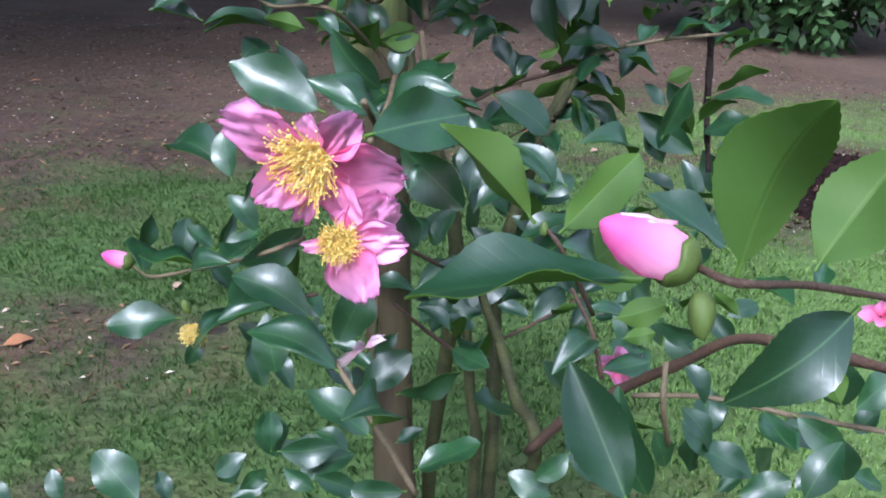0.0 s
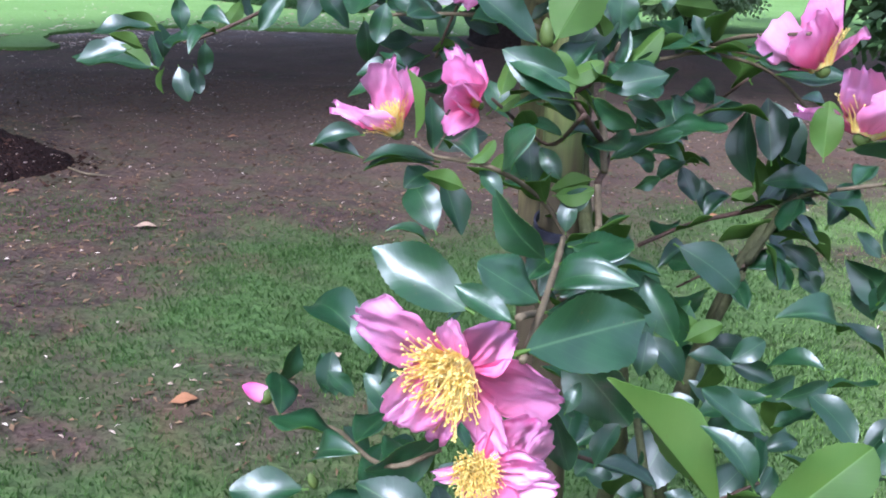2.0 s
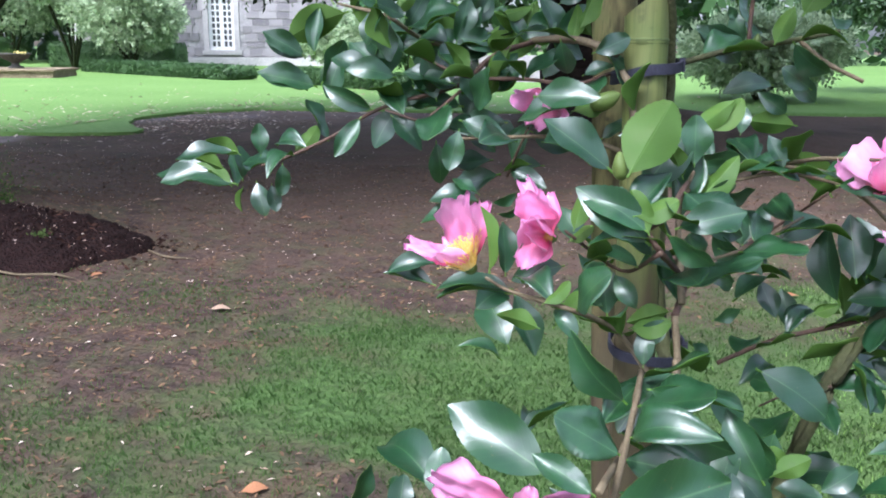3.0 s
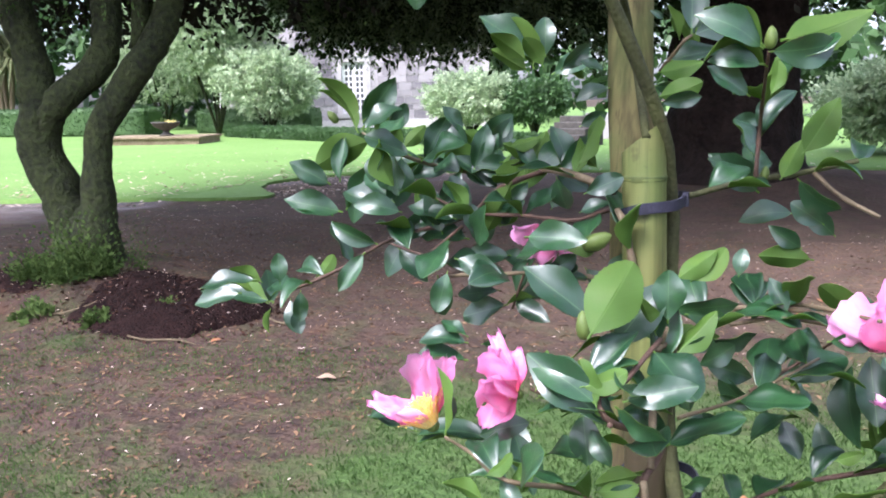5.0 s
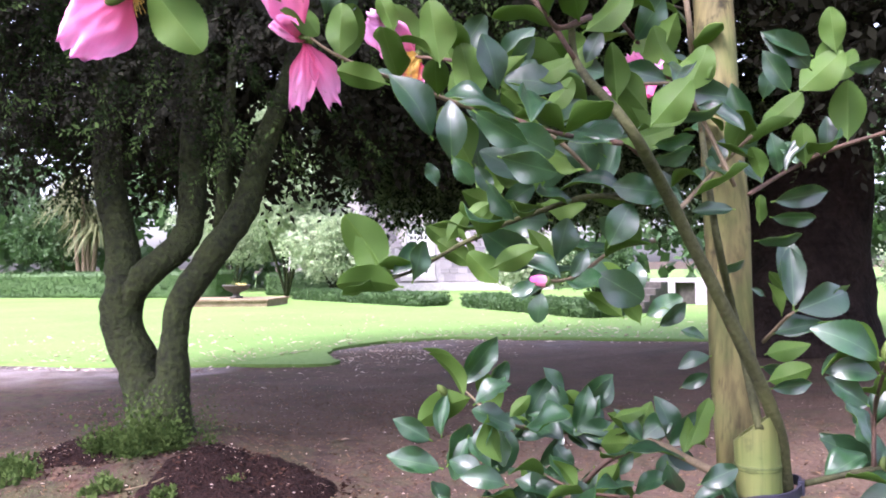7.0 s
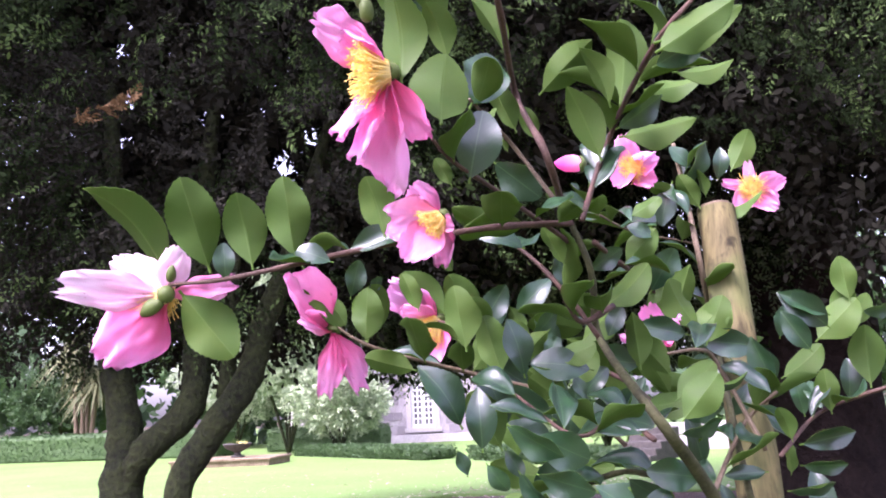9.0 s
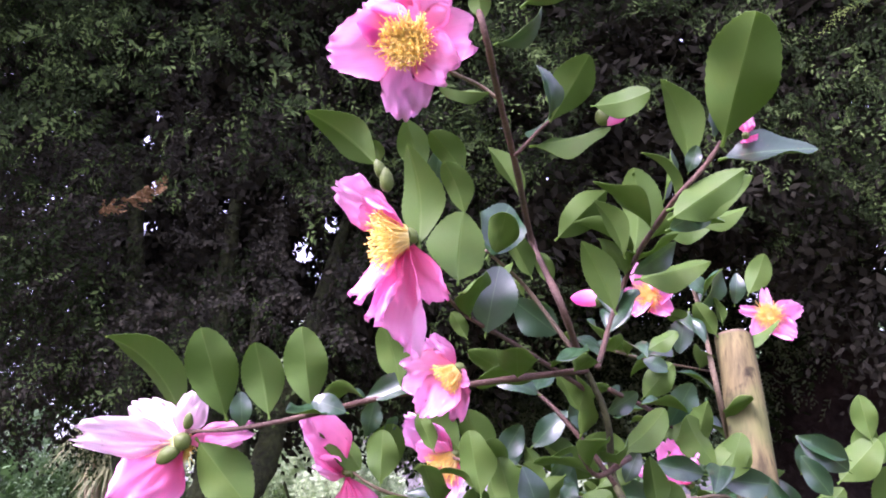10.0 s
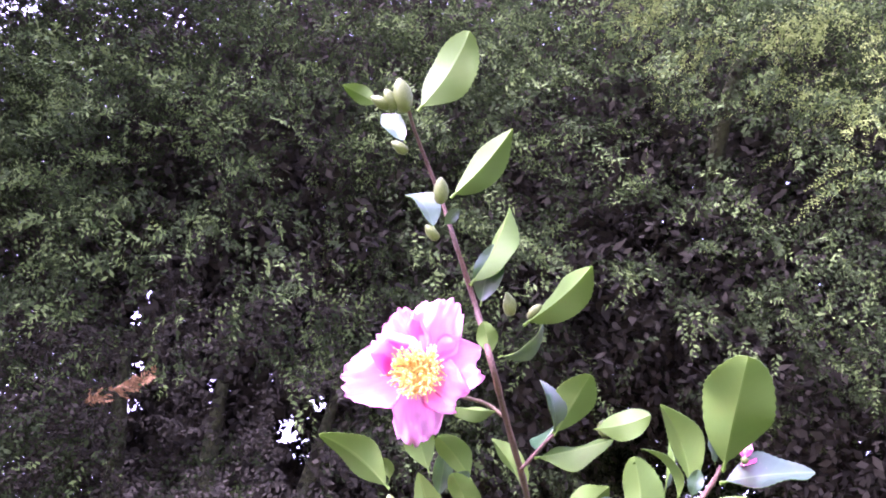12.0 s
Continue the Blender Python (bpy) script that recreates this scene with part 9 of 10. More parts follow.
leaf((-0.1573, 0.6771, 1.6302), (-0.1510, 0.7105, 1.6798), (0.78, -0.56, 0.28), 6)
leaf((-0.1452, 0.7358, 1.6251), (-0.1584, 0.7207, 1.6654), (0.12, 0.92, 0.38), 2)
leaf((-0.1480, 0.7325, 1.6886), (-0.1667, 0.7135, 1.7341), (0.33, 0.81, 0.48), 3)
leaf((-0.1331, 0.7600, 1.6611), (-0.0821, 0.7425, 1.6887), (0.09, 0.91, 0.40), 1)
leaf((-0.0707, 0.7371, 1.6304), (-0.0842, 0.7208, 1.6755), (0.46, 0.78, 0.42), 0)
leaf((-0.0789, 0.7973, 1.6483), (-0.0681, 0.7876, 1.7191), (0.31, 0.95, 0.08), 2)
leaf((-0.0745, 0.7122, 1.5840), (-0.0890, 0.6939, 1.6365), (-0.06, 0.95, 0.31), 0)
leaf((-0.0826, 0.7918, 1.6308), (-0.0461, 0.8044, 1.6564), (0.57, -0.66, -0.48), 1)
leaf((-0.0909, 0.8319, 1.6362), (-0.0307, 0.8592, 1.6485), (-0.24, 0.78, -0.58), 1)
leaf((-0.0707, 0.8549, 1.6821), (-0.0253, 0.8765, 1.6870), (-0.39, 0.88, -0.28), 1)
leaf((-0.0386, 0.8163, 1.6770), (0.0060, 0.8373, 1.6827), (-0.31, 0.79, -0.53), 0)
leaf((-0.0154, 0.6359, 1.6217), (0.0309, 0.6527, 1.6510), (-0.22, 0.95, -0.20), 1)
leaf((-0.0523, 0.8017, 1.6895), (-0.0405, 0.7982, 1.7338), (0.96, 0.13, -0.25), 0)
leaf((-0.0228, 0.6604, 1.6231), (0.0099, 0.6727, 1.6417), (0.48, -0.82, -0.30), 1)
leaf((-0.0573, 1.2591, 1.7003), (-0.0298, 1.2617, 1.7525), (-0.07, 1.00, -0.01), 2)
leaf((-0.0770, 1.1389, 1.6284), (-0.0140, 1.1673, 1.6424), (-0.06, 0.55, -0.84), 1)
leaf((-0.1218, 0.9725, 1.5979), (-0.0917, 0.9837, 1.6157), (-0.10, 0.91, -0.40), 6)
leaf((-0.1320, 0.9738, 1.5507), (-0.0999, 0.9825, 1.5850), (-0.26, 0.97, -0.00), 6)
leaf((-0.1151, 0.8276, 1.4933), (-0.0767, 0.8396, 1.5265), (0.09, 0.90, -0.43), 2)
leaf((-0.2182, 0.8558, 1.6450), (-0.1816, 0.8817, 1.6091), (0.12, -0.86, -0.50), 6)
leaf((-0.1517, 0.7544, 1.5377), (-0.1834, 0.7360, 1.5502), (0.57, -0.69, 0.44), 1)
leaf((-0.1131, 0.9893, 1.5219), (-0.0850, 0.9942, 1.5648), (0.62, -0.71, -0.33), 6)
leaf((-0.2390, 0.8316, 1.4492), (-0.2063, 0.8402, 1.4857), (-0.31, 0.95, 0.06), 6)
leaf((-0.1637, 0.7670, 1.4390), (-0.1696, 0.7545, 1.4845), (0.82, -0.58, -0.05), 2)
leaf((-0.1407, 0.7760, 1.4507), (-0.1119, 0.7879, 1.4620), (-0.18, 0.87, -0.46), 6)
leaf((-0.1363, 0.7838, 1.4246), (-0.1609, 0.7671, 1.4453), (-0.16, 0.85, 0.49), 6)
leaf((-0.1872, 0.7693, 1.3850), (-0.2035, 0.7512, 1.4316), (-0.22, 0.93, 0.28), 6)
leaf((-0.2035, 0.7346, 1.4032), (-0.2256, 0.7131, 1.4525), (0.83, -0.55, 0.13), 1)
leaf((-0.1256, 0.6783, 1.3992), (-0.0950, 0.6974, 1.3811), (0.48, -0.87, -0.11), 6)
leaf((-0.1465, 0.7827, 1.4058), (-0.1803, 0.7604, 1.4313), (0.39, -0.89, -0.26), 2)
leaf((-0.0782, 0.9973, 1.4736), (-0.0427, 1.0068, 1.5119), (-0.07, 0.98, -0.18), 6)
leaf((-0.0870, 0.9252, 1.4203), (-0.1139, 0.9004, 1.4740), (-0.21, 0.92, 0.32), 0)
leaf((-0.0693, 0.8509, 1.4154), (-0.0369, 0.8607, 1.4451), (0.07, 0.92, -0.38), 6)
leaf((-0.0669, 0.8548, 1.4027), (-0.0354, 0.8689, 1.4100), (0.45, -0.73, -0.51), 1)
leaf((-0.1492, 0.8592, 1.4248), (-0.1268, 0.8656, 1.4475), (0.23, -0.97, 0.04), 2)
leaf((-0.1391, 0.8583, 1.4530), (-0.1538, 0.8467, 1.4729), (0.08, 0.84, 0.54), 2)
leaf((-0.1153, 0.8326, 1.4690), (-0.1015, 0.8338, 1.4958), (0.27, -0.96, -0.10), 2)
leaf((-0.1774, 0.8208, 1.4734), (-0.1553, 0.8270, 1.4957), (0.62, -0.65, -0.43), 2)
leaf((-0.2027, 0.8376, 1.5061), (-0.1926, 0.8479, 1.4810), (-0.52, 0.84, 0.14), 2)
leaf((-0.1375, 0.8136, 1.5069), (-0.1437, 0.8036, 1.5393), (0.72, -0.69, -0.08), 2)
leaf((-0.1250, 0.7666, 1.5228), (-0.1366, 0.7543, 1.5535), (0.22, 0.87, 0.43), 2)
leaf((-0.1010, 0.9837, 1.5767), (-0.1246, 0.9694, 1.5891), (0.57, -0.81, 0.14), 2)
leaf((-0.0795, 1.1370, 1.6318), (-0.0978, 1.1195, 1.6713), (-0.07, 0.92, 0.37), 2)
leaf((-0.1023, 1.1300, 1.6474), (-0.1298, 1.1133, 1.6618), (-0.07, 0.71, 0.70), 2)
leaf((-0.1057, 1.1243, 1.6670), (-0.1240, 1.1260, 1.6162), (-0.19, -0.98, 0.04), 2)
leaf((-0.0730, 1.1441, 1.6456), (-0.0776, 1.1349, 1.6782), (0.62, 0.73, 0.29), 1)
leaf((-0.0947, 1.1306, 1.6598), (-0.0647, 1.1349, 1.7100), (0.76, -0.51, -0.41), 1)
leaf((-0.0667, 1.2036, 1.6782), (-0.0583, 1.1991, 1.7188), (0.39, -0.90, -0.18), 1)
leaf((-0.0853, 1.1434, 1.6816), (-0.1056, 1.1275, 1.7088), (0.61, -0.79, -0.00), 2)
leaf((-0.1519, 0.9370, 1.6271), (-0.1318, 0.9425, 1.6480), (-0.37, 0.92, 0.12), 1)
leaf((-0.1398, 0.7644, 1.6249), (-0.1464, 0.7554, 1.6520), (-0.21, 0.94, 0.26), 2)
leaf((-0.1611, 0.7556, 1.6172), (-0.1674, 0.7496, 1.6309), (0.36, 0.78, 0.51), 2)
leaf((-0.1628, 0.6518, 1.5670), (-0.1706, 0.6438, 1.5864), (-0.31, 0.92, 0.25), 2)
leaf((-0.0092, 1.1114, 1.4751), (0.0006, 1.1089, 1.5100), (0.38, -0.91, -0.17), 2)
leaf((0.0468, 0.9683, 1.4730), (0.0100, 0.9431, 1.5054), (0.43, -0.88, -0.19), 1)
leaf((0.0488, 1.0481, 1.4807), (0.0637, 1.0471, 1.5202), (-0.13, 0.99, 0.07), 2)
leaf((0.0576, 1.0756, 1.4790), (0.0797, 1.0798, 1.5108), (0.29, 0.90, -0.32), 2)
leaf((-0.0650, 1.1399, 1.4780), (-0.0310, 1.1566, 1.4793), (-0.41, 0.86, -0.29), 1)
leaf((-0.0298, 1.1691, 1.4232), (-0.0374, 1.1546, 1.4734), (0.53, -0.83, -0.16), 1)
leaf((-0.1208, 0.9121, 1.4032), (-0.1452, 0.8954, 1.4244), (0.39, -0.89, -0.25), 6)
leaf((-0.0577, 1.0356, 1.3972), (-0.0362, 1.0396, 1.4291), (0.37, -0.92, -0.14), 1)
leaf((-0.2043, 0.7417, 1.3676), (-0.2094, 0.7351, 1.3867), (0.79, -0.61, -0.00), 2)
leaf((-0.1596, 0.6752, 1.3821), (-0.1487, 0.6847, 1.3630), (0.33, -0.91, -0.26), 2)
leaf((-0.1788, 0.8025, 1.3555), (-0.1524, 0.8121, 1.3719), (0.41, -0.90, -0.13), 2)
leaf((-0.1978, 0.6835, 1.5499), (-0.1873, 0.6957, 1.5169), (-0.92, 0.34, -0.17), 2)
leaf((-0.1227, 0.8172, 1.5244), (-0.0956, 0.8271, 1.5413), (0.54, -0.71, -0.46), 2)
leaf((-0.2029, 0.6756, 1.5492), (-0.2485, 0.6558, 1.5356), (0.26, -0.88, 0.40), 0)
leaf((-0.1811, 0.5694, 1.6703), (-0.2138, 0.5369, 1.7070), (-0.09, 0.79, 0.61), 1)
leaf((-0.2100, 0.6805, 1.7055), (-0.2129, 0.6600, 1.7475), (-0.61, 0.73, 0.31), 2)
leaf((-0.1944, 0.6646, 1.6808), (-0.1808, 0.6550, 1.7164), (0.65, -0.63, -0.42), 0)
leaf((-0.1536, 0.6375, 1.6509), (-0.1581, 0.6189, 1.6871), (0.08, 0.88, 0.46), 2)
leaf((-0.1762, 0.6441, 1.6818), (-0.1589, 0.6475, 1.6926), (0.45, -0.75, -0.48), 2)
leaf((-0.1060, 0.5507, 1.7917), (-0.0759, 0.5615, 1.8480), (0.31, 0.89, -0.34), 3)
leaf((-0.1053, 0.5634, 1.7820), (-0.0911, 0.5595, 1.8245), (0.38, -0.90, -0.21), 1)
leaf((-0.0918, 0.6102, 1.7811), (-0.0288, 0.5853, 1.8015), (0.32, 0.94, 0.15), 3)
leaf((-0.1167, 0.6163, 1.7629), (-0.0801, 0.6251, 1.7827), (0.48, 0.00, -0.88), 3)
leaf((-0.0944, 0.5505, 1.7393), (-0.0940, 0.5412, 1.7601), (-0.38, 0.84, 0.38), 6)
leaf((-0.0873, 0.6372, 1.7060), (-0.0525, 0.6254, 1.7418), (-0.32, 0.77, 0.56), 2)
leaf((-0.0521, 0.6169, 1.6999), (-0.0167, 0.6310, 1.7066), (-0.34, 0.93, -0.16), 2)
leaf((-0.1052, 0.6423, 1.6934), (-0.0528, 0.6635, 1.7026), (-0.15, 0.69, -0.71), 1)
leaf((-0.0022, 0.6577, 1.6600), (-0.0063, 0.6310, 1.7144), (0.45, 0.79, 0.42), 0)
leaf((0.0194, 0.6537, 1.6705), (0.0557, 0.5930, 1.7223), (0.13, 0.69, 0.72), 2)
leaf((0.0153, 0.6592, 1.6643), (0.0723, 0.6851, 1.6684), (0.05, -0.77, 0.63), 1)
leaf((-0.0873, 0.6372, 1.7060), (-0.0846, 0.6219, 1.7425), (0.90, -0.37, -0.22), 3)
leaf((-0.0355, 0.7738, 1.6760), (-0.0484, 0.7484, 1.7182), (0.71, 0.48, 0.51), 3)
leaf((-0.0575, 0.8045, 1.6912), (-0.0713, 0.7865, 1.7160), (-0.15, 0.84, 0.52), 1)
leaf((-0.0165, 0.6392, 1.6291), (0.0344, 0.6558, 1.6468), (-0.14, 0.89, -0.43), 1)
leaf((-0.1455, 0.5810, 1.7247), (-0.1144, 0.5992, 1.7180), (-0.51, 0.66, -0.55), 3)
leaf((-0.0034, 0.6518, 1.6550), (0.0052, 0.6484, 1.6717), (0.26, -0.91, -0.32), 2)
leaf((0.0160, 0.6504, 1.6741), (0.0164, 0.6429, 1.6911), (0.69, -0.66, -0.31), 1)
leaf((-0.1032, 0.4764, 1.8882), (-0.0595, 0.4721, 1.9324), (-0.10, 0.98, 0.19), 2)
leaf((-0.1117, 0.5383, 1.8562), (-0.0617, 0.5402, 1.8983), (-0.21, 0.95, 0.21), 3)
leaf((-0.1153, 0.5188, 1.8239), (-0.1374, 0.5227, 1.8635), (0.71, -0.54, 0.45), 1)
leaf((-0.1098, 0.5207, 1.8254), (-0.0980, 0.5208, 1.8350), (0.46, -0.69, -0.55), 2)
leaf((-0.1135, 0.4773, 1.8682), (-0.1293, 0.4738, 1.8945), (0.30, -0.95, 0.05), 1)
leaf((-0.0749, 0.3786, 1.8190), (-0.0885, 0.3663, 1.8287), (-0.22, 0.74, 0.63), 1)
leaf((-0.1878, 0.5808, 1.6786), (-0.1875, 0.5729, 1.6924), (-0.02, 0.87, 0.50), 2)
leaf((-0.1624, 0.6585, 1.6892), (-0.1768, 0.6336, 1.7200), (-0.10, 0.80, 0.60), 2)
leaf((-0.1531, 1.0035, 1.3787), (-0.1277, 1.0025, 1.4430), (-0.17, -0.98, 0.05), 0)
leaf((-0.0743, 0.9651, 1.4764), (-0.1170, 0.9414, 1.4881), (0.46, -0.88, -0.11), 1)
leaf((-0.1438, 0.8420, 1.4651), (-0.1109, 0.8513, 1.4982), (0.32, 0.78, -0.54), 5)
leaf((-0.2445, 0.9532, 1.5088), (-0.2062, 0.9644, 1.5455), (0.26, -0.97, 0.03), 1)
leaf((-0.1820, 0.8576, 1.3559), (-0.2273, 0.8318, 1.3712), (-0.53, 0.83, -0.18), 1)
leaf((-0.0917, 1.0633, 1.3480), (-0.1001, 1.0475, 1.4025), (0.59, -0.79, -0.14), 0)
leaf((-0.1651, 0.8388, 1.3770), (-0.2007, 0.8151, 1.4050), (0.68, -0.68, 0.29), 2)
leaf((-0.1155, 0.7901, 1.4433), (-0.1586, 0.7670, 1.4512), (0.49, -0.83, 0.28), 2)
leaf((-0.0907, 0.9940, 1.4949), (-0.0720, 0.9923, 1.5470), (-0.33, 0.93, 0.15), 1)
leaf((-0.1325, 0.9173, 1.3511), (-0.1036, 0.9361, 1.3301), (0.16, -0.84, -0.52), 6)
leaf((-0.1862, 0.8625, 1.4277), (-0.2256, 0.8360, 1.4602), (0.48, -0.87, -0.12), 5)
leaf((-0.0708, 0.9993, 1.4813), (-0.0932, 0.9773, 1.5325), (-0.77, 0.64, -0.06), 6)
leaf((-0.2508, 0.9289, 1.3944), (-0.2627, 0.9102, 1.4542), (0.85, -0.53, 0.00), 5)
leaf((-0.1943, 0.8454, 1.4890), (-0.1478, 0.8697, 1.4835), (-0.31, 0.73, 0.61), 6)
leaf((-0.1658, 0.8663, 1.4575), (-0.1846, 0.8490, 1.4948), (0.79, -0.60, 0.12), 1)
leaf((-0.2010, 0.8295, 1.3904), (-0.1581, 0.8534, 1.3782), (-0.52, 0.84, -0.18), 2)
leaf((-0.2623, 0.9863, 1.3649), (-0.2695, 0.9705, 1.4223), (0.06, 0.96, 0.27), 5)
leaf((-0.0988, 0.8690, 1.4434), (-0.0989, 0.8586, 1.4919), (0.20, 0.96, 0.21), 1)
leaf((-0.1314, 0.9376, 1.4188), (-0.1478, 0.9210, 1.4585), (0.23, 0.86, 0.46), 6)
leaf((-0.2033, 0.9680, 1.3748), (-0.1871, 0.9633, 1.4350), (0.36, -0.92, -0.17), 6)
leaf((-0.1321, 1.0205, 1.4549), (-0.1903, 0.9896, 1.4643), (0.46, -0.89, -0.08), 1)
leaf((-0.1274, 0.9124, 1.4933), (-0.1674, 0.8890, 1.5098), (-0.22, 0.79, 0.57), 2)
leaf((-0.2130, 0.9926, 1.3972), (-0.2095, 0.9801, 1.4642), (-0.39, -0.91, -0.15), 5)
leaf((-0.0439, 0.8123, 1.3595), (-0.0827, 0.7915, 1.3662), (0.48, -0.87, 0.07), 5)
leaf((-0.1568, 0.8109, 1.4791), (-0.1802, 0.8043, 1.4556), (-0.49, 0.84, 0.25), 2)
leaf((-0.1175, 0.9927, 1.4956), (-0.0839, 0.9996, 1.5420), (-0.25, 0.97, 0.04), 1)
leaf((-0.1392, 0.9970, 1.4955), (-0.1851, 0.9716, 1.5076), (0.48, -0.87, 0.00), 2)
leaf((-0.0635, 0.9488, 1.4179), (-0.1056, 0.9242, 1.4353), (-0.29, 0.83, 0.47), 0)
leaf((-0.1543, 1.0077, 1.4635), (-0.1210, 1.0281, 1.4452), (-0.51, 0.86, 0.02), 0)
leaf((-0.1029, 0.8738, 1.4111), (-0.0573, 0.8946, 1.4199), (-0.15, 0.65, -0.75), 6)
leaf((-0.1799, 0.8928, 1.4091), (-0.1293, 0.9205, 1.3973), (-0.44, 0.48, -0.76), 6)
leaf((-0.1978, 0.9820, 1.4824), (-0.2385, 0.9539, 1.5193), (-0.10, 0.84, 0.53), 0)
leaf((-0.1803, 0.8911, 1.3626), (-0.1403, 0.9114, 1.3610), (-0.35, 0.64, -0.68), 5)
leaf((-0.1712, 0.9100, 1.3486), (-0.2186, 0.8861, 1.3502), (0.45, -0.89, 0.11), 6)
leaf((-0.1338, 0.9099, 1.3830), (-0.1415, 0.8965, 1.4282), (0.27, -0.93, -0.23), 5)
leaf((-0.0753, 0.9988, 1.4734), (-0.0221, 1.0270, 1.4651), (0.48, -0.87, 0.10), 1)
leaf((-0.0645, 0.9424, 1.1362), (-0.0600, 0.9493, 1.1690), (0.24, 0.94, -0.23), 1)
leaf((-0.0843, 0.9932, 1.1318), (-0.0984, 0.9937, 1.1802), (0.73, -0.65, 0.22), 1)
leaf((-0.0826, 0.9586, 1.1373), (-0.0523, 0.9776, 1.1708), (0.42, -0.90, 0.13), 0)
leaf((-0.0978, 0.9875, 1.1358), (-0.1468, 0.9644, 1.1342), (-0.38, 0.83, -0.40), 5)
leaf((-0.1043, 0.9847, 1.1375), (-0.1412, 0.9714, 1.1644), (-0.10, 0.94, 0.32), 3)
leaf((-0.1128, 0.9808, 1.1381), (-0.0852, 0.9972, 1.1616), (0.31, -0.91, 0.27), 5)
leaf((-0.1372, 1.0285, 1.1322), (-0.1813, 1.0090, 1.1396), (0.43, -0.86, 0.29), 5)
leaf((-0.1493, 1.0344, 1.1306), (-0.1952, 1.0130, 1.1305), (0.41, -0.87, 0.28), 2)
leaf((-0.1444, 0.9851, 1.1359), (-0.1141, 1.0025, 1.1582), (0.25, -0.90, 0.36), 0)
leaf((-0.1531, 0.9798, 1.1362), (-0.1134, 1.0003, 1.1495), (0.51, -0.58, -0.64), 1)
leaf((-0.1782, 1.0211, 1.1315), (-0.1667, 1.0323, 1.1710), (0.15, -0.96, 0.23), 0)
leaf((-0.1884, 1.0165, 1.1328), (-0.1778, 1.0285, 1.1811), (0.44, -0.89, 0.12), 1)
leaf((-0.1986, 1.0120, 1.1346), (-0.2210, 0.9962, 1.0981), (0.48, -0.87, 0.08), 3)
leaf((-0.2088, 1.0074, 1.1359), (-0.2503, 0.9874, 1.1311), (0.35, -0.83, 0.45), 0)
leaf((-0.2185, 1.0031, 1.1372), (-0.2630, 0.9846, 1.1523), (-0.47, 0.72, -0.51), 3)
leaf((-0.2344, 1.0152, 1.1385), (-0.1886, 1.0396, 1.1588), (0.54, -0.80, -0.27), 1)
leaf((-0.2400, 1.0040, 1.1423), (-0.2189, 1.0204, 1.1875), (0.68, -0.73, -0.05), 2)
leaf((-0.2053, 0.9017, 1.1561), (-0.2451, 0.8858, 1.1747), (0.52, -0.64, 0.56), 5)
leaf((-0.2344, 0.9435, 1.1543), (-0.2401, 0.9334, 1.1036), (0.78, -0.63, 0.04), 2)
leaf((-0.2293, 0.9133, 1.1603), (-0.2239, 0.9097, 1.1182), (-0.38, -0.92, 0.03), 2)
leaf((-0.2271, 0.8930, 1.1662), (-0.2394, 0.8825, 1.1337), (-0.38, -0.83, 0.41), 5)
leaf((-0.2286, 0.8819, 1.1717), (-0.2173, 0.8810, 1.1291), (-0.83, 0.51, -0.23), 5)
leaf((-0.3010, 1.0108, 1.1657), (-0.3549, 0.9818, 1.1401), (-0.55, 0.79, 0.26), 2)
leaf((-0.2407, 0.8775, 1.1800), (-0.2108, 0.8945, 1.2007), (-0.06, -0.73, 0.68), 5)
leaf((-0.1097, 0.9818, 1.1348), (-0.1360, 0.9744, 1.1682), (0.61, -0.72, 0.32), 3)
leaf((-0.1208, 0.9760, 1.1306), (-0.1031, 0.9906, 1.1743), (0.07, 0.94, -0.34), 1)
leaf((-0.1156, 0.9179, 1.1328), (-0.1339, 0.9031, 1.0900), (-0.76, 0.65, 0.10), 2)
leaf((-0.1637, 1.0278, 1.1123), (-0.2077, 1.0126, 1.1485), (0.66, -0.44, 0.61), 0)
leaf((-0.1562, 0.9737, 1.1115), (-0.1626, 0.9639, 1.0647), (0.14, -0.97, 0.19), 5)
leaf((-0.1808, 1.0147, 1.0965), (-0.2232, 0.9938, 1.0888), (0.29, -0.79, 0.55), 0)
leaf((-0.1452, 0.8894, 1.1090), (-0.1652, 0.8842, 1.1366), (0.12, 0.95, 0.27), 1)
leaf((-0.2036, 1.0018, 1.0810), (-0.1936, 1.0119, 1.1176), (0.25, -0.95, 0.19), 1)
leaf((-0.1891, 0.9108, 1.0909), (-0.2055, 0.9079, 1.1231), (-0.54, 0.82, -0.20), 3)
leaf((-0.2228, 0.9378, 1.0786), (-0.2451, 0.9215, 1.0381), (-0.14, -0.89, 0.44), 2)
leaf((-0.2369, 0.9196, 1.0752), (-0.1959, 0.9429, 1.1036), (0.52, -0.85, -0.06), 3)
leaf((-0.2306, 0.8782, 1.0765), (-0.2709, 0.8624, 1.0972), (0.32, -0.94, -0.09), 3)
leaf((-0.2366, 0.8636, 1.0719), (-0.2570, 0.8490, 1.0374), (0.09, -0.94, 0.34), 0)
leaf((-0.3143, 0.9827, 1.0349), (-0.3369, 0.9784, 1.0777), (0.87, -0.25, 0.43), 5)

clothe(8, 0.62, 0.042, 0.062)


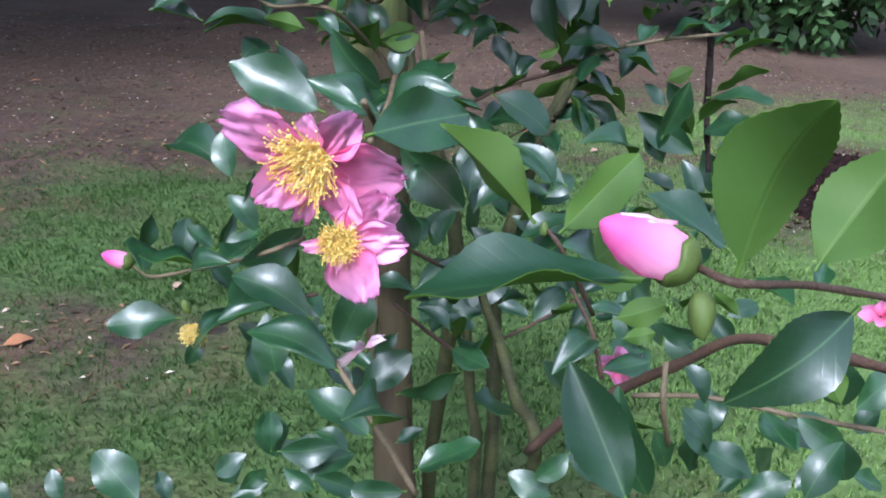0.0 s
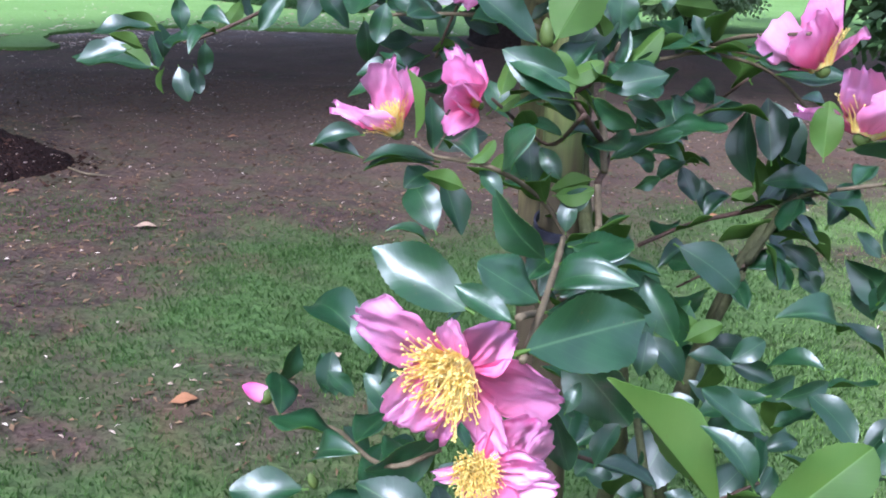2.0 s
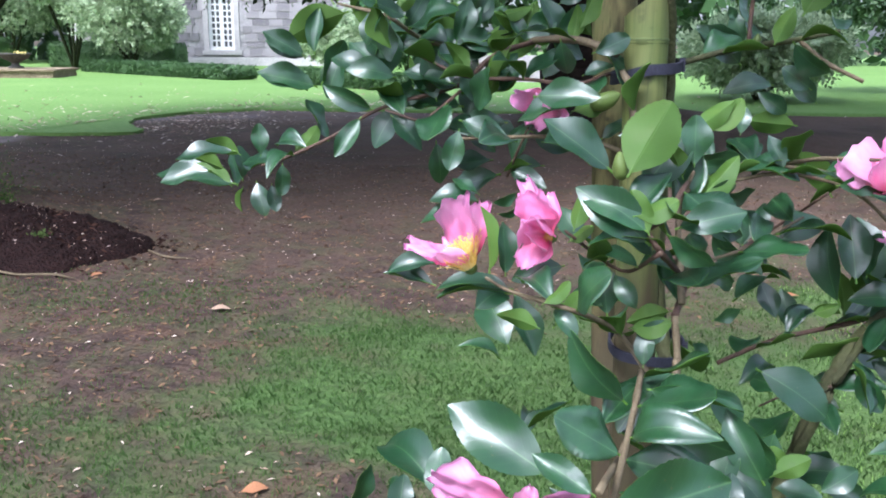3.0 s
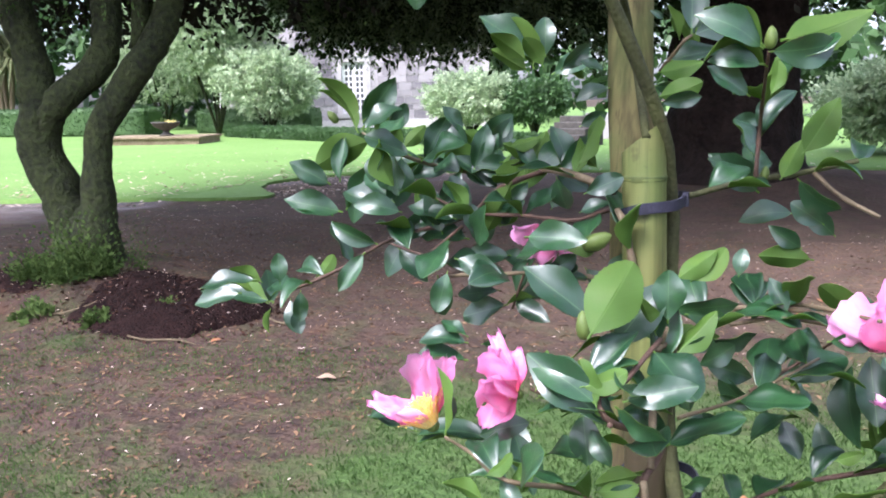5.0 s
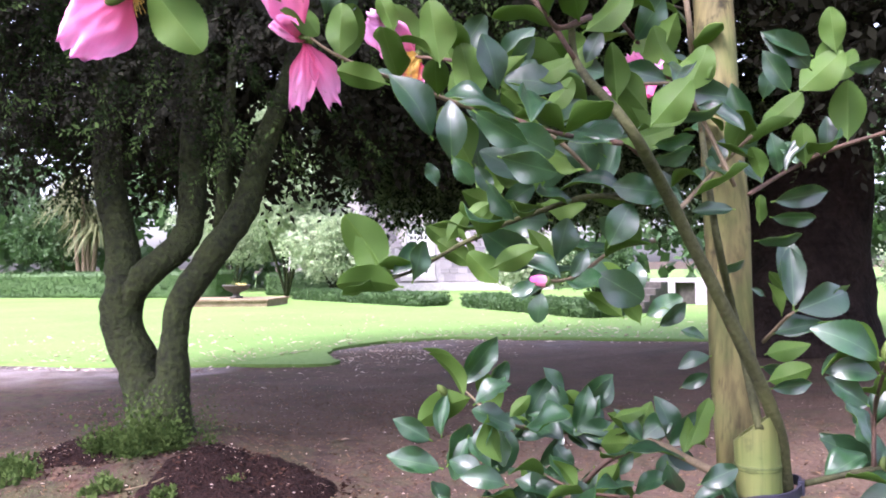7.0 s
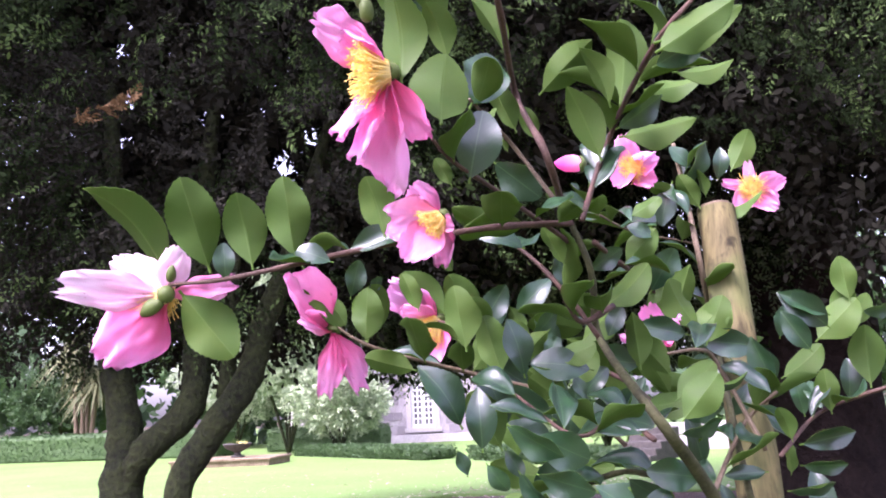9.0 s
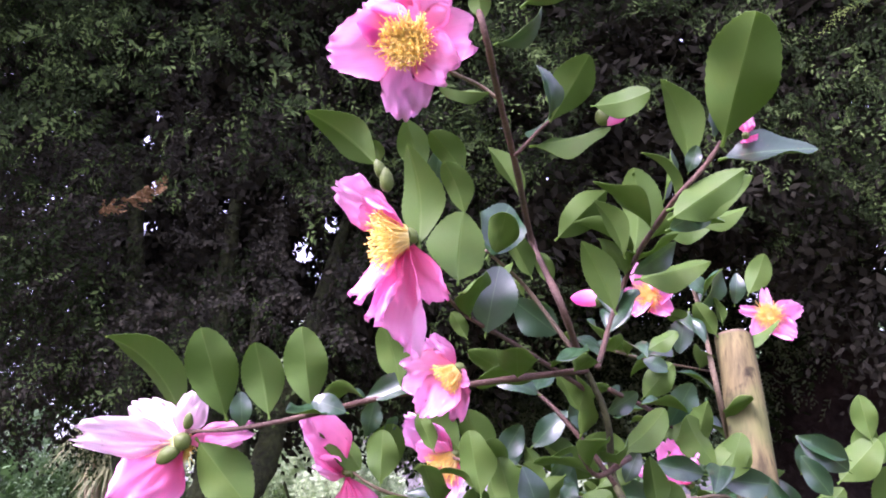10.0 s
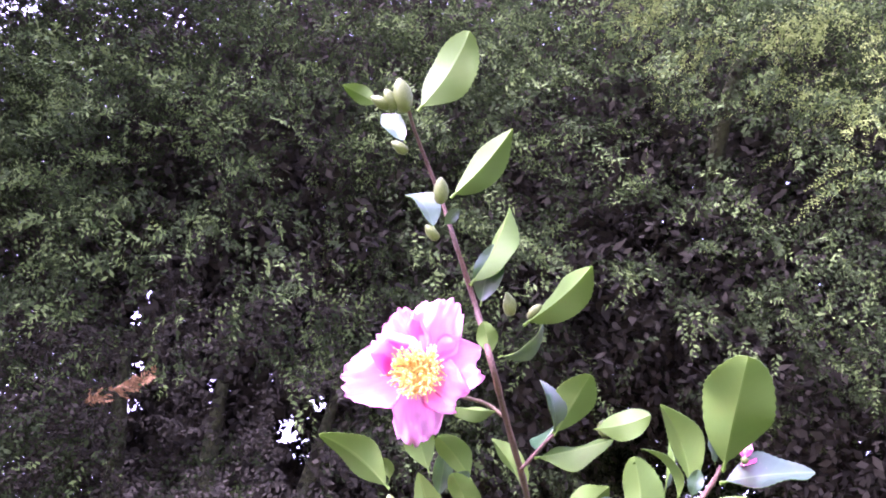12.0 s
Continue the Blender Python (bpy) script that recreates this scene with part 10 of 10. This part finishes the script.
def low_leaves(seed, count):
    """The inner leaves low in the bush, round its stems."""
    rng = random.Random(seed)
    for _ in range(count):
        c = Vector((rng.uniform(-0.12, 0.42), rng.uniform(0.76, 1.10), rng.uniform(0.55, 0.98)))
        if abs(c.x - 0.03) < 0.03 and c.y < 0.95 and rng.random() < 0.5:
            continue
        d = Vector((rng.uniform(-1, 1), rng.uniform(-1, 0.6), rng.uniform(-0.6, 0.7))).normalized()
        if not clear_of_blooms(c + d * 0.03):
            continue
        leaf(c, c + d * rng.uniform(0.045, 0.07), (rng.uniform(-0.7, 0.7), rng.uniform(-0.8, 0.3), 1.0), rng.randrange(8))


low_leaves(12, 120)


# ---- stakes and ties ----
def pole(name, label, low, high, r0, r1, mat, nodes=(), shear=0.0, sides=18, flat=1.0, rough=0.06):
    """A pole from low to high; nodes: heights at which it has a ringed joint; shear: slope of its cut top."""
    a, b = Vector(low), Vector(high)
    d = (b - a).normalized()
    x = d.cross(Vector((0, 1, 0))).normalized()
    y = d.cross(x)
    zs = sorted(set([a.z + (b.z - a.z) * i / 60 for i in range(61)] + [n + o for n in nodes for o in (-0.006, -0.003, 0, 0.003, 0.006)]))
    bm = bmesh.new()
    rings = []
    for z in zs:
        u = (z - a.z) / (b.z - a.z)
        c = a + (b - a) * u
        r = r0 + (r1 - r0) * u
        for n in nodes:
            r *= 1 + 0.02 * math.exp(-((z - n) / 0.003) ** 2)
        ring = []
        for s in range(sides):
            t = 2 * math.pi * s / sides
            rr = r * (1 + rough * noise.noise(Vector((math.cos(t) * 2, math.sin(t) * 2, z * 7))))
            p = c + x * math.cos(t) * rr + y * math.sin(t) * rr * flat
            if z == zs[-1]:
                p = p + d * shear * math.cos(t) * r
            ring.append(bm.verts.new(p))
        rings.append(ring)
    for p, q in zip(rings, rings[1:]):
        for s in range(sides):
            bm.faces.new((p[s], p[(s + 1) % sides], q[(s + 1) % sides], q[s]))
    bm.faces.new(reversed(rings[0]))
    inner = [bm.verts.new(v.co * 0.72 + (sum((w.co for w in rings[-1]), Vector()) / sides) * 0.28) for v in rings[-1]]
    deep = [bm.verts.new(v.co - d * 0.02) for v in inner]
    for p, q in ((rings[-1], inner), (inner, deep)):
        for s in range(sides):
            bm.faces.new((p[s], p[(s + 1) % sides], q[(s + 1) % sides], q[s]))
    bm.faces.new(deep)
    bm.edges.index_update()
    for row in (rings[-1], inner):
        for s in range(sides):
            bm.edges.get((row[s], row[(s + 1) % sides])).smooth = False
    rim = [v.co.copy() for v in rings[-1]]
    t = thing(name, label, "stake", a)
    t.location = (0, 0, 0)
    part("shaft", bm, mat, t)
    if not nodes:
        mid = sum(rim, Vector()) / sides
        cap = bmesh.new()
        lower = [cap.verts.new(mid + (p - mid) * 0.985 - d * 0.004) for p in rim]
        upper = [cap.verts.new(mid + (p - mid) * 0.96 + d * 0.003) for p in rim]
        for s in range(sides):
            cap.faces.new((lower[s], lower[(s + 1) % sides], upper[(s + 1) % sides], upper[s]))
        cap.faces.new(upper)
        part("cut_end", cap, TWIG_PALE, t, "pale sawn end grain", smooth=False)
    for n in nodes:
        u = (n - a.z) / (b.z - a.z)
        r = (r0 + (r1 - r0) * u) * 1.03
        rb = lathe([(r * 0.95, -0.0035), (r * 1.005, -0.0022), (r * 0.985, -0.0008), (r * 1.015, 0.0008), (r * 1.0, 0.0020), (r * 0.95, 0.0026)], sides)
        bmesh.ops.translate(rb, verts=rb.verts, vec=a + (b - a) * u)
        part("joint_ring", rb, BAMBOO_DARK, t, "raised ring at a bamboo joint")
    return t


pole("bamboo_stake", "thick yellow-green bamboo stake with a slanting cut top", (0.030, 0.93, -0.05), (0.000, 0.918, 1.172), 0.0205, 0.0185, BAMBOO, (0.25, 0.52, 0.80, 1.138), -0.75)
pole("wooden_stake", "tall weathered tan wooden stake behind the bamboo", (0.045, 0.80, -0.05), (-0.064, 1.150, 1.632), 0.025, 0.0215, STAKE, (), 0.05, 16, 0.8, 0.18)


def rubber_tie(at, rx, ry, tilt, label):
    bm = bmesh.new()
    sec = ((-0.0010, -0.0045), (0.0010, -0.0045), (0.0012, 0.0045), (-0.0010, 0.0045))
    rows = []
    for i in range(56):
        a = 2 * math.pi * i / 56
        c = Vector((rx * math.cos(a), ry * math.sin(a), tilt * math.cos(a) + 0.0015 * math.sin(3 * a)))
        o = Vector((math.cos(a), math.sin(a), 0))
        rows.append([bm.verts.new(c + o * s + Vector((0, 0, z))) for s, z in sec])
    for i in range(56):
        p, q = rows[i], rows[(i + 1) % 56]
        for s in range(4):
            bm.faces.new((p[s], q[s], q[(s + 1) % 4], p[(s + 1) % 4]))
    box(bm, rx - 0.002, -0.004, tilt - 0.006, rx + 0.003, 0.004, tilt + 0.006)
    ob = mesh_object("plant_tie", bm, TIE, smooth=False)
    ob.location = at
    tagged(ob, label, "plant tie")


rubber_tie((0.002, 0.940, 1.112), 0.030, 0.042, 0.006, "dark rubber strap tying stem to stakes")
rubber_tie((0.018, 0.925, 0.865), 0.034, 0.05, -0.002, "dark rubber strap low on the stakes")

# ---- fallen leaves ----
def fallen_leaf(x, y, size, turn, mat, label, kind=0):
    me = LEAVES[kind].copy()
    me.name = "fallen_leaf"
    me.materials[0] = mat
    me.materials[1] = mat
    ob = new("fallen_leaf", me)
    z = float(ground_height(np.array([x]), np.array([y]))[0])
    ob.matrix_world = pose(x, y, z + 0.006 + size * 0.03, 8, -4, turn) @ Matrix.Diagonal((size, size, size * 0.55, 1))
    tagged(ob, label, "leaf", "fallen leaves")


for _x, _y, _s, _a, _m, _l, _k in ((-1.80, 3.30, 0.12, 10, FALLEN_PALE, "pale tan fallen leaf on earth", 1), (0.05, 2.72, 0.10, 170, FALLEN, "orange-brown fallen leaf in grass", 2),
                               (-0.95, 1.92, 0.09, 30, FALLEN, "curled brown fallen leaf in grass", 5), (-0.62, 2.25, 0.07, 80, FALLEN_PALE, "upright pale fallen leaf in grass", 3),
                               (0.62, 4.2, 0.11, 20, FALLEN, "orange fallen leaf on thin grass", 1), (-0.15, 5.3, 0.12, 10, FALLEN, "orange-red fallen leaf on earth", 0),
                               (0.3, 5.6, 0.11, 120, FALLEN, "orange-red fallen leaf on earth", 4), (0.15, 5.2, 0.1, 60, FALLEN, "brown fallen leaf on earth", 2),
                               (-1.35, 1.72, 0.08, 200, FALLEN, "brown fallen leaf on bare earth", 1), (-2.6, 3.6, 0.08, 70, FALLEN, "orange fallen leaf on earth", 2),
                               (-2.2, 5.2, 0.09, 15, FALLEN, "orange fallen leaf on earth", 1), (0.9, 3.9, 0.08, 45, FALLEN_PALE, "pale fallen leaf in grass", 0),
                               (1.1, 5.3, 0.12, 5, FALLEN, "orange fallen leaf on bare earth", 2), (-3.4, 5.4, 0.09, 33, FALLEN_PALE, "pale fallen leaf on earth", 1)):
    fallen_leaf(_x, _y, _s * 0.8, _a, _m, _l, _k)
